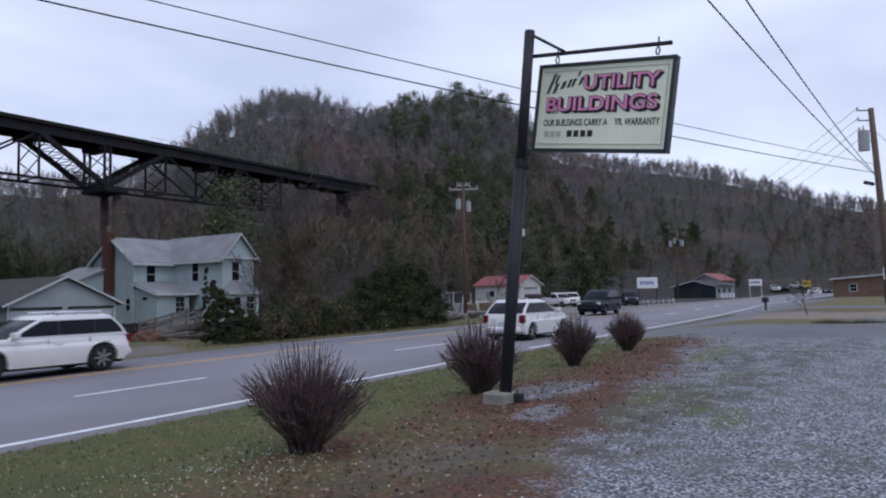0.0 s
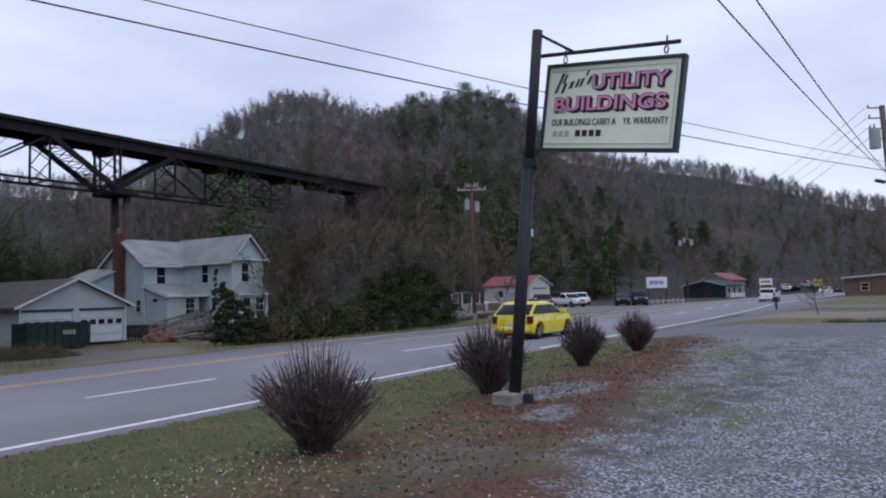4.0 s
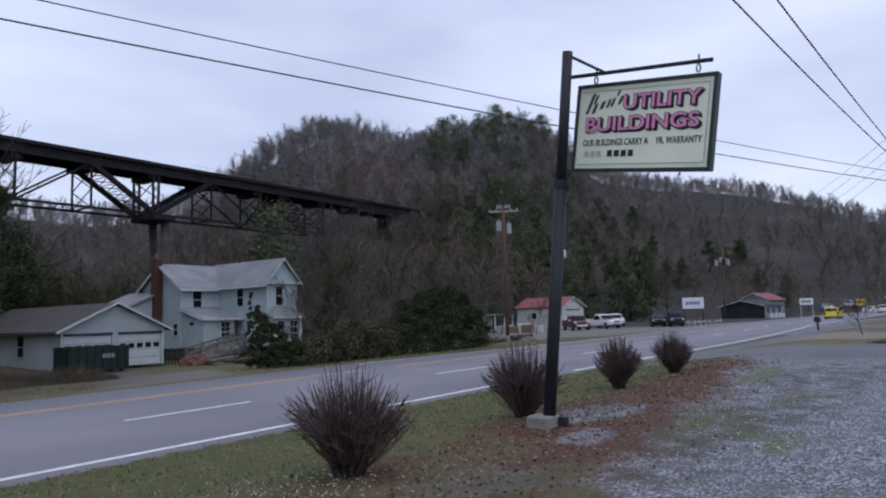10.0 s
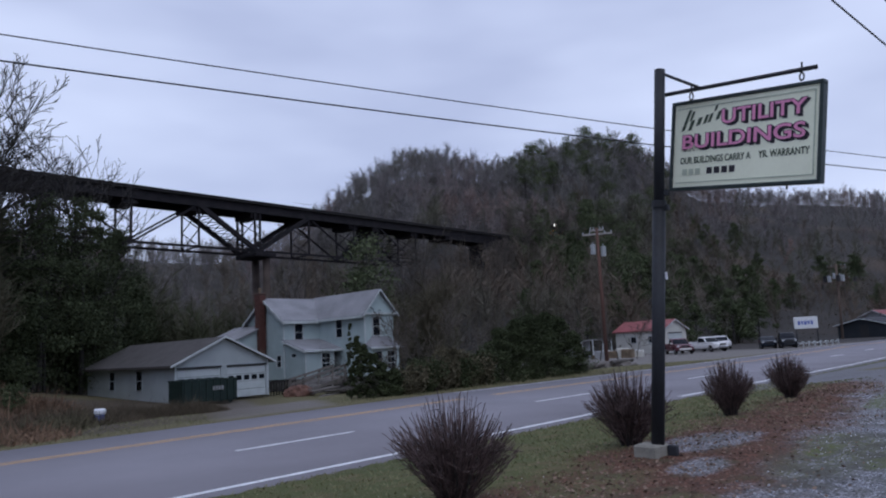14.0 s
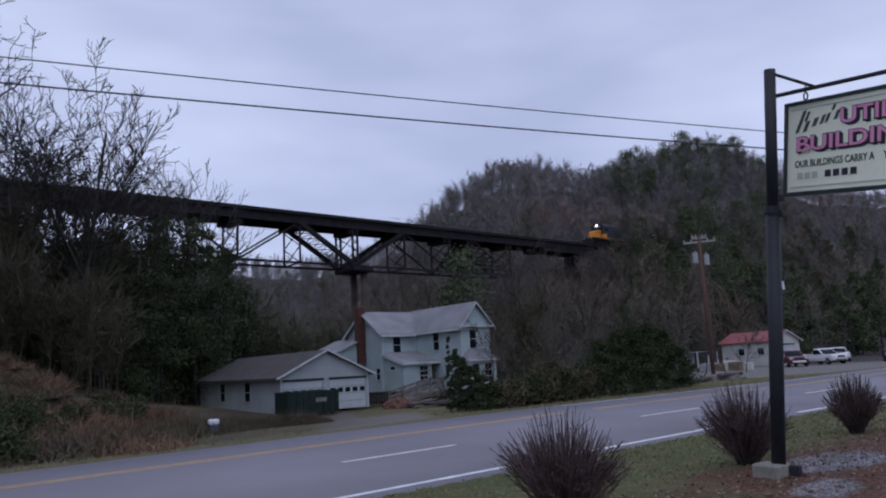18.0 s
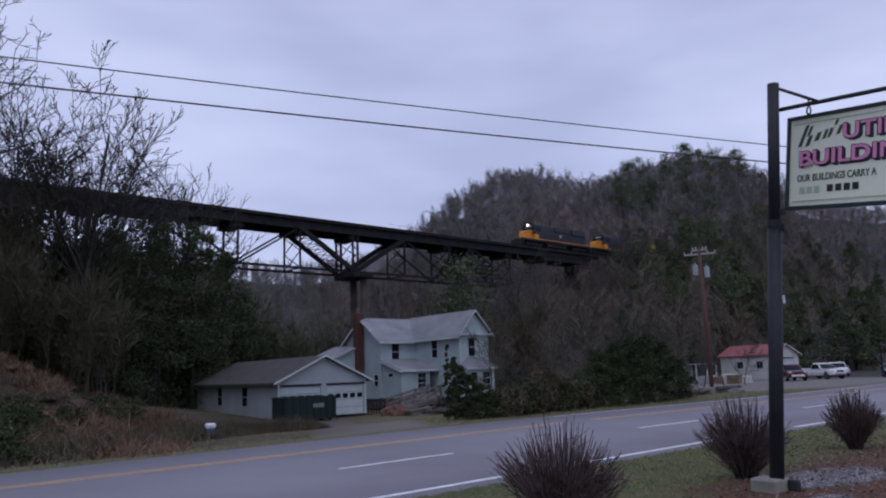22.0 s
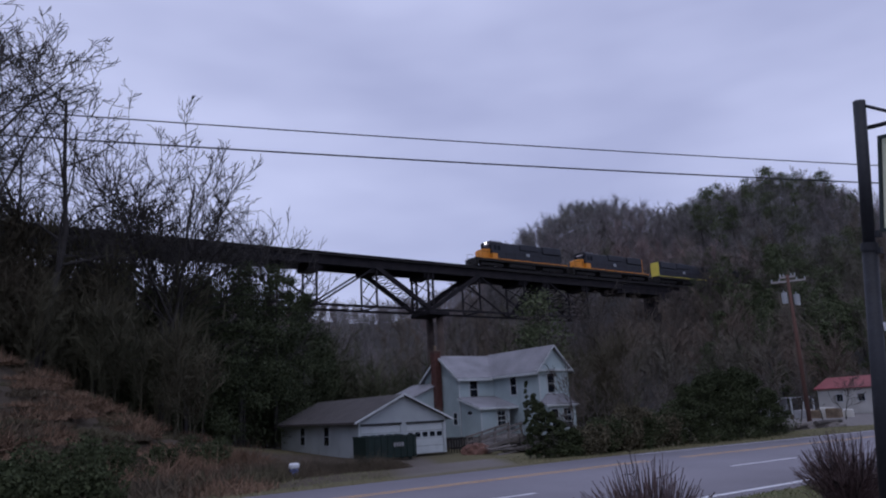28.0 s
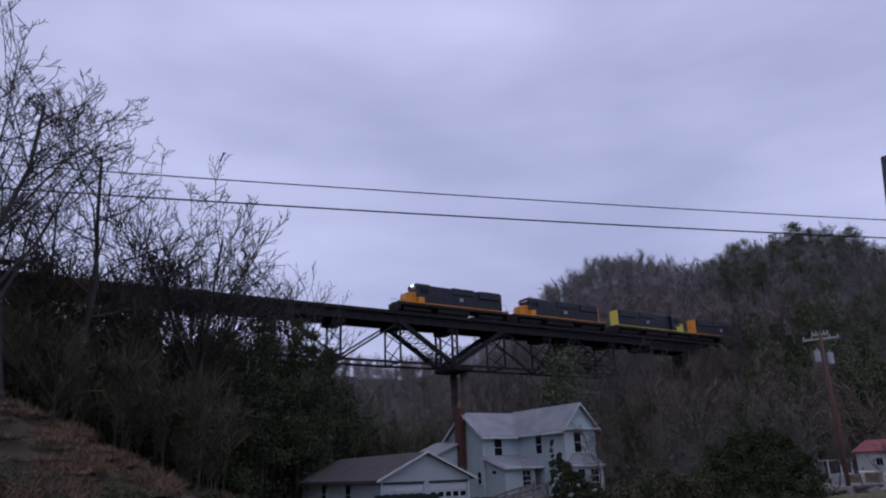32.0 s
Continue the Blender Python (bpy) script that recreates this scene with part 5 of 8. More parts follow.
def cable(name, p, q, sag, r, label, n=24):
    p, q = Vector(p), Vector(q)
    pts = [p.lerp(q, i / n) - Vector((0, 0, sag * 4 * (i / n) * (1 - i / n))) for i in range(n + 1)]
    V, F = [], []
    for i, c in enumerate(pts):
        t = (pts[min(i + 1, n)] - pts[max(i - 1, 0)]).normalized()
        s = t.cross(Vector((0, 0, 1))).normalized()
        u = s.cross(t)
        V += [c + (s * math.cos(a) + u * math.sin(a)) * r for a in (0, 2.094, 4.189)]
        if i:
            k = 3 * i
            F += [(k - 3 + j, k - 3 + (j + 1) % 3, k + (j + 1) % 3, k + j) for j in range(3)]
    return tagged(arrays(name, [tuple(v) for v in V], F, M_CABLE), label, "cable", "overhead cables")


def build_poles():
    b = (52.7, 33.0, float(land(52.7, 33.0)))
    pole("utility_pole", "reddish-brown utility pole with crossarm and two transformers", b, (52.7, 32.95, 11.4), 0.17, 0.12, M_POLE_RED, ((0.955, 2.5, 118), (0.985, 1.1, 118)), 2, arm=M_PALELUMBER)
    f = polar(15.72, 126)
    p = pole("utility_pole", "far utility pole with a bank of transformers against the woods", f, f + Vector((0.2, -0.3, 11.5)), 0.2, 0.15, M_POLE, ((0.97, 2.6, 105), (0.80, 3.4, 105)), 2)
    for i, dy in enumerate((-1.15, -0.5, 0.75, 1.35)):
        part("transformer", T((-0.25, dy, 8.75), (-0.25, dy, 9.75), 0.27, 0.27, 12), M_TRIMBLACK if i % 2 else M_TANKGREY, p)
    part("platform", B((-0.5, -1.9, 8.62), (0.1, 1.9, 8.74)), M_POLE, p, "dark timber platform under the transformers")
    f = polar(1.75, 35.5)
    top = polar(2.38, 35.5, 1.9 + 35.5 * math.tan(radians(11.96)))
    p = pole("utility_pole", "tall leaning grey utility pole beside the gravel lot", f, top, 0.17, 0.11, M_POLE, (), 1)
    for i in range(4):
        z = (top - f) * (0.99 - 0.05 * i)
        part("bracket", BM(z, z + Vector((-0.1, 0.5, 0.05)), 0.04, 0.05), M_POLE, p)
        part("pin_insulator", T(z + Vector((-0.1, 0.5, 0.02)), z + Vector((-0.1, 0.5, 0.2)), 0.05, 0.03, 8), M_TANKGREY, p)
    att = f.lerp(top, 0.66)
    # two thick cables across the valley side of the road
    for k, (sag, zz) in enumerate(((0.70, 0.58), (0.72, 0.20))):
        far = Vector((-27.6, 21.1, 8.1 - 0.40 * k))
        cable("overhead_cable", att + Vector((0, 0, zz)), far, sag, 0.017 if k else 0.013, "thick black cable slung along the road", 40)
    part("splice_case", T(att + Vector((-0.9, 0.45, -0.25)), att + Vector((-0.35, 0.2, -0.28)), 0.08, 0.08, 8), M_CABLE, p).matrix_parent_inverse = p.matrix_basis.inverted()
    # service lines over the lot
    for k, (x, y, z) in enumerate(((-6.0, 3.32, 7.0), (-6.0, 2.66, 7.0))):
        cable("service_line", att + Vector((0, 0.02, 0.05)), (x, y, z + k * 0.3), 0.5, 0.015, "thin dark service line over the gravel lot", 24)
    for i in range(4):
        a = f.lerp(top, 0.99 - 0.05 * i) + Vector((-0.1, 0.5, 0.15))
        cable("power_line", a, polar(14.5 - i * 0.4, 190, 22 - 1.2 * i), 2.2, 0.011, "thin power line running towards the wooded ridge", 20)
    cable("power_line", f.lerp(top, 0.9), polar(-4, 80, 7), 0.6, 0.013, "thin power line running towards the wooded ridge", 12)


build_right()
build_poles()


# ---- trees, woods, shrubs and ground cover ----
def rods(P, Q, R0, R1, n=3):
    """Arrays of tapered n-sided rods from the points P to Q."""
    P, Q, R0, R1 = (np.asarray(a, float) for a in (P, Q, R0, R1))
    d = Q - P
    d /= np.linalg.norm(d, axis=1, keepdims=True) + 1e-9
    ref = np.where(np.abs(d[:, 2:3]) < 0.9, np.array([[0, 0, 1.0]]), np.array([[1.0, 0, 0]]))
    s = np.cross(d, ref)
    s /= np.linalg.norm(s, axis=1, keepdims=True) + 1e-9
    t = np.cross(d, s)
    a = np.arange(n) * 2 * np.pi / n
    ring = s[:, None, :] * np.cos(a)[None, :, None] + t[:, None, :] * np.sin(a)[None, :, None]
    V = np.concatenate([P[:, None] + ring * R0[:, None, None], Q[:, None] + ring * R1[:, None, None]], 1)
    k = np.arange(n)
    f = np.stack([k, (k + 1) % n, n + (k + 1) % n, n + k], -1)
    F = (np.arange(len(P)) * 2 * n)[:, None, None] + f[None]
    return V.reshape(-1, 3), F.reshape(-1, 4)


def bare_tree(seed, height, spread=0.45, levels=4, kids=(7, 5, 4, 3), trunk=0.018, lean=0.04, first=0.35, twist=0.25, gnarl=0.12, last=3, hold=0.66):
    """Segments of a leafless tree: lists of start, end, start radius, end radius and level."""
    rnd = random.Random(seed)
    out = []

    def grow(p, d, length, r, level):
        steps = 4 if level == 0 else last if level + 1 == levels else 3
        q, ends = p, []
        for i in range(steps):
            d = (d + Vector((rnd.gauss(0, 1), rnd.gauss(0, 1), rnd.gauss(0, 0.6) + (0.25 if level else 0))) * gnarl).normalized()
            e = q + d * (length / steps)
            r1 = r * (hold if level == 0 else 0.74)
            out.append((q, e, r, r1, level))
            ends.append((q, e, d, r1))
            q, r = e, r1
        if level + 1 >= levels:
            return
        n = kids[level]
        for j in range(n):
            f = first + (1 - first) * (j + rnd.random() * 0.7) / n if level == 0 else 0.2 + 0.8 * (j + rnd.random()) / n
            f = min(f, 0.999)
            a, b, dd, rr = ends[int(f * steps)]
            o = a.lerp(b, f * steps % 1)
            side = Vector((rnd.gauss(0, 1), rnd.gauss(0, 1), rnd.gauss(0, 0.35)))
            side = (side - dd * side.dot(dd)).normalized()
            ang = spread + rnd.gauss(0, 0.12)
            nd = (dd * math.cos(ang * 1.5) + side * math.sin(ang * 1.5)).normalized()
            k = (1.05 - 0.55 * f) if level == 0 else 0.9 - 0.3 * f
            grow(o, nd, length * (0.55 if level == 0 else 0.58) * k * rnd.uniform(0.8, 1.2), max(rr * 0.6, 0.006), level + 1)

    grow(Vector((0, 0, -0.3)), Vector((rnd.gauss(0, lean), rnd.gauss(0, lean), 1)).normalized(), height * 0.72, height * trunk, 0)
    return out


def tree_thing(name, label, m, segs, bark, twig, group=""):
    t = thing(name, label, "tree", m, group)
    for nm, lv, sides, ma in (("trunk", (0,), 8, bark), ("branchwork", (1, 2), 5, bark), ("twig_mass", (3, 4, 5), 3, twig)):
        s = [k for k in segs if k[4] in lv]
        if s:
            V, F = rods([k[0] for k in s], [k[1] for k in s], [k[2] for k in s], [k[3] for k in s], sides)
            o = arrays(nm, V, F, ma, sides > 3)
            o.parent = t
            if nm != "trunk":
                o["kind"] = "stuff"
    return t


def place(templates, spots, seed):
    """Copies of the template arrays, turned and scaled, joined: spots of (x, y, z, scale, template)."""
    rng = np.random.RandomState(seed)
    VV, FF, base = [], [], 0
    for x, y, z, s, k in spots:
        V, F = templates[int(k) % len(templates)]
        a = rng.uniform(0, 2 * np.pi)
        c, q = math.cos(a) * s, math.sin(a) * s
        W = np.empty_like(V)
        W[:, 0], W[:, 1], W[:, 2] = V[:, 0] * c - V[:, 1] * q + x, V[:, 0] * q + V[:, 1] * c + y, V[:, 2] * s + z
        VV.append(W)
        FF.append(F + base)
        base += len(V)
    return np.concatenate(VV), np.concatenate(FF)


def seg_arrays(segs, sides=3, fat=1.0):
    return rods([k[0] for k in segs], [k[1] for k in segs], [k[2] * fat for k in segs], [k[3] * fat for k in segs], sides)


def leaf_cards(C, size, rng, flat=0.0):
    """A small randomly turned leaf (quad) at each centre."""
    n = len(C)
    a = rng.normal(size=(n, 3))
    a[:, 2] *= 1 - flat
    a /= np.linalg.norm(a, axis=1, keepdims=True)
    b = np.cross(a, rng.normal(size=(n, 3)))
    b /= np.linalg.norm(b, axis=1, keepdims=True)
    s = size * rng.uniform(0.6, 1.4, (n, 1))
    V = np.stack([C - a * s, C + b * s * 0.55, C + a * s, C - b * s * 0.55], 1).reshape(-1, 3)
    F = np.arange(4 * n).reshape(-1, 4)
    return V, F


def shrub_arrays(seed, rx, ry, h, n, size, clumps=9):
    rng = np.random.RandomState(seed)
    cc = np.stack([rng.uniform(-0.8, 0.8, clumps) * rx, rng.uniform(-0.8, 0.8, clumps) * ry, rng.uniform(0.12, 0.82, clumps) * h], -1)
    rr = rng.uniform(0.25, 0.5, clumps) * min(rx, h)
    k = rng.randint(0, clumps, n)
    d = rng.normal(size=(n, 3))
    d /= np.linalg.norm(d, axis=1, keepdims=True)
    C = cc[k] + d * (rr[k] * rng.uniform(0.55, 1.1, n) ** 0.6)[:, None] * np.array([1, 1, 1.15])
    C[:, 2] = np.abs(C[:, 2])
    return leaf_cards(C, size, rng)


def crown_arrays(seed, w, h, n, size, clumps=46):
    """A dense uneven evergreen crown: leaf cards on many overlapping drooping clumps, wide below and ragged above."""
    rng = np.random.RandomState(seed)
    f = rng.uniform(0.03, 0.97, clumps) ** 0.9
    reach = w * np.clip(1.05 - f ** 1.6, 0.12, 1) * rng.uniform(0.3, 1.0, clumps)
    a = rng.uniform(0, 2 * np.pi, clumps)
    cc = np.stack([np.cos(a) * reach, np.sin(a) * reach, f * h], -1)
    rr = w * rng.uniform(0.18, 0.36, clumps) * (1.1 - 0.5 * f)
    k = rng.randint(0, clumps, n)
    d = rng.normal(size=(n, 3))
    d /= np.linalg.norm(d, axis=1, keepdims=True)
    C = cc[k] + d * (rr[k] * rng.uniform(0.3, 1.15, n))[:, None] * np.array([1.15, 1.15, 0.75])
    C[:, 2] = np.abs(C[:, 2])
    return leaf_cards(C, size, rng, 0.2)


def spray_tree(seed, height, n, size, first=0.3):
    """A far leafless tree: trunk and limbs as rods, the fine twigs as n slender sprays that point up and out."""
    rng = np.random.RandomState(seed)
    segs = bare_tree(seed, height, 0.36, 2, (9,), 0.014, 0.05, first, last=2)
    V, F = seg_arrays(segs, 3, 0.42)
    limbs = [(k[0], k[1]) for k in segs if k[4] == 1 or k[0].z > height * first]
    P = []
    for k in range(n):
        a, b = limbs[rng.randint(len(limbs))]
        P.append(np.array(a.lerp(b, rng.rand() * 1.25)))
    P = np.array(P)
    out = np.stack([P[:, 0], P[:, 1], np.zeros(n)], -1)
    d = out / (np.linalg.norm(out, axis=1, keepdims=True) + 0.4) * 0.7 + np.array([[0, 0, 0.75]]) + rng.normal(0, 0.45, (n, 3))
    d /= np.linalg.norm(d, axis=1, keepdims=True)
    w = np.cross(d, rng.normal(size=(n, 3)))
    w /= np.linalg.norm(w, axis=1, keepdims=True)
    L = size * rng.uniform(0.6, 1.5, (n, 1))
    W = np.stack([P - w * L * 0.026, P + w * L * 0.026, P + d * L], 1).reshape(-1, 3)
    F = np.concatenate([F[:, (0, 1, 2)], F[:, (0, 2, 3)], np.arange(3 * n).reshape(-1, 3) + len(V)])
    return np.concatenate([V, W]), F


def pine_arrays(seed, h, w, n, size):
    """A wispy pine: flat needle sprays on the upper limbs, open between them, rounded on top."""
    rng = np.random.RandomState(seed)
    C = []
    tiers = 9
    for i in range(tiers):
        f = 0.38 + 0.6 * (i + rng.rand() * 0.6) / tiers
        reach = w * (0.45 + 0.55 * math.sin(math.pi * min(1, (f - 0.3) / 0.62))) * rng.uniform(0.65, 1.1)
        for j in range(rng.randint(3, 6)):
            a = rng.uniform(0, 2 * np.pi)
            m = int(n / 38)
            u = reach * rng.uniform(0.45, 1.0)
            c = np.array([np.cos(a) * u, np.sin(a) * u, f * h + 0.12 * u])
            q = rng.normal(size=(m, 3)) * np.array([0.34, 0.34, 0.13]) * w * 0.75
            C.append(c + q)
    return leaf_cards(np.concatenate(C), size, rng, 0.3)


def brush_arrays(seed, rx, ry, h, n, width=0.012):
    """Tangled dead canes and tall dry grass, as slender blades."""
    rng = np.random.RandomState(seed)
    a, u = rng.uniform(0, 2 * np.pi, n), np.sqrt(rng.rand(n))
    P = np.stack([np.cos(a) * u * rx, np.sin(a) * u * ry, np.zeros(n) - 0.05], -1)
    P[:, 2] += rng.rand(n) ** 2 * h * 0.5 * (1 - u)
    d = rng.normal(size=(n, 3)) * np.array([0.75, 0.75, 0.45]) + np.array([0, 0, 0.7])
    d /= np.linalg.norm(d, axis=1, keepdims=True)
    L = h * rng.uniform(0.35, 1.0, (n, 1)) * (1.05 - 0.6 * u[:, None] ** 2)
    w = np.cross(d, rng.normal(size=(n, 3)))
    w /= np.linalg.norm(w, axis=1, keepdims=True)
    V = np.stack([P - w * width, P + w * width, P + d * L], 1).reshape(-1, 3)
    return V, np.arange(3 * n).reshape(-1, 3)


def build_woods():
    rng = np.random.RandomState(11)
    kinds = [spray_tree(40 + k, 11.0, 230, 1.5, 0.04 if k > 3 else 0.2) for k in range(7)]
    spots, lower = [], []
    for az0, az1, n in ((-6, 25, 1150), (25, 55, 1150), (55, 80, 600), (80, 112, 120)):
        az = rng.uniform(az0, az1, n)
        rr, ff = np.interp(az, RIDGE_AZ, RIDGE_R), np.interp(az, RIDGE_AZ, FOOT_R)
        r = np.sqrt(rng.uniform((ff * 0.93) ** 2, (rr + np.where(az < 25, 10, -4)) ** 2))
        edge = rng.rand(n) < (0.30 if az1 == 25 else 0.10)
        r = np.where(edge, rr + rng.uniform(-26, 3, n), r)
        x, y = r * np.cos(np.radians(az)), r * np.sin(np.radians(az))
        z = land(x, y)
        s = rng.uniform(0.75, 1.2, n) * np.where(az < 24, 0.9, 1.0)
        s = np.where(edge, s * rng.uniform(0.55, 1.12, n), s)
        for i in range(n):
            q = BR_M.inverted() @ Vector((x[i], y[i], 0))
            if -4 < q.y < 9 and q.x < 128:
                continue
            if q.y <= -4 and q.x > 40 and z[i] + 10 * s[i] > 21.0 and q.y > -25 and q.x < 126:
                continue
            belt = (r[i] - ff[i]) / (rr[i] - ff[i]) + 0.1 * math.sin(az[i] * 1.1) + rng.normal(0, 0.07) < (0.48 if az[i] < 30 else 0.40)
            (lower if belt else spots).append((x[i], y[i], z[i] - (1.2 if edge[i] else 0), s[i], rng.randint(2, 7) if edge[i] else rng.randint(7)))
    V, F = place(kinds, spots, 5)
    tagged(arrays("winter_woods", V, F, M_HAZY_WOODS), "leafless grey-brown winter woods on the hills, paled by painted haze", "woods", kind="stuff")
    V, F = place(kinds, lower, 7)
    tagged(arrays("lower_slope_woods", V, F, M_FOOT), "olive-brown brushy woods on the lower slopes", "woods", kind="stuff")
    # valley trees behind the house
    spots = []
    for k in range(420):
        az, r = rng.uniform(44, 79), rng.uniform(68, 108)
        x, y = r * math.cos(radians(az)), r * math.sin(radians(az))
        q = BR_M.inverted() @ Vector((x, y, 0))
        if -3 < q.y < 8 or (20 < x < 31 and y < 66):
            continue
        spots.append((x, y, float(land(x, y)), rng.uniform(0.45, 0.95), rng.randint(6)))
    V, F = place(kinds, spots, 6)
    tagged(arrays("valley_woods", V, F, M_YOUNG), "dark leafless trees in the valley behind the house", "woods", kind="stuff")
    # dense thicket under the trees, as small dead twigs and leaves
    n = 120000
    az = rng.uniform(-6, 100, n)
    rr, ff = np.interp(az, RIDGE_AZ, RIDGE_R), np.interp(az, RIDGE_AZ, FOOT_R)
    r = np.sqrt(rng.uniform((ff * 0.9) ** 2, (rr + 1) ** 2))
    C = np.stack([r * np.cos(np.radians(az)), r * np.sin(np.radians(az)), np.zeros(n)], -1)
    C[:, 2] = land(C[:, 0], C[:, 1]) + rng.uniform(0, 1, n) ** 1.3 * 6.5
    q = (np.array(BR_M.inverted().to_3x3()) @ C.T).T + np.array(BR_M.inverted().translation)
    C = C[~((q[:, 1] > -2) & (q[:, 1] < 7) & (q[:, 0] < 130))]
    V, F = leaf_cards(C, 0.17, rng, 0.0)
    tagged(arrays("thicket", V, F, M_THICKET), "dead undergrowth beneath the winter woods", "undergrowth", kind="stuff")


def build_pines():
    rnd = random.Random(8)
    kinds = [pine_arrays(60 + k, 12.5, 2.7, 1500, 0.17) for k in range(5)]
    spots = []
    for k in range(27):        # dark pines along the hilltop
        az, r = rnd.uniform(27.5, 37.0), rnd.uniform(222, 256)
        spots.append((az, r, rnd.uniform(0.62, 1.2)))
    for k in range(52):        # scattered down the slope below them
        az, r = rnd.uniform(26, 38.5), rnd.uniform(120, 225)
        spots.append((az, r, rnd.uniform(0.6, 1.0)))
    for az, r, s in ((50.5, 84, 1.3), (51.3, 86, 1.0)):
        spots.append((az, r, s))
    low = [crown_arrays(160 + k, 3.0, 7.5, 3400, 0.15, 34) for k in range(3)]
    first_low = len(spots)
    for k in range(64):        # young evergreens at the foot of the slope
        az = rnd.uniform(19.5, 38)
        spots.append((az, rnd.uniform(100, 165) + (14 if az < 28 else 0), rnd.uniform(0.7, 1.3)))
    for k in range(22):        # dark evergreens up the slope behind the shops
        spots.append((rnd.uniform(11, 27), rnd.uniform(165, 240), rnd.uniform(0.6, 1.2)))
    for az, r, s in ((47.0, 96, 0.7), (45.5, 108, 0.8), (44.0, 98, 0.6), (50.5, 97, 0.6)):
        spots.append((az, r, s))
    for i, (az, r, s) in enumerate(spots):
        p = polar(az, r)
        V, F = kinds[rnd.randrange(5)] if i < first_low else low[rnd.randrange(3)]
        t = thing("pine_tree", "dark green pine among the leafless woods", "tree", Matrix.Translation(p) @ Matrix.Rotation(rnd.uniform(0, 6.28), 4, "Z") @ Matrix.Scale(s, 4), "pines on the hill")
        if not hasattr(build_pines, "meshes"):
            build_pines.meshes = {}
        key = id(V)
        if key not in build_pines.meshes:
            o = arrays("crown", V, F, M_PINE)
            tr = part("trunk", T((0, 0, -0.5), (0, 0, 12.0 if i < first_low else 6.8), 0.17, 0.03, 6), M_BARK_DARK, None)
            build_pines.meshes[key] = (o.data, tr.data)
            bpy.data.objects.remove(o), bpy.data.objects.remove(tr)
        for nm, me in zip(("crown", "trunk"), build_pines.meshes[key]):
            new(nm, me).parent = t


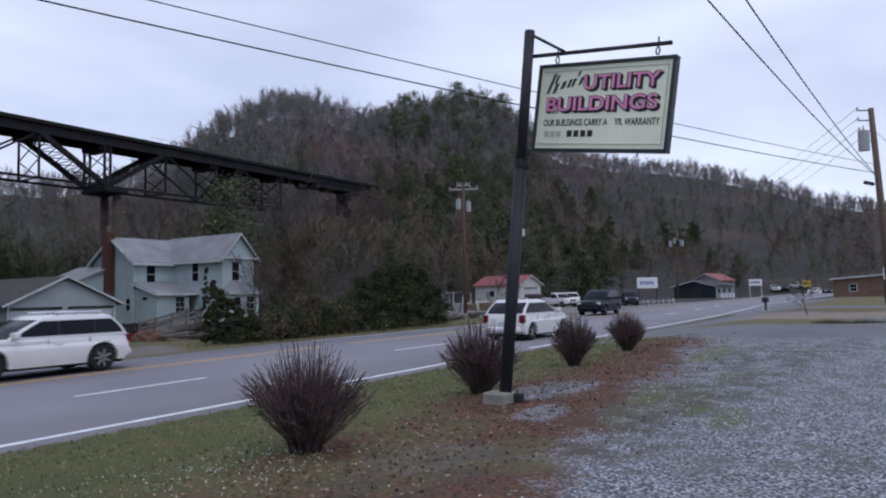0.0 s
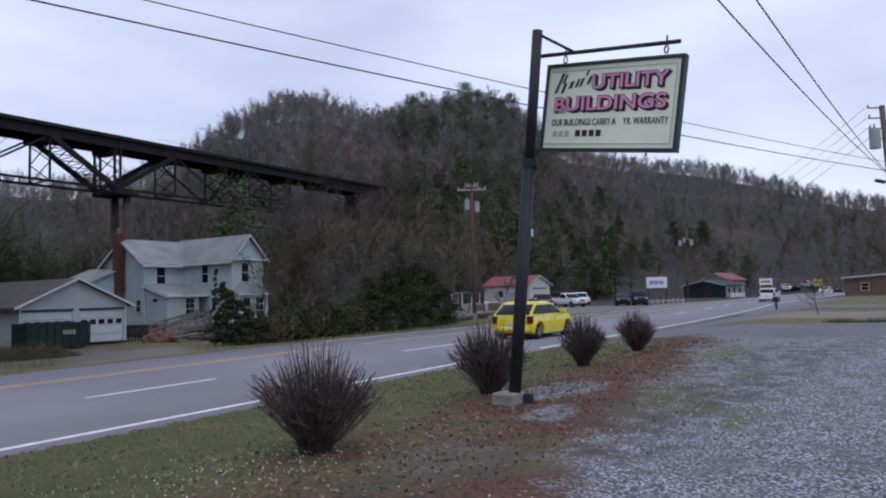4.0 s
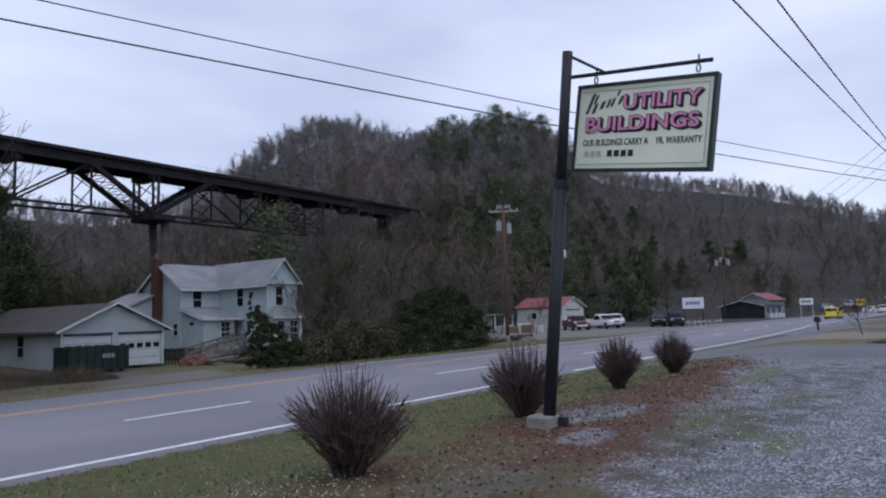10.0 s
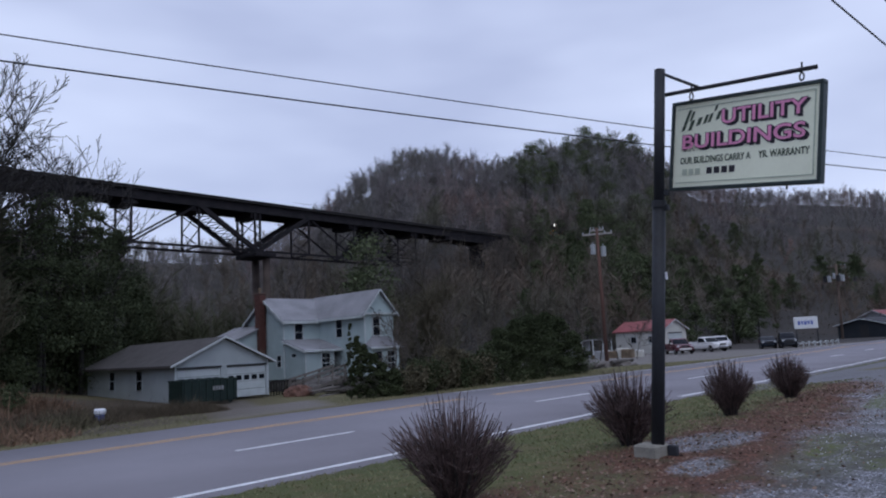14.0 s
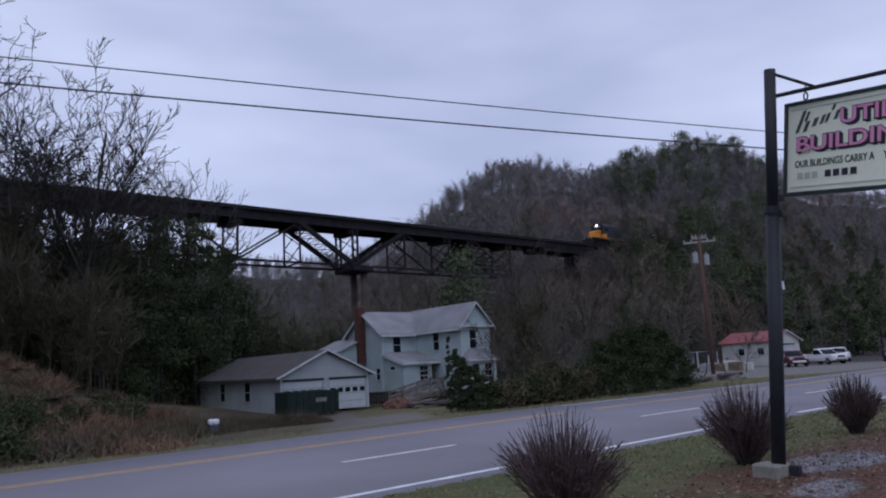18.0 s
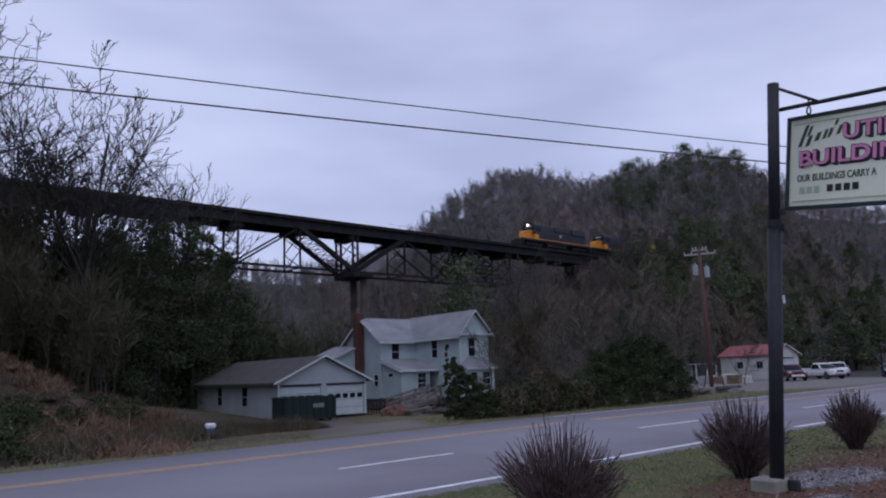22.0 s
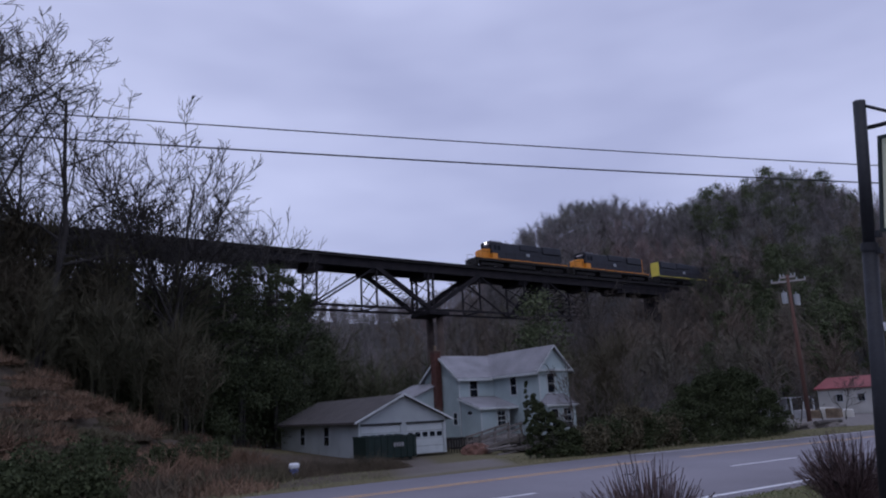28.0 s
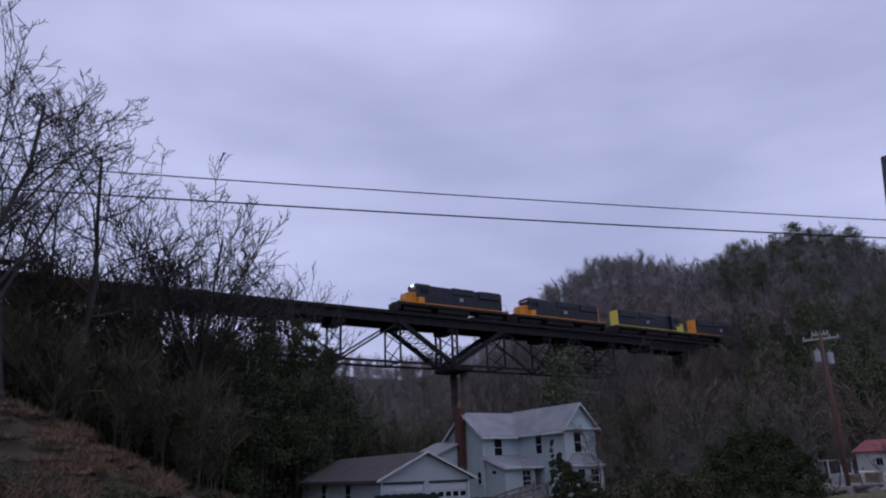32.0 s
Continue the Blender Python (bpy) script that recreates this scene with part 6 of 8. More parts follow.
def build_near_trees():
    # tall bare trees on the bank left of the garage
    for az, r, h, seed, sp, tr in ((91.6, 48, 34.5, 3, 0.46, 0.014), (87.8, 52, 30.5, 9, 0.48, 0.013), (79.4, 58, 27.5, 21, 0.34, 0.011), (77.8, 59, 25.5, 33, 0.40, 0.011), (84.2, 57, 24.0, 45, 0.4, 0.011), (96.0, 50, 29.0, 57, 0.4, 0.013), (81.5, 60, 22.0, 66, 0.35, 0.010), (89.8, 60, 25.0, 71, 0.35, 0.010), (73.6, 66, 22.0, 83, 0.45, 0.011), (94.5, 58, 24.0, 90, 0.4, 0.011), (86.2, 64, 23.5, 95, 0.36, 0.010)):
        segs = bare_tree(seed, h, sp, 5 if r < 60 else 4, (11, 6, 4, 3), tr * 0.72, 0.06, 0.24, 0.25, 0.15, hold=0.78)
        segs = [(a, b, max(c, 0.027), max(d, 0.021), l) for a, b, c, d, l in segs]
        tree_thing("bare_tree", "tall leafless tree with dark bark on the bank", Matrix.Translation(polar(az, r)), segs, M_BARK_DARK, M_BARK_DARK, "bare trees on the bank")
    rnd = random.Random(17)
    for k in range(15):
        az, r = 70.5 + k * 1.75 + rnd.uniform(-0.5, 0.5), rnd.uniform(62, 76)
        p = polar(az, r)
        h = 1.9 + r * math.tan(radians(rnd.uniform(16.2, 19.5))) - p.z
        segs = bare_tree(500 + k, h, 0.33, 4, (11, 6, 4), 0.008, 0.05, 0.35, last=2, hold=0.74)
        segs = [(a, b, max(c, 0.028), max(d, 0.022), l) for a, b, c, d, l in segs]
        tree_thing("bare_tree", "slim dark leafless tree rising above the bridge deck", Matrix.Translation(p), segs, M_BARK_DARK, M_BARK_DARK, "bare trees on the bank")
    for az, r, h, seed in ((55.6, 150, 25.5, 14), (56.2, 152, 24.5, 15), (63.5, 76, 9, 16), (61.5, 80, 10, 17), (66.5, 80, 11, 18), (47.8, 50, 7.0, 19), (46.7, 47, 6.5, 26), (45.6, 54, 8.0, 20), (44.6, 50, 7.0, 27), (48.6, 58, 8.0, 28), (43.0, 62, 7.0, 22), (32.6, 70, 6.5, 23), (34.0, 66, 6, 24), (31.2, 72, 5.5, 25), (29.8, 72, 5.0, 29)):
        segs = bare_tree(seed, h, 0.4, 4, (9, 6, 4, 3), 0.012, 0.06, 0.2)
        segs = [(a, b, max(c, 0.014), max(d, 0.011), l) for a, b, c, d, l in segs]
        tree_thing("bare_tree", "slender leafless grey tree in the valley", Matrix.Translation(polar(az, r)), segs, M_BARK, M_TWIG, "bare trees in the valley")
    p = Vector((37.6, 4.5, float(land(37.6, 4.5))))
    segs = [(a, b, max(c, 0.008), max(d, 0.006), l) for a, b, c, d, l in bare_tree(41, 2.6, 0.5, 4, (9, 5, 4), 0.014, 0.08, 0.3)]
    tree_thing("sapling", "small bare sapling on the grass beyond the lot", Matrix.Translation(p), segs, M_BARK, M_TWIG)
    for az, r, h, seed in ((29.6, 240, 19, 51), (30.6, 238, 16, 52), (28.7, 236, 17, 53), (26.2, 262, 15, 54), (33.4, 246, 15, 55), (51.6, 250, 10, 56), (50.4, 248, 11, 57), (49.0, 245, 10.5, 58), (47.9, 247, 9.5, 59), (46.6, 246, 10.5, 71), (45.3, 247, 9.5, 72), (44.1, 246, 10.5, 73), (42.8, 248, 11, 74), (41.6, 247, 10, 75), (40.3, 246, 12, 76), (39.2, 248, 11, 77), (38.1, 247, 10, 78), (52.8, 256, 11, 79)):
        segs = [(a, b, max(c, 0.045), max(d, 0.035), l) for a, b, c, d, l in bare_tree(seed, h, 0.42, 4, (10, 6, 4), 0.011, 0.05, 0.25, gnarl=0.15)]
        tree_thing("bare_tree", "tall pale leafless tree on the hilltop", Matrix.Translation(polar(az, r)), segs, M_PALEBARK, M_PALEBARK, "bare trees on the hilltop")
    for u, v, h, seed in ((114.5, -5.0, 27.5, 61), (117.0, -4.0, 29.5, 62), (119.5, -6.0, 30.0, 63), (122.0, -4.5, 31.0, 64), (125.0, -5.5, 31.0, 65), (104.5, -4.5, 24.3, 66), (107.0, -5.5, 24.8, 67)):
        q = BR_M @ Vector((u, v, 0))
        z = float(land(q.x, q.y))
        segs = [(a, b, max(c, 0.03), max(d, 0.024), l) for a, b, c, d, l in bare_tree(seed, h - z, 0.4, 4, (12, 7, 5), 0.011, 0.05, 0.15, gnarl=0.15)]
        tree_thing("bare_tree", "leafless tree on the slope before the bridge", Matrix.Translation((q.x, q.y, z)), segs, M_BARK, M_TWIG, "bare trees before the bridge")
    rnd = random.Random(31)
    for k in range(26):
        q = BR_M @ Vector((68 + k * 1.8, -5.5 - rnd.random() * 9, 0))
        z = float(land(q.x, q.y))
        segs = bare_tree(300 + k, (21.5 - z) * rnd.uniform(0.8, 1.08), 0.36, 4, (10, 6, 4), 0.011, 0.06, 0.2, last=2)
        segs = [(a, b, max(c, 0.02), max(d, 0.016), l) for a, b, c, d, l in segs]
        tree_thing("bare_tree", "leafless tree on the slope before the bridge", Matrix.Translation((q.x, q.y, z)), segs, M_BARK, M_TWIG, "bare trees before the bridge")
    for az, r, h, w, seed in ((69.2, 72, 15.5, 4.4, 1), (71.3, 68, 17.0, 5.2, 2), (73.9, 65, 16.0, 5.2, 3), (76.6, 63, 13.5, 4.6, 4), (67.4, 77, 10.5, 3.2, 6), (80.5, 62, 11.0, 3.8, 5)):
        V, F = crown_arrays(100 + seed, w, h, 22000, 0.098, 80)
        t = thing("hemlock_tree", "dense dark evergreen tree beside the garage", "tree", Matrix.Translation(polar(az, r)), "evergreens by the garage")
        arrays("crown", V, F, M_NEEDLE).parent = t
        part("trunk", T((0, 0, -0.5), (0, 0, h * 0.93), 0.22, 0.04, 8), M_BARK_DARK, t)
    # the dark thicket of young trees between bank and bridge
    kinds = [spray_tree(140 + k, 9.0, 190, 1.15) for k in range(4)]
    rng = np.random.RandomState(4)
    spots = []
    for k in range(520):
        az, r = rng.uniform(57.5, 101), rng.uniform(55, 82)
        x, y = r * math.cos(radians(az)), r * math.sin(radians(az))
        if (x > 13 and y < 67) or (x > 20 and rng.rand() < 0.4):
            continue
        spots.append((x, y, float(land(x, y)), rng.uniform(0.8, 1.85) * (0.55 if az < 67 else 1.0), k))
    for k in range(130):      # the front rank, on the top of the bank
        az, r = rng.uniform(76, 99), rng.uniform(49, 57)
        x, y = r * math.cos(radians(az)), r * math.sin(radians(az))
        if x > 12.5:
            continue
        spots.append((x, y, float(land(x, y)), rng.uniform(0.45, 1.05), k))
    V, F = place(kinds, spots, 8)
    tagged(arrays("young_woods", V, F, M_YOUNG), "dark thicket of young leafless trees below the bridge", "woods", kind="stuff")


def build_shrubs():
    rnd = random.Random(12)
    # evergreen hedge growth across the road, then low shrubs and bare brush towards the house
    for az, d, rx, h, green in ((34.6, 22.3, 0.95, 2.2, 1), (35.6, 22.4, 1.2, 2.85, 1), (36.7, 22.3, 1.2, 3.15, 1), (37.9, 22.2, 1.2, 3.0, 1), (39.1, 22.1, 1.15, 2.8, 1), (40.3, 22.0, 1.05, 2.4, 1), (36.3, 24.3, 1.4, 3.2, 1), (38.6, 24.3, 1.4, 2.95, 1),
                                (41.5, 22.0, 0.95, 1.8, 1), (42.6, 21.9, 0.95, 1.45, 0), (43.5, 21.9, 0.8, 1.3, 1), (44.5, 21.7, 0.6, 1.9, 2), (45.5, 21.6, 0.8, 1.25, 0), (46.4, 21.4, 0.8, 1.3, 1), (47.4, 21.3, 0.8, 1.05, 0),
                                (52.1, 22.0, 0.22, 2.8, 3), (51.6, 21.9, 0.34, 2.35, 3), (51.0, 21.8, 0.45, 1.95, 3), (50.3, 21.6, 0.5, 1.6, 3), (49.6, 21.5, 0.5, 1.28, 3), (48.8, 21.4, 0.5, 1.0, 3)):
        p = polar(az, d / math.sin(radians(az)))
        seed, n = rnd.randrange(999), int(2600 + 2100 * rx * min(h, 2.5))
        V, F = crown_arrays(seed, rx * 1.1, h * 1.04, n, 0.045, 60) if green % 2 and h > 2.1 or green == 3 else shrub_arrays(seed, rx, rx * 0.9, h * 1.02, n, 0.05, 34)
        t = thing("evergreen_shrub", "low olive-brown shrub along the far verge" if green == 0 else "small olive-green conifer shrub on the far verge" if green == 2 else "dense dark evergreen shrub along the far verge", "shrub", Matrix.Translation(p), "shrubs along the far verge")
        arrays("foliage", V, F, (M_OLIVE, M_LEAF, M_OLIVE, M_LEAF)[green]).parent = t
        segs = bare_tree(rnd.randrange(999), h * 1.04, 0.5, 3, (10, 6), 0.010, 0.1, 0.1)
        V, F = seg_arrays(segs, 3, 1.2)
        arrays("branchwork", V, F, M_BARK).parent = t
    # dead brush on the bank and along the verge by the garage
    for k in range(330):
        az, r = rnd.uniform(66.0, 99), rnd.uniform(21.6, 56)
        p = polar(az, r)
        if p.y < 21.6 or (p.x > 12.0 and p.y > 26) or (p.x > 14 and p.y > 38) or p.x - 0.43 * (p.y - 20) > 8.6 or (p.y < 25 and 68 < az < 72):
            continue
        V, F = brush_arrays(rnd.randrange(999), 1.6, 1.5, rnd.uniform(0.3, 1.0) * (1.7 if k % 4 == 0 else 1.0), 900, 0.028)
        t = thing("bramble", "low tangle of dead grey-brown brush on the bank", "shrub", Matrix.Translation(p), "brush on the bank")
        arrays("tangle", V, F, (M_DRYLEAF, M_BRUSHDARK, M_DRYLEAF, M_OLIVE)[k % 4]).parent = t
    for az, r, w, h in ((83.2, 33, 0.8, 1.5), (86.8, 25, 1.2, 1.3), (89.5, 24.6, 1.2, 1.1), (88.0, 22.8, 1.1, 0.9), (84.6, 22.6, 0.9, 0.7), (91.5, 22.8, 1.2, 0.9), (79.9, 36, 1.0, 0.9), (76.5, 40, 1.2, 1.0), (81.0, 31.5, 0.9, 0.7), (78.6, 31.5, 0.9, 0.5), (91.5, 34, 1.2, 1.4)):
        p = polar(az, r)
        V, F = shrub_arrays(rnd.randrange(999), w * 1.25, w * 1.2, h * 1.2, 3600, 0.06, 18)
        t = thing("roadside_shrub", "low dark green shrub at the foot of the bank", "shrub", Matrix.Translation(p), "shrubs on the bank")
        arrays("foliage", V, F, M_LEAF).parent = t
    for az, r, w, h in ((62.9, 27.2, 0.7, 0.35), (64.2, 27.3, 1.0, 0.55), (65.6, 27.3, 1.0, 0.55), (67.0, 27.5, 1.1, 0.55), (68.6, 27.6, 1.0, 0.7), (70.3, 27.7, 1.2, 0.8), (72.0, 27.6, 1.2, 0.85), (74.0, 27.4, 1.2, 0.8), (76.2, 27.4, 1.2, 0.75), (78.5, 27.4, 1.2, 0.7), (69.5, 30.5, 1.3, 0.9), (72.5, 31, 1.5, 1.0)):
        p = polar(az, r)
        V, F = brush_arrays(rnd.randrange(999), w * 1.1, w * 0.9, h * 1.3, 4800, 0.010)
        t = thing("bramble", "low mound of dead brown brush beside the drive", "shrub", Matrix.Translation(p), "brush on the bank")
        arrays("tangle", V, F, M_BRUSHDARK).parent = t
    for k in range(22):
        az, r = 68.2 + k * 0.52, 25.2 + rnd.random() * 4.2
        V, F = brush_arrays(rnd.randrange(999), 1.1, 0.9, rnd.uniform(0.35, 0.6), 2600, 0.012)
        if r < 27.2 and 69.3 < az < 71.2:
            continue
        t = thing("bramble", "low mound of dead brown brush beside the drive", "shrub", Matrix.Translation(polar(az, r)), "brush on the bank")
        arrays("tangle", V, F, M_DRYLEAF if k % 2 else M_BRUSHDARK).parent = t
    for k in range(7):
        V, F = brush_arrays(rnd.randrange(999), 0.45, 0.75, 0.3, 900, 0.007)
        x, y = 30.0 + rnd.uniform(-0.2, 0.2), 2.9 - k * 1.2
        t = thing("weed_clump", "low dark green weeds along the edge of the lot", "weeds", Matrix.Translation((x, y, float(land(x, y)))), "weeds along the lot")
        arrays("tangle", V, F, M_LEAF).parent = t
    # the four clipped leafless bushes on the near verge: bare legs, a dense waist and upright shoots
    for x, y, w, h, seed in ((5.22, 5.18, 0.63, 1.18, 1), (9.36, 5.62, 0.60, 1.20, 2), (13.35, 5.85, 0.47, 1.10, 3), (16.6, 5.9, 0.46, 1.06, 4)):
        rng = np.random.RandomState(seed)
        P, Q, A, C, LP, LQ, LA, LC = [], [], [], [], [], [], [], []
        for k in range(26):         # old wood at the foot
            a = k * 2.4 + rng.normal(0, 0.3)
            u = math.sqrt((k + 0.5) / 26)
            b0 = np.array([np.cos(a) * 0.13 * u * w / 0.6, np.sin(a) * 0.13 * u * w / 0.6, -0.05])
            mid = np.array([np.cos(a) * w * 0.38 * u, np.sin(a) * w * 0.38 * u, h * rng.uniform(0.2, 0.3)]) + rng.normal(0, 0.02, 3)
            top = np.array([np.cos(a) * w * 0.66 * u, np.sin(a) * w * 0.66 * u, h * rng.uniform(0.42, 0.55) * (1 - 0.25 * u)]) + rng.normal(0, 0.03, 3)
            r0 = rng.uniform(0.011, 0.019)
            LP += [b0, mid]; LQ += [mid, top]; LA += [r0, r0 * 0.75]; LC += [r0 * 0.75, r0 * 0.45]
        for k in range(340):        # long shoots, steep in the middle and splayed at the rim
            a, u = rng.uniform(0, 2 * np.pi), math.sqrt(rng.rand())
            f = rng.rand() ** 1.5 * 0.45
            o = np.array([np.cos(a) * w * u * (0.15 + 0.95 * f), np.sin(a) * w * u * (0.15 + 0.95 * f), h * f])
            reach = w * (1.08 * u + rng.normal(0, 0.08))
            z1 = h * (0.95 - 0.42 * u ** 2.0) * rng.uniform(0.72, 1.06)
            a2 = a + rng.normal(0, 0.18)
            e = np.array([np.cos(a2) * reach, np.sin(a2) * reach, z1])
            m = o * 0.5 + e * 0.5 + np.array([np.cos(a2), np.sin(a2), 0]) * 0.025 * u + rng.normal(0, 0.018, 3)
            r0 = rng.uniform(0.0045, 0.0085)
            P += [o, m]; Q += [m, e]; A += [r0, r0 * 0.85]; C += [r0 * 0.85, r0 * 0.5]
            for j in range(7):      # side twigs crowd the lower two thirds
                v = rng.uniform(0.05, 0.72)
                s0 = o + (m - o) * v * 2 if v < 0.5 else m + (e - m) * (v - 0.5) * 2
                d = np.array([np.cos(a2 + rng.normal(0, 1.2)) * 0.9, np.sin(a2 + rng.normal(0, 1.2)) * 0.9, rng.uniform(-0.1, 1.1)])
                P.append(s0); Q.append(s0 + d * rng.uniform(0.05, 0.16)); A.append(0.0036); C.append(0.0022)
        t = thing("bare_bush", "clipped leafless bush of upright reddish stems on the verge", "bush", Matrix.Translation((x, y, float(land(x, y)))), "bushes along the verge")
        V, F = rods(P, Q, A, C, 3)
        o = arrays("stem_mass", V, F, M_STEM)
        o.parent, o["kind"] = t, "stuff"
        for i in range(0, len(LP), 2):
            V, F = rods(LP[i:i + 2], LQ[i:i + 2], LA[i:i + 2], LC[i:i + 2], 6)
            arrays("leg", V, F, M_BARK_DARK, True).parent = t


def build_cover():
    rng = np.random.RandomState(77)
    # grass blades on the near verge and tufts by the post
    n = 14000
    x, y = rng.uniform(-1, 24, n), 9.6 - rng.uniform(0, 1, n) ** 1.1 * 5.2
    keep = rng.rand(n) < np.clip((y - 4.4 - 0.09 * (x - 7)) / 1.3, 0.08, 1)
    x, y = x[keep], y[keep]
    n = len(x)
    z = land(x, y)
    h = rng.uniform(0.015, 0.045, n)
    a = rng.uniform(0, np.pi, n)
    w = 0.006 + 0.0007 * np.hypot(x, y)
    dx, dy = np.cos(a) * w, np.sin(a) * w
    bx, by = rng.normal(0, 0.03, n), rng.normal(0, 0.03, n)
    V = np.stack([np.stack([x - dx, y - dy, z - 0.005], -1), np.stack([x + dx, y + dy, z - 0.005], -1), np.stack([x + bx, y + by, z + h], -1)], 1).reshape(-1, 3)
    tagged(arrays("verge_grass", V, np.arange(3 * n).reshape(-1, 3), M_GRASS), "short dull winter grass of the near verge", "grass", kind="stuff")
    # fallen leaves in the belt behind the verge
    n = 5200
    x = rng.uniform(3.5, 21, n)
    y = rng.normal(4.5, 0.75, n) + 0.12 * (x - 9)
    C = np.stack([x, y, land(x, y) + 0.015], -1)
    V, F = leaf_cards(C, 0.022, rng, 0.85)
    tagged(arrays("leaf_litter", V, F, M_LITTER), "scattered reddish-brown fallen leaves", "leaves", kind="stuff")
    # pale seed heads low on the verge nearest the eye
    n = 620
    x, y = rng.normal(4.3, 0.9, n), rng.normal(5.2, 0.55, n)
    C = np.stack([x, y, land(x, y) + rng.uniform(0.03, 0.07, n)], -1)
    V, F = leaf_cards(C, 0.011, rng)
    tagged(arrays("seed_heads", V, F, M_CLOVER), "small white seed heads in the grass", "flowers", kind="stuff")
    # loose gravel of the lot
    n = 22000
    x = rng.uniform(2.2, 22, n)
    y = rng.uniform(-6.5, 5.2, n)
    lim = 2.9 + 0.17 * np.maximum(x - 8.5, 0) - 0.38 * np.maximum(7 - x, 0) + 0.4 * np.sin(x * 1.3) * np.cos(x * 0.6) + rng.normal(0, 0.35, n)
    keep = (y < lim) & (rng.rand(n) < np.clip(8.0 / np.hypot(x, y), 0, 1))
    x, y = x[keep], y[keep]
    n = len(x)
    s = rng.uniform(0.006, 0.017, n)
    oct_ = np.array([(1, 0, 0), (0, 1, 0), (-1, 0, 0), (0, -1, 0), (0.1, 0.1, 0.75), (0, 0, -0.6)], float)
    V = oct_[None] * s[:, None, None] * rng.uniform(0.6, 1.4, (n, 6, 1))
    a = rng.uniform(0, 6.28, n)
    c, q = np.cos(a)[:, None], np.sin(a)[:, None]
    V = np.stack([V[..., 0] * c - V[..., 1] * q + x[:, None], V[..., 0] * q + V[..., 1] * c + y[:, None], V[..., 2] + land(x, y)[:, None] + 0.004], -1)
    f = np.array([(0, 1, 4), (1, 2, 4), (2, 3, 4), (3, 0, 4), (1, 0, 5), (2, 1, 5), (3, 2, 5), (0, 3, 5)])
    F = (np.arange(n) * 6)[:, None, None] + f[None]
    tagged(arrays("gravel", V.reshape(-1, 3), F.reshape(-1, 3), M_GRAVEL), "loose blue-grey limestone gravel of the lot", "gravel", kind="stuff")
    # tufts of dead grass along the far verge
    n = 9000
    x = rng.uniform(-4, 46, n)
    y = rng.uniform(19.9, 24.0, n)
    z = land(x, y)
    h = rng.uniform(0.03, 0.09, n)
    w = 0.014
    a = rng.uniform(0, np.pi, n)
    keep = np.abs(x - 0.43 * (y - 20) - 12.8) > 2.4
    V = np.stack([np.stack([x - np.cos(a) * w, y - np.sin(a) * w, z - 0.02], -1), np.stack([x + np.cos(a) * w, y + np.sin(a) * w, z - 0.02], -1), np.stack([x + rng.normal(0, 0.08, n), y + rng.normal(0, 0.08, n), z + h], -1)], 1)[keep].reshape(-1, 3)
    tagged(arrays("far_verge_grass", V, np.arange(len(V)).reshape(-1, 3), M_GRASS), "rough dead grass along the far verge", "grass", kind="stuff")


build_woods()
build_pines()
build_near_trees()
build_shrubs()
build_cover()


# ---- vehicles ----
from mathutils import geometry
def wheel(parent, x, y, r, w, spokes=5, rim=M_RIM):
    """A wheel whose outer side faces +-y, keyed later to turn about its own axle."""
    s = 1 if y > 0 else -1
    wh = new("wheel")
    wh.parent = parent
    wh.matrix_basis = Matrix.Translation((x, y, r))
    part("tyre", lathe([(r * 0.64, -w / 2), (r * 0.9, -w / 2), (r * 0.985, -w * 0.36), (r, -w * 0.15), (r, w * 0.15), (r * 0.985, w * 0.36), (r * 0.9, w / 2), (r * 0.64, w / 2)], 28), M_RUBBER, wh, "", True)
    d = bmesh.new()
    a, b = (w * 0.36, w * 0.40) if s > 0 else (-w * 0.40, -w * 0.36)
    tube(d, (0, a, 0), (0, b, 0), r * 0.16, n=14)
    for k in range(spokes):
        t = 2 * math.pi * k / spokes
        c, q = math.cos(t), math.sin(t)
        beam(d, (c * r * 0.1, (a + b) / 2, q * r * 0.1), (c * r * 0.62, (a + b) / 2 - s * 0.01, q * r * 0.62), r * 0.38, w * 0.09)
    part("spoke_disc", d, rim, wh)
    part("rim", lathe([(r * 0.66, s * w * 0.28), (r * 0.66, s * w * 0.47), (r * 0.58, s * w * 0.42), (r * 0.56, s * w * 0.28)] if s < 0 else [(r * 0.66, w * 0.28), (r * 0.66, w * 0.47), (r * 0.58, w * 0.42), (r * 0.56, w * 0.28)], 24), rim, wh, "", True)
    part("brake_disc", T((0, s * w * 0.12, 0), (0, s * w * 0.2, 0), r * 0.6, n=20), M_RIM_SHADE, wh)
    return wh


def soft_part(name, bm, material, parent, label="", angle=38):
    ob = part(name, bm, material, parent, label, True)
    ob.data.set_sharp_from_angle(angle=radians(angle))
    return ob


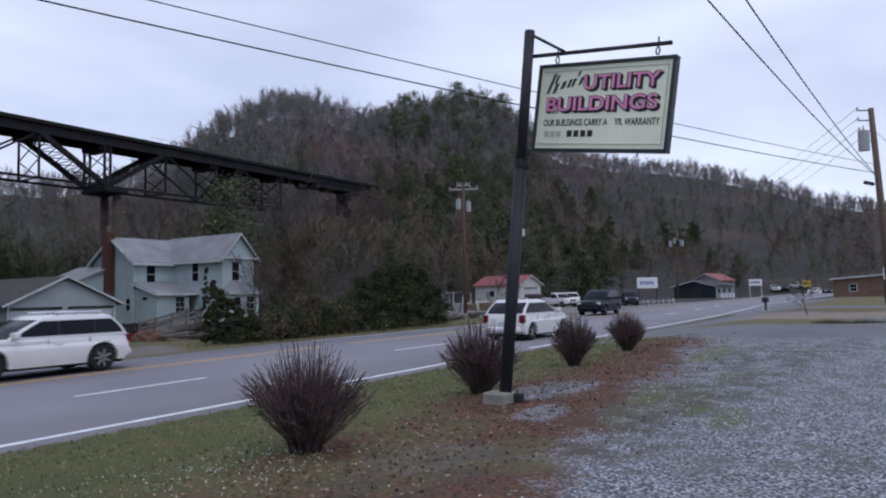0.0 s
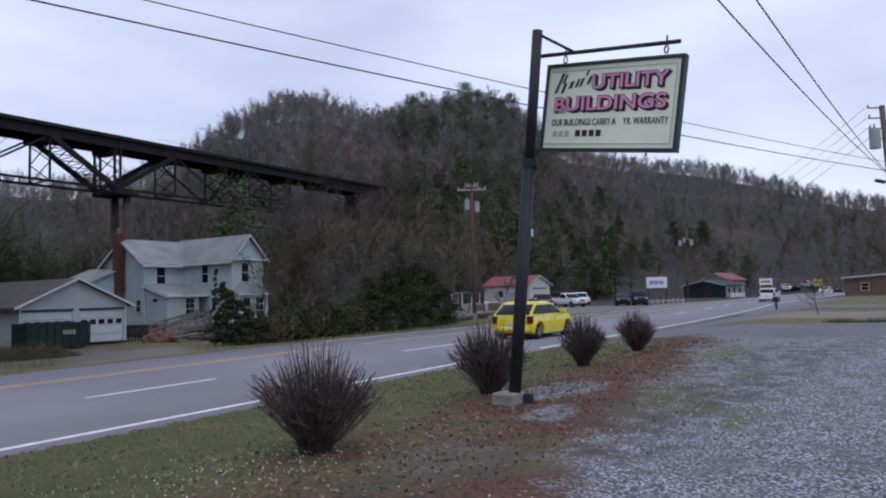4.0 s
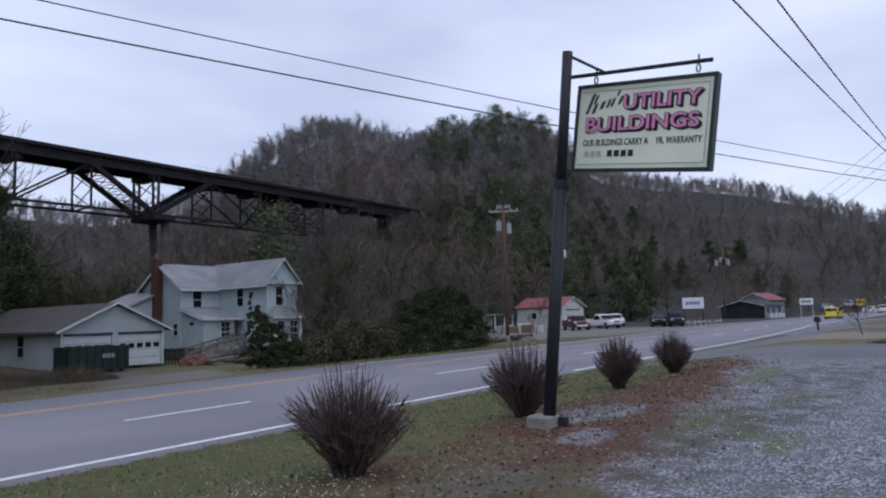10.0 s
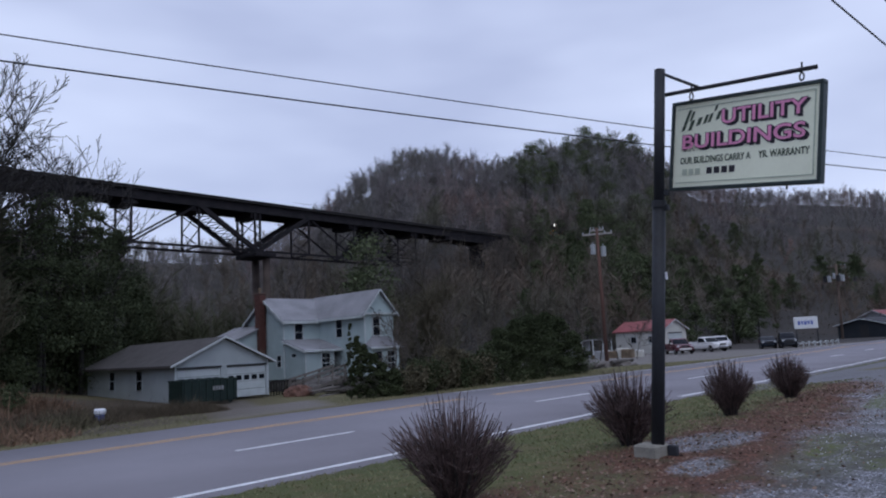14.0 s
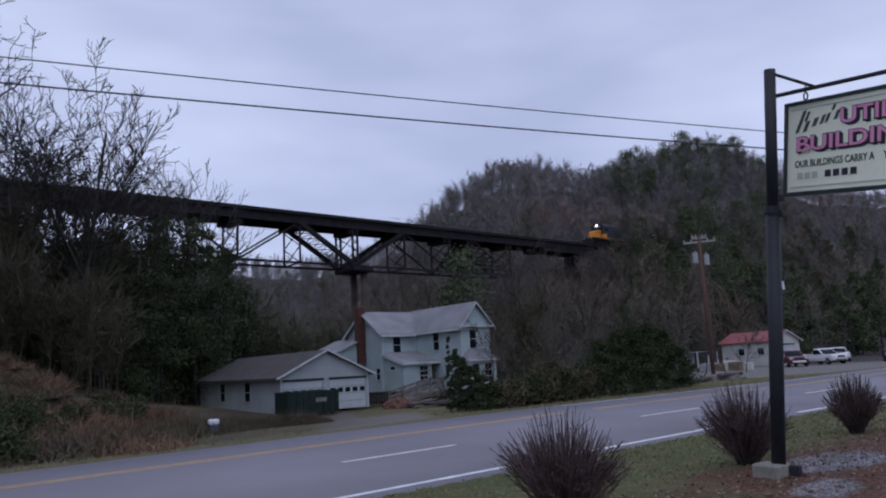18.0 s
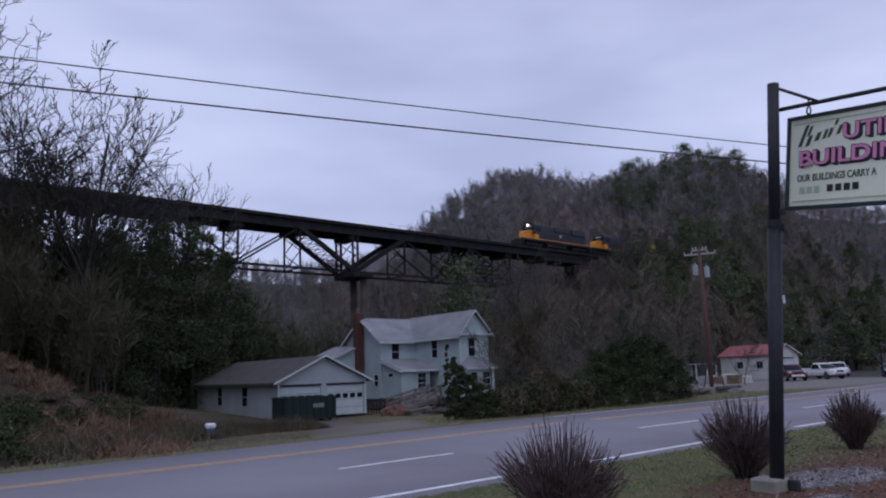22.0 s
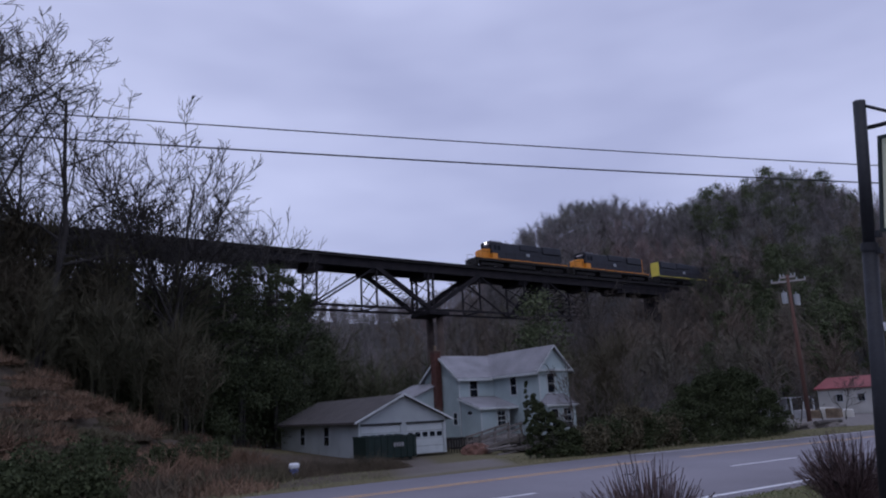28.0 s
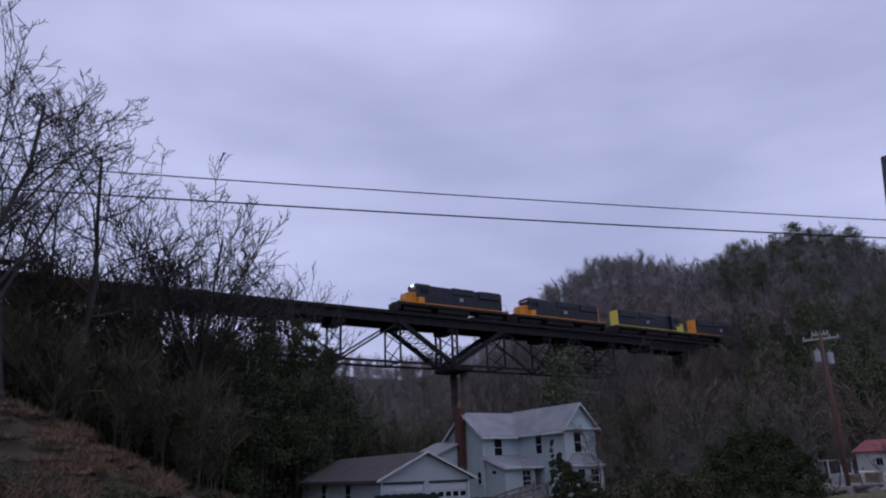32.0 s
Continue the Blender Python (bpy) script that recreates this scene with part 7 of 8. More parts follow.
def vehicle(name, label, m, L, W, H, base, r, col, belt, hood_z, cowl, roof0, roof1, tail_top, sill=0.28, front=0.86, rails=False, side_glass=((0, 1),), spokes=5, group="", bed=None, clad=None, arch_trim=None, board=False):
    """A car along x (front at +x), resting at z = 0, origin midway between the axles. cowl: x of the windscreen's foot; roof0, roof1: x of the roof's
    front and back; tail_top: x of the rear window's foot; belt: height of the window line; bed: x where a pickup's bed begins."""
    car = thing(name, label, "car" if bed is None else "pickup", m, group)
    fx = base / 2 + front
    rx = fx - L
    hw = W / 2
    ar = r * 1.2

    def arch(cx):
        h = sill
        a0 = math.asin(min(0.99, (h - r) / ar)) if abs(h - r) < ar else 0
        return [(cx + ar * math.cos(a), r + ar * math.sin(a)) for a in np.linspace(a0, math.pi - a0, 11)]

    zt = belt if bed is None else belt
    # the lower shell as stations along its outline, tapering a little to the ends
    out = [(rx + 0.06, sill + 0.10), (rx, sill + 0.30), (rx + 0.02, zt - 0.12), (rx + 0.07, zt)]
    out += [(cowl + 0.02, belt), (cowl + 0.25, hood_z + 0.015), ((cowl + fx) / 2 + 0.1, hood_z), (fx - 0.22, hood_z - 0.07), (fx - 0.05, hood_z - 0.22), (fx, sill + 0.30), (fx - 0.06, sill + 0.04), (fx - 0.2, sill - 0.02)]
    out += arch(base / 2)[0:]
    out += [(base / 2 - ar - 0.03, sill - 0.02), (-base / 2 + ar + 0.03, sill - 0.02)]
    out += arch(-base / 2)
    out += [(rx + 0.25, sill)]
    bm = bmesh.new()
    n = len(out)
    rings = []
    for fy in (-1, -0.985, -0.93, -0.75, -0.35, 0.35, 0.75, 0.93, 0.985, 1):
        ring = []
        k = abs(fy)
        for x, z in out:
            f = (x - rx) / L
            taper = 1 - 0.07 * max(0, (f - 0.8) / 0.2) ** 2 - 0.05 * max(0, (0.12 - f) / 0.12) ** 2
            bulge = 1.0 - 0.06 * max(0, (z - belt * 0.72) / (belt * 0.3)) ** 1.5 - 0.03 * max(0, (sill + 0.18 - z) / 0.2)
            nose = -0.24 * k ** 3.5 * max(0, (f - 0.85) / 0.15) + 0.12 * k ** 4 * max(0, (0.06 - f) / 0.06)
            drop = (0.03 * k ** 4 + (0.012 if k == 1 else 0.0)) * min(1, max(0, (z - belt + 0.22) / 0.12))
            ring.append(bm.verts.new((x + nose, fy * hw * taper * bulge, z - drop)))
        rings.append(ring)
    for a, b in zip(rings, rings[1:]):
        for i in range(n):
            bm.faces.new((a[i], a[(i + 1) % n], b[(i + 1) % n], b[i]))
    for tri in geometry.tessellate_polygon([[Vector((x, z, 0)) for x, z in out]]):
        for ring in (rings[0], rings[-1]):
            bm.faces.new([ring[i] for i in tri])
    for zc in (sill + 0.1, sill + 0.25, belt * 0.55, belt * 0.68, belt * 0.8, belt * 0.9):
        bmesh.ops.bisect_plane(bm, geom=bm.verts[:] + bm.edges[:] + bm.faces[:], plane_co=(0, 0, zc), plane_no=(0, 0, 1))
    zm = belt * 0.62
    for v in bm.verts:      # the sides swell a little at mid height, with a crease above it
        if abs(v.co.y) > hw * 0.88:
            v.co.y *= 1 + 0.035 * max(0.0, 1 - ((v.co.z - zm) / (belt * 0.55)) ** 2) - (0.012 if v.co.z > belt * 0.79 else 0.0)
    soft_part("body", bm, col, car)
    # underside and wheel wells
    part("underbody", B((rx + 0.25, -hw * 0.86, sill - 0.08), (fx - 0.25, hw * 0.86, sill + 0.3)), M_UNDER, car)
    # the greenhouse: rounded outlines stacked from the belt to the roof
    g0 = belt - 0.03
    tw, bw = hw * 0.83, hw * 0.94
    bow = 0.16

    def edge_x(g, end):
        """x of the middle of the windscreen (end 0) or of the rear window (end 1) at height g."""
        lo, hi = ((cowl + 0.12, roof0), (tail_top - 0.02, roof1))[end]
        k = min(1, g / 0.86)
        bulge = 0.05 * math.sin(math.pi * k)
        if end == 0:
            return lo + (hi - lo) * k + bulge - 0.9 * max(0, g - 0.86) ** 1.0 - 9.0 * max(0, g - 0.93) ** 1.6
        return lo + (hi - lo) * k - bulge + 0.35 * max(0, g - 0.86) + 9.0 * max(0, g - 0.93) ** 1.6

    def half(g):
        return (bw + (tw - bw) * min(1, g / 0.86) ** 1.15) * (1 - 5.0 * max(0, g - 0.84) ** 1.9)

    def at(fy, g, end, off=0.0):
        k = abs(fy)
        d = (bow if end == 0 else bow * 0.55) * k ** 3
        x = edge_x(g, end)
        return Vector((x - d + off, fy * half(g), g0 + (H - g0) * g)) if end == 0 else Vector((x + d - off, fy * half(g), g0 + (H - g0) * g))

    def side_pt(f, g, s, off):
        """A point on the side of the cabin: f from the tail to the windscreen, g from belt to roof."""
        p, q = at(1, g, 1), at(1, g, 0)
        return Vector((p.x + (q.x - p.x) * f, s * (half(g) + off), p.z))

    gh = bmesh.new()
    rows = []
    across = (-1, -0.96, -0.85, -0.5, 0, 0.5, 0.85, 0.96, 1)
    for g in (0, 0.2, 0.4, 0.6, 0.76, 0.86, 0.91, 0.95, 0.98, 1.0):
        ring = [at(fy, g, 0) for fy in across] + [side_pt(f, g, 1, 0) for f in (0.75, 0.5, 0.25)] + [at(fy, g, 1) for fy in across[::-1]] + [side_pt(f, g, -1, 0) for f in (0.25, 0.5, 0.75)]
        rows.append([gh.verts.new(p) for p in ring])
    for a, b in zip(rows, rows[1:]):
        m_ = len(a)
        for i in range(m_):
            gh.faces.new((a[i], a[(i + 1) % m_], b[(i + 1) % m_], b[i]))
    gh.faces.new(rows[-1])
    gh.faces.new(rows[0][::-1])
    soft_part("cabin", gh, col, car)

    def sheet(nm, fn, us, vs, material, label=""):
        q = bmesh.new()
        grid = [[q.verts.new(fn(u, v)) for u in us(v)] for v in vs]
        for a, b in zip(grid, grid[1:]):
            for i in range(len(a) - 1):
                q.faces.new((a[i], a[i + 1], b[i + 1], b[i]))
        bmesh.ops.recalc_face_normals(q, faces=q.faces)
        bmesh.ops.solidify(q, geom=q.faces[:], thickness=0.012)
        part(nm, q, material, car, label)

    lo, hi = (0.07, 0.80) if H > 1.65 else (0.12, 0.76)
    levels = (lo, lo + 0.03, 0.3, 0.5, 0.68, hi - 0.04, hi)
    x_tail, x_cowl = tail_top, cowl + 0.05

    def on_side(u, v, s, off):
        return Vector((u, s * (half(v) + off), g0 + (H - g0) * v))

    for s in (-1, 1):
        for a, b in side_glass:
            def span(v, a=a, b=b):
                e = 0.03 if v in (lo, hi) else 0.0
                x0 = max(x_tail + (x_cowl - x_tail) * a, at(1, v, 1).x + 0.07) + e
                x1 = min(x_tail + (x_cowl - x_tail) * b, at(1, v, 0).x - 0.07) - e
                return np.linspace(x0, max(x1, x0 + 0.02), 6)
            sheet("side_window", lambda u, v, s=s: on_side(u, v, s, 0.012), span, levels, M_GLASS_DARK, "dark tinted side window")
        for (a, b), (c, d) in zip(side_glass, side_glass[1:]):
            if c - b < 0.05:
                sheet("pillar_trim", lambda u, v, s=s: on_side(u, v, s, 0.008), lambda v, b=b, c=c: (x_tail + (x_cowl - x_tail) * b - 0.01, x_tail + (x_cowl - x_tail) * c + 0.01), levels, M_TRIMBLACK)
    sheet("windscreen", lambda u, v: at(u, v, 0, 0.012), lambda v: np.linspace(-0.9, 0.9, 7), (0.07, 0.3, 0.55, 0.82), M_GLASS_DARK)
    sheet("rear_window", lambda u, v: at(u, v, 1, 0.012), lambda v: np.linspace(-0.92, 0.92, 7), (0.10, 0.3, 0.55, 0.80), M_GLASS_DARK)
    if bed is not None:
        part("bed_floor", B((rx + 0.1, -hw * 0.82, belt - 0.01), (bed, hw * 0.82, belt + 0.02)), M_UNDER, car)
        for s in (-1, 1):
            part("bed_rail", B((rx + 0.05, s * hw * 0.9 - 0.05, belt - 0.02), (bed, s * hw * 0.9 + 0.05, belt + 0.07), 0.01), col, car)
        part("tailgate", B((rx + 0.02, -hw * 0.85, belt - 0.4), (rx + 0.08, hw * 0.85, belt + 0.07), 0.01), col, car)
    # lamps, bumpers, handles, mirrors, plates
    for s in (-1, 1):
        part("headlight", B((fx - 0.42, s * hw * 0.72 - 0.16, hood_z - 0.30), (fx - 0.125, s * hw * 0.72 + 0.15, hood_z - 0.13), 0.04), M_LENS, car)
        part("tail_light", B((rx + 0.03, s * hw * 0.86 - 0.12, belt - (0.44 if H > 1.55 else 0.30)), (rx + 0.2, s * hw * 0.86 + 0.09, belt - (0.10 if H > 1.55 else 0.02)), 0.03), M_REDLAMP, car, "red tail light")
        part("mirror", B((cowl - 0.22, s * (bw + 0.02) - 0.02, belt + 0.0), (cowl - 0.06, s * (bw + 0.02) + s * 0.2, belt + 0.16), 0.03) if s > 0 else B((cowl - 0.22, -(bw + 0.2), belt + 0.0), (cowl - 0.06, -(bw - 0.02), belt + 0.16), 0.03), clad or col, car)
        for fxx in (0.18, 0.58) if bed is None else (0.45,):
            x = tail_top + (cowl - tail_top) * fxx
            part("door_handle", B((x, s * hw - 0.02, belt - 0.19), (x + 0.2, s * hw + 0.025, belt - 0.155), 0.006), clad or col, car)
        if board:
            part("running_board", B((-base / 2 + ar + 0.05, s * hw * 0.97 - 0.08, sill - 0.07), (base / 2 - ar - 0.05, s * hw * 0.97 + 0.10, sill - 0.0), 0.015), M_CHROME, car, "bright running board")
        if arch_trim:
            for cx in (base / 2, -base / 2):
                q = bmesh.new()
                rr = []
                for a0 in np.linspace(-0.12, math.pi + 0.12, 19):
                    c, e = math.cos(a0), math.sin(a0)
                    rr.append([q.verts.new((cx + k * c, s * (hw + d), r + k * e)) for k, d in ((ar - 0.015, -0.10), (ar - 0.015, 0.018), (ar + 0.03, 0.030), (ar + 0.07, 0.018), (ar + 0.085, -0.03))])
                for a, b in zip(rr, rr[1:]):
                    for i in range(4):
                        q.faces.new((a[i], a[i + 1], b[i + 1], b[i]))
                soft_part("arch_flare", q, arch_trim, car)
        if rails:
            q = bmesh.new()
            tube(q, (roof1 + 0.3, s * tw * 0.86, H + 0.05), (roof0 - 0.45, s * tw * 0.86, H + 0.05), 0.03, n=8)
            for x in (roof1 + 0.4, (roof0 + roof1) / 2, roof0 - 0.55):
                tube(q, (x, s * tw * 0.86, H - 0.05), (x, s * tw * 0.86, H + 0.05), 0.025, n=6)
            part("roof_rail", q, rails, car)
    for s in (-1, 1):
        # seam between the doors
        for fxx in ((0.36, 0.70) if bed is None else (0.1, 0.95)):
            x = tail_top + (cowl - tail_top) * fxx
            part("door_seam", B((x - 0.006, s * hw * 0.995 - 0.008, sill + 0.12), (x + 0.006, s * hw * 0.995 + 0.004, belt - 0.03)), M_TRIMBLACK, car)
    part("rear_bumper", B((rx - 0.07, -hw * 0.84, sill + 0.06), (rx + 0.14, hw * 0.84, sill + 0.27), 0.06), clad or col, car)
    part("front_bumper", B((fx - 0.2, -hw * 0.66, sill + 0.02), (fx + 0.04, hw * 0.66, sill + 0.24), 0.07), clad or col, car)
    part("grille", B((fx - 0.06, -hw * 0.42, hood_z - 0.34), (fx + 0.012, hw * 0.42, hood_z - 0.15), 0.01), M_TRIMBLACK, car)
    part("number_plate", B((rx - 0.03, -0.16, belt - 0.42), (rx - 0.012, 0.16, belt - 0.26)), M_PLATE, car)
    for x in (base / 2, -base / 2):
        for s in (-1, 1):
            wheel(car, x, s * (hw - 0.13), r, 0.24, spokes)
    return car


def drive(car, rows, y, heading, r):
    """Key a car along the lane at y: rows of (seconds, x midway between the axles); the wheels turn with the way."""
    keys = []
    for t, x in rows:
        turn = math.degrees(0.0024 * min(max(x - 25, 0), 45)) if x < 70 else 0.0
        keys.append((t, Matrix.Translation((x, y + float(bend(x)), float(grade(x)) + 0.004)) @ pose(0, 0, 0, 0, 0, turn + (0 if heading > 0 else 180))))
    walk(car, keys)
    for w in [c for c in car.children if c.name.startswith("wheel")]:
        loc = w.matrix_basis.translation.copy()
        spin, turns = [], 0.0
        fine = []
        for (t0, x0), (t1, x1) in zip(rows, rows[1:]):
            ang = abs(x1 - x0) / r
            k = max(1, int(ang / 1.3) + 1)
            for i in range(k):
                fine.append((t0 + (t1 - t0) * i / k, turns + ang * i / k))
            turns += ang
        fine.append((rows[-1][0], turns))
        last = None
        for t, a in fine:
            f = frame(t)
            if f == last:
                continue
            last = f
            spin.append((t, Matrix.Translation(loc) @ Matrix.Rotation(a, 4, "Y")))
        walk(w, spin)


CARS = {}


def build_cars():
    CARS["explorer"] = vehicle("white_suv", "pearl white four-door sport utility with bright roof rails", pose(-80, 11.5, 0), 4.75, 1.86, 1.80, 2.89, 0.39, M_CARPEARL, 1.18, 1.14, 0.98, 0.30, -2.30, -2.44, 0.43, 0.80, M_CHROME, ((-0.02, 0.30), (0.345, 0.64), (0.65, 1.0)), 6, arch_trim=M_CARPEARL, board=True)
    CARS["wagon"] = vehicle("silver_wagon", "white all-road estate car with silver lower sides", pose(-70, 19.2, 0), 4.50, 1.78, 1.46, 2.67, 0.345, M_CARWHITE, 0.94, 0.88, 0.95, 0.25, -1.72, -2.10, 0.28, 0.98, M_CHROME, ((0.03, 0.29), (0.305, 0.585), (0.60, 1.0)), 7)
    CARS["hatch"] = vehicle("white_hatchback", "small white five-door hatchback", pose(90, 11.7, 0), 3.95, 1.64, 1.42, 2.5, 0.30, M_CARWHITE, 0.92, 0.90, 0.92, 0.15, -1.30, -1.84, 0.23, 0.76, False, ((0.09, 0.27), (0.285, 0.56), (0.575, 1.0)), 5)
    CARS["bluesuv"] = vehicle("dark_suv", "dark blue-grey compact sport utility", pose(-70, 19.2, 0), 4.55, 1.80, 1.68, 2.62, 0.35, M_CARBLUE, 1.02, 1.0, 0.92, 0.3, -1.82, -2.22, 0.32, 0.93, M_TRIMBLACK, ((0.05, 0.28), (0.295, 0.58), (0.595, 1.0)), 5)
    CARS["yellow"] = vehicle("yellow_hatchback", "bright yellow five-door hatchback", pose(-90, 11.7, 0), 3.75, 1.62, 1.36, 2.4, 0.30, M_CARYELLOW, 0.88, 0.86, 0.92, 0.2, -1.22, -1.82, 0.22, 0.70, False, ((0.09, 0.27), (0.285, 0.56), (0.575, 1.0)), 5)
    # parked beside the shops
    def lot(x, y, turn):
        return Matrix.Translation((x, y, float(land(x, y)) - 0.01)) @ Matrix.Rotation(radians(turn), 4, "Z")
    pick = dict(L=5.4, W=1.95, H=1.72, base=3.5, r=0.37, belt=1.08, hood_z=1.08, cowl=1.05, roof0=0.45, roof1=-0.55, tail_top=-0.65, sill=0.42, front=0.95, side_glass=((0.08, 1.0),), bed=-0.7)
    vehicle("parked_truck", "parked maroon and white pickup truck", lot(75.0, 37.7, 222), col=M_CARMAROON, clad=M_CARWHITE, group="parked vehicles", **pick)
    vehicle("parked_truck", "parked white pickup truck", lot(80.5, 36.9, 242), col=M_CARWHITE, clad=M_CHROME, group="parked vehicles", **pick)
    vehicle("parked_truck", "parked pale van by the shop", lot(92.0, 40.4, 212), col=M_CARWHITE, clad=M_CHROME, group="parked vehicles", **pick)
    car = dict(L=4.1, W=1.68, H=1.42, base=2.65, r=0.33, belt=0.98, hood_z=0.95, cowl=0.95, roof0=0.25, roof1=-1.5, tail_top=-1.95, sill=0.28, front=0.9, side_glass=((0.06, 0.5), (0.52, 1.0)))
    vehicle("parked_car", "parked dark blue car on the gravel yard", lot(86.0, 32.2, 205), col=M_CARBLUE, group="parked vehicles", **car)
    van = dict(car, H=1.75, belt=1.08, hood_z=1.05)
    vehicle("parked_car", "parked dark van with a pale roof", lot(85.5, 29.8, 205), col=M_CARBLACK, group="parked vehicles", **van)
    for k, (az, r, c) in enumerate(((6.4, 158, M_CARWHITE), (8.3, 170, M_CARBLACK), (9.0, 168, M_CARWHITE), (5.9, 164, M_CARBLACK), (7.4, 175, M_CARWHITE))):
        p = polar(az, r)
        vehicle("parked_car", "small parked car in the distance" if k % 2 else "far parked car by the roadside", Matrix.Translation((p.x, p.y, p.z - 0.01)) @ Matrix.Rotation(radians(170 + 15 * k), 4, "Z"), col=c, group="parked vehicles", **car)


# ---- the train ----
TRAIN = []


def locomotive(nose, reverse=False, lamps=True, end=None):
    """A six-axle road diesel, 21 m over couplers; front at -x, rails at z = 0."""
    lo = thing("locomotive", "dark blue six-axle diesel locomotive with orange nose" if nose is M_ORANGE else "dark blue six-axle diesel locomotive with yellow ends", "locomotive", BR_M, "locomotives of the train")
    x = lambda v: -v if reverse else v

    def bx(nm, a, b, m, lab="", bev=0.0):
        a, b = list(a), list(b)
        a[0], b[0] = x(a[0]), x(b[0])
        return part(nm, B((min(a[0], b[0]), a[1], a[2]), (max(a[0], b[0]), b[1], b[2]), bev), m, lo, lab)
    bx("frame", (-9.9, -1.5, 1.15), (9.9, 1.5, 1.62), M_UNDER)
    for y in (-1.53, 1.50):
        bx("sill_stripe", (-9.9, y, 1.56), (9.9, y + 0.03, 1.68), nose, "bright stripe along the sill")
    bx("fuel_tank", (-3.2, -1.35, 0.35), (2.6, 1.35, 1.15), M_UNDER, "", 0.15)
    # nose, cab and long hood
    nz = bmesh.new()
    prism([(-8.35, 1.62), (-8.35, 2.95), (-8.1, 3.2), (-6.6, 3.35), (-6.6, 1.62)], 1, -0.85, 0.85, nz)
    bmesh.ops.scale(nz, vec=(-1 if reverse else 1, 1, 1), verts=nz.verts)
    part("short_hood", nz, nose, lo, "bright painted short hood")
    bx("cab", (-6.6, -1.5, 1.62), (-4.6, 1.5, 4.25), M_LOCO)
    bx("cab_lower_panel", (-6.62, -1.515, 1.7), (-5.6, 1.515, 2.5), nose)
    rf = bmesh.new()
    prism([(-1.6, 4.25), (1.6, 4.25), (1.2, 4.6), (-1.2, 4.6)], 0, min(x(-6.72), x(-4.5)), max(x(-6.72), x(-4.5)), rf)
    part("cab_roof", rf, M_LOCO, lo)
    for s in (-1, 1):
        for a, b in ((-6.35, -5.75), (-5.6, -4.95)):
            bx("cab_window", (a, s * 1.5 - 0.012, 3.05), (b, s * 1.5 + 0.012, 3.85), M_GLASS_DARK)
        bx("front_window", (-6.615, s * 0.95 - 0.4, 3.35), (-6.598, s * 0.95 + 0.4, 4.05), M_GLASS_DARK)
    bx("number_board", (-6.66, -0.75, 4.08), (-6.6, 0.75, 4.3), M_TARP)
    bx("long_hood", (-4.6, -0.95, 1.62), (8.9, 0.95, 4.52), M_LOCO, "dark blue engine hood", 0.1)
    bx("hood_end", (8.9, -0.92, 1.66), (9.05, 0.92, 4.48), end or nose, "bright painted hood end")
    bx("hood_emblem", (1.0, -0.97, 2.6), (1.7, -0.953, 3.1), M_TANKGREY, "pale emblem on the hood side")
    bx("radiator", (4.6, -1.2, 3.35), (8.6, 1.2, 4.58), M_LOCO, "", 0.08)
    bx("dynamic_brake", (-0.4, -1.1, 3.55), (3.6, 1.1, 4.6), M_LOCO, "", 0.08)
    for k in range(3):
        bm = T((x(5.3 + k * 1.3), 0, 4.5), (x(5.3 + k * 1.3), 0, 4.7), 0.55, n=16)
        part("radiator_fan", bm, M_UNDER, lo)
    for k in range(2):
        part("brake_fan", T((x(0.5 + k * 1.5), 0, 4.5), (x(0.5 + k * 1.5), 0, 4.72), 0.55, n=16), M_UNDER, lo)
    bx("exhaust_stack", (-0.9 - 0.6, -0.25, 4.15), (-0.9, 0.25, 4.55), M_UNDER)
    for k in range(9):
        for s in (-1, 1):
            a = -4.3 + k * 0.98
            bx("hood_door", (a, s * 0.955 - 0.012, 1.75), (a + 0.86, s * 0.955 + 0.012, 3.3), M_LOCO)
    # walkway railing
    for s in (-1, 1):
        q = bmesh.new()
        tube(q, (x(-9.6), s * 1.46, 2.65), (x(9.6), s * 1.46, 2.65), 0.025, n=6)
        part("handrail", q, M_UNDER, lo)
        for k in range(11):
            a = x(-9.5 + k * 1.9)
            part("stanchion", T((a, s * 1.46, 1.62), (a, s * 1.46, 2.65), 0.02, n=5), M_UNDER, lo)
    for a in (-9.9, 9.9):
        bx("pilot", (a - 0.12, -1.4, 0.35), (a + 0.12, 1.4, 1.62), M_UNDER)
        part("coupler", T((x(a), 0, 0.9), (x(a + (0.6 if a > 0 else -0.6)), 0, 0.9), 0.12, n=8), M_UNDER, lo)
        bx("step", (a - 0.3 if a > 0 else a, -1.5, 0.5), (a if a > 0 else a + 0.3, -1.25, 1.2), M_UNDER)
    for cx in (-6.6, 6.6):
        bx("bogie_frame", (cx - 2.3, -1.2, 0.45), (cx + 2.3, -1.0, 0.95), M_UNDER)
        bx("bogie_frame", (cx - 2.3, 1.0, 0.45), (cx + 2.3, 1.2, 0.95), M_UNDER)
        for dx in (-1.7, 0, 1.7):
            wh = new("wheelset")
            wh.parent = lo
            wh.matrix_basis = Matrix.Translation((x(cx + dx), 0, 0.51))
            part("axle", T((0, -0.85, 0), (0, 0.85, 0), 0.09, n=8), M_UNDER, wh)
            for s in (-1, 1):
                part("wheel_disc", T((0, s * 0.72 - 0.06, 0), (0, s * 0.72 + 0.06, 0), 0.5, n=20), M_UNDER, wh)
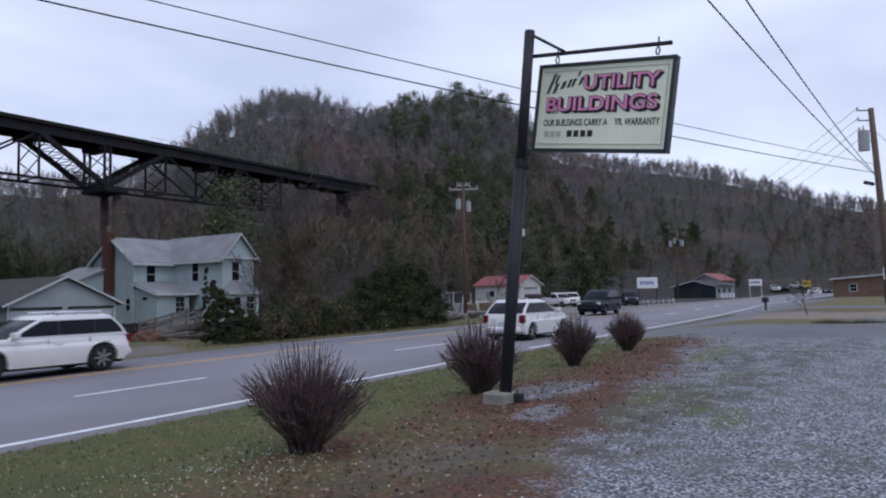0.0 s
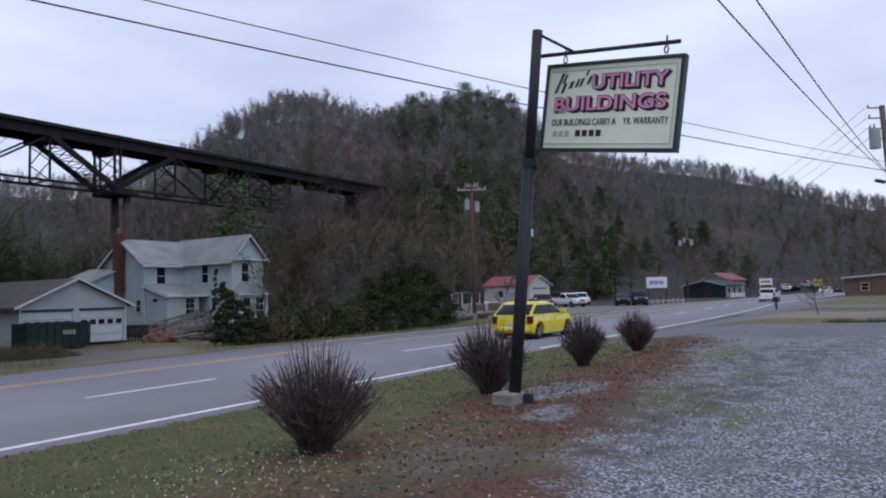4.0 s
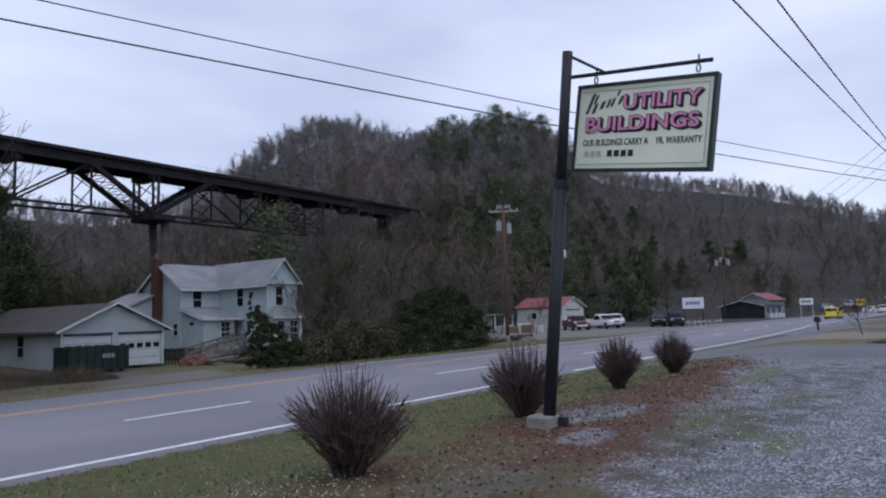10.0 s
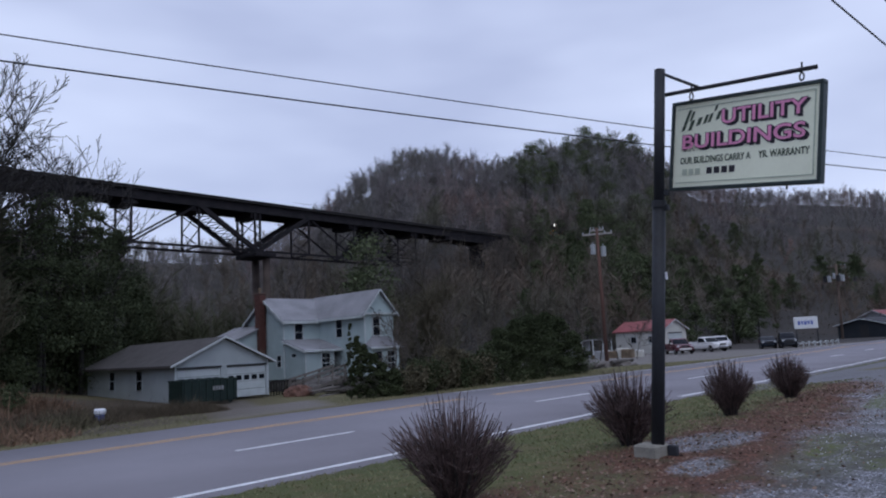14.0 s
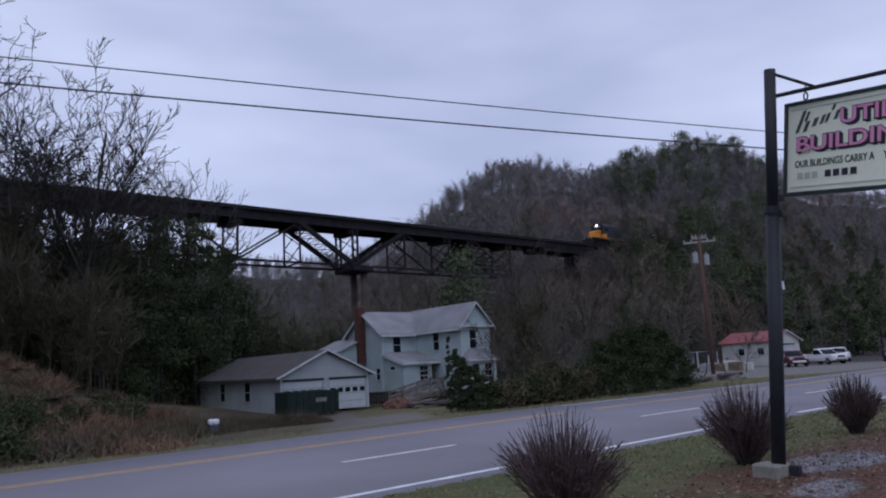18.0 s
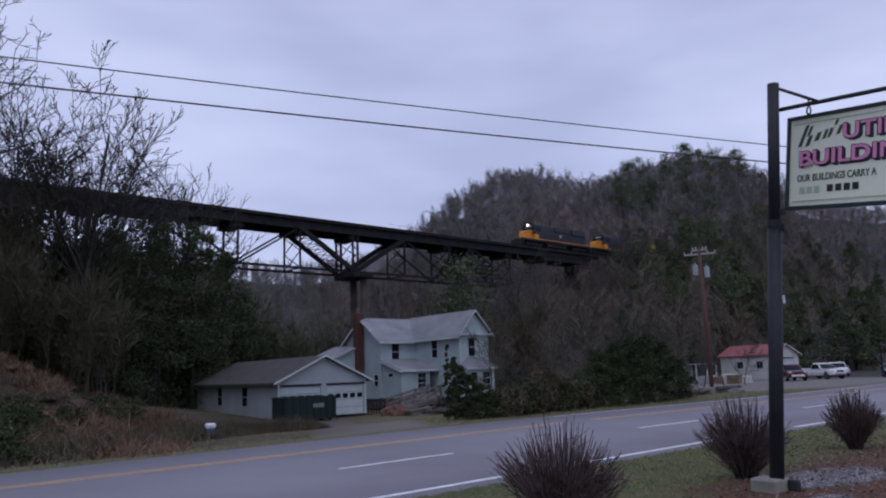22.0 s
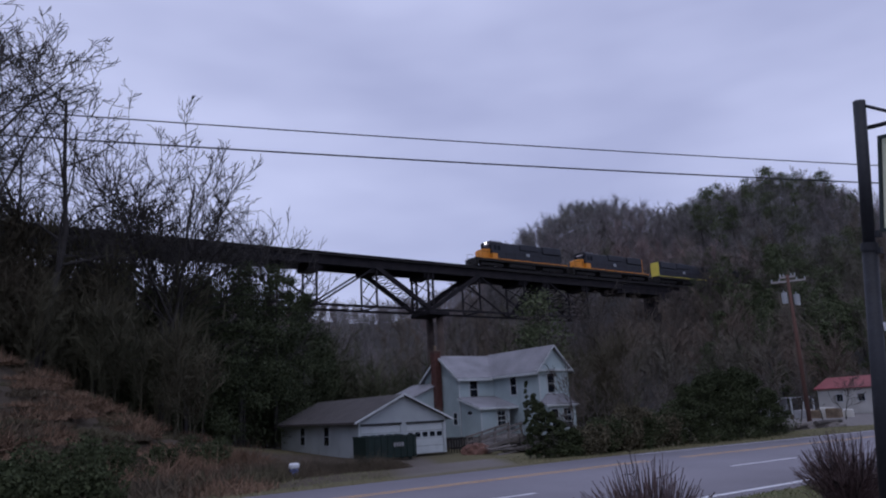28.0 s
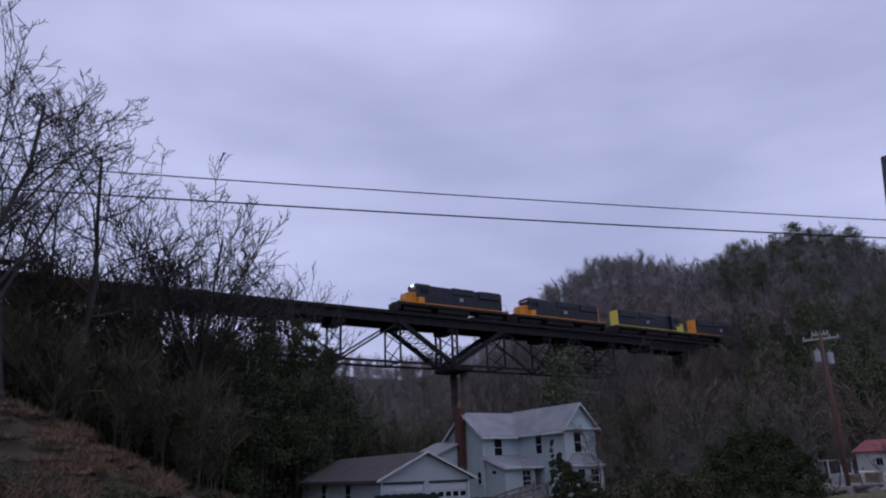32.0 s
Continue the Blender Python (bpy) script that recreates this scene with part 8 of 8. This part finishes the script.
    if lamps:
        for s in (-0.13, 0.13):
            part("headlight", T((x(-6.7), s, 4.44), (x(-6.86), s, 4.44), 0.12, n=12), M_HEADLIGHT, lo, "lit headlight")
        for s in (-0.9, 0.9):
            part("ditch_light", T((x(-9.95), s, 1.5), (x(-10.05), s, 1.5), 0.1, n=12), M_LENS, lo)
    return lo


def build_train():
    TRAIN.append((locomotive(M_ORANGE, end=M_LOCO), 8.9))
    TRAIN.append((locomotive(M_ORANGE, lamps=False), 30.0))
    TRAIN.append((locomotive(M_YELLOW, True, False, M_YELLOW), 52.7))
    TRAIN.append((locomotive(M_ORANGE, True, False), 73.6))


build_cars()
build_train()


# ---- all that moves ----
YELLOW_WAY = [(0, -38), (2.5, 1.0), (4.5, 32.0), (5.0, 39.6), (5.5, 47.2), (6.0, 55.0), (6.5, 62.5), (7.0, 69.5), (8.0, 80.5), (9.0, 89.5), (10.0, 99.0), (11.0, 110.0), (13, 131), (32, 380)]
def motions():
    drive(CARS["explorer"], [(0, -380), (18.0, -15.5), (18.7, -1.0), (18.8, 0.9), (18.9, 2.8), (19.0, 4.8), (19.2, 9.3), (19.4, 13.8), (19.5, 15.8), (19.7, 20.0), (20.0, 26.0), (20.3, 31.8), (20.6, 37.4), (24, 98), (32, 242)], 12.15, 1, 0.39)
    drive(CARS["wagon"], [(0, 9.05), (0.5, 0.9), (2, -22), (32, -480)], 18.3, -1, 0.345)
    drive(CARS["hatch"], [(0, 23.7), (0.5, 34.9), (1.0, 42.2), (1.4, 48.2), (2.0, 56.8), (2.5, 63.5), (4.5, 88), (6.0, 104), (9, 138), (32, 400)], 12.15, 1, 0.30)
    drive(CARS["bluesuv"], [(0, 47.0), (0.5, 39.4), (1.0, 31.4), (1.2, 27.5), (1.4, 23.85), (1.6, 19.9), (1.8, 15.9), (2.0, 11.95), (2.2, 8.2), (2.5, 2.7), (4, -25), (32, -530)], 18.0, -1, 0.35)
    drive(CARS["yellow"], YELLOW_WAY, 12.55, 1, 0.30)
    # the train rolls along the deck; u is the place of the leading nose
    way = [(0, 206.0), (8, 167.5), (14, 137.6), (17, 122.2), (18, 116.9), (19, 111.6), (20, 106.2), (21, 101.0), (22, 96.0), (23, 91.4), (24, 86.9), (26.5, 75.4), (28, 68.4), (30, 59.2), (32, 50.1)]
    for lo, back in TRAIN:
        walk(lo, [(t, BR_M @ Matrix.Translation((u + back, BR_W / 2, DECK_Z + 0.17))) for t, u in way])


motions()
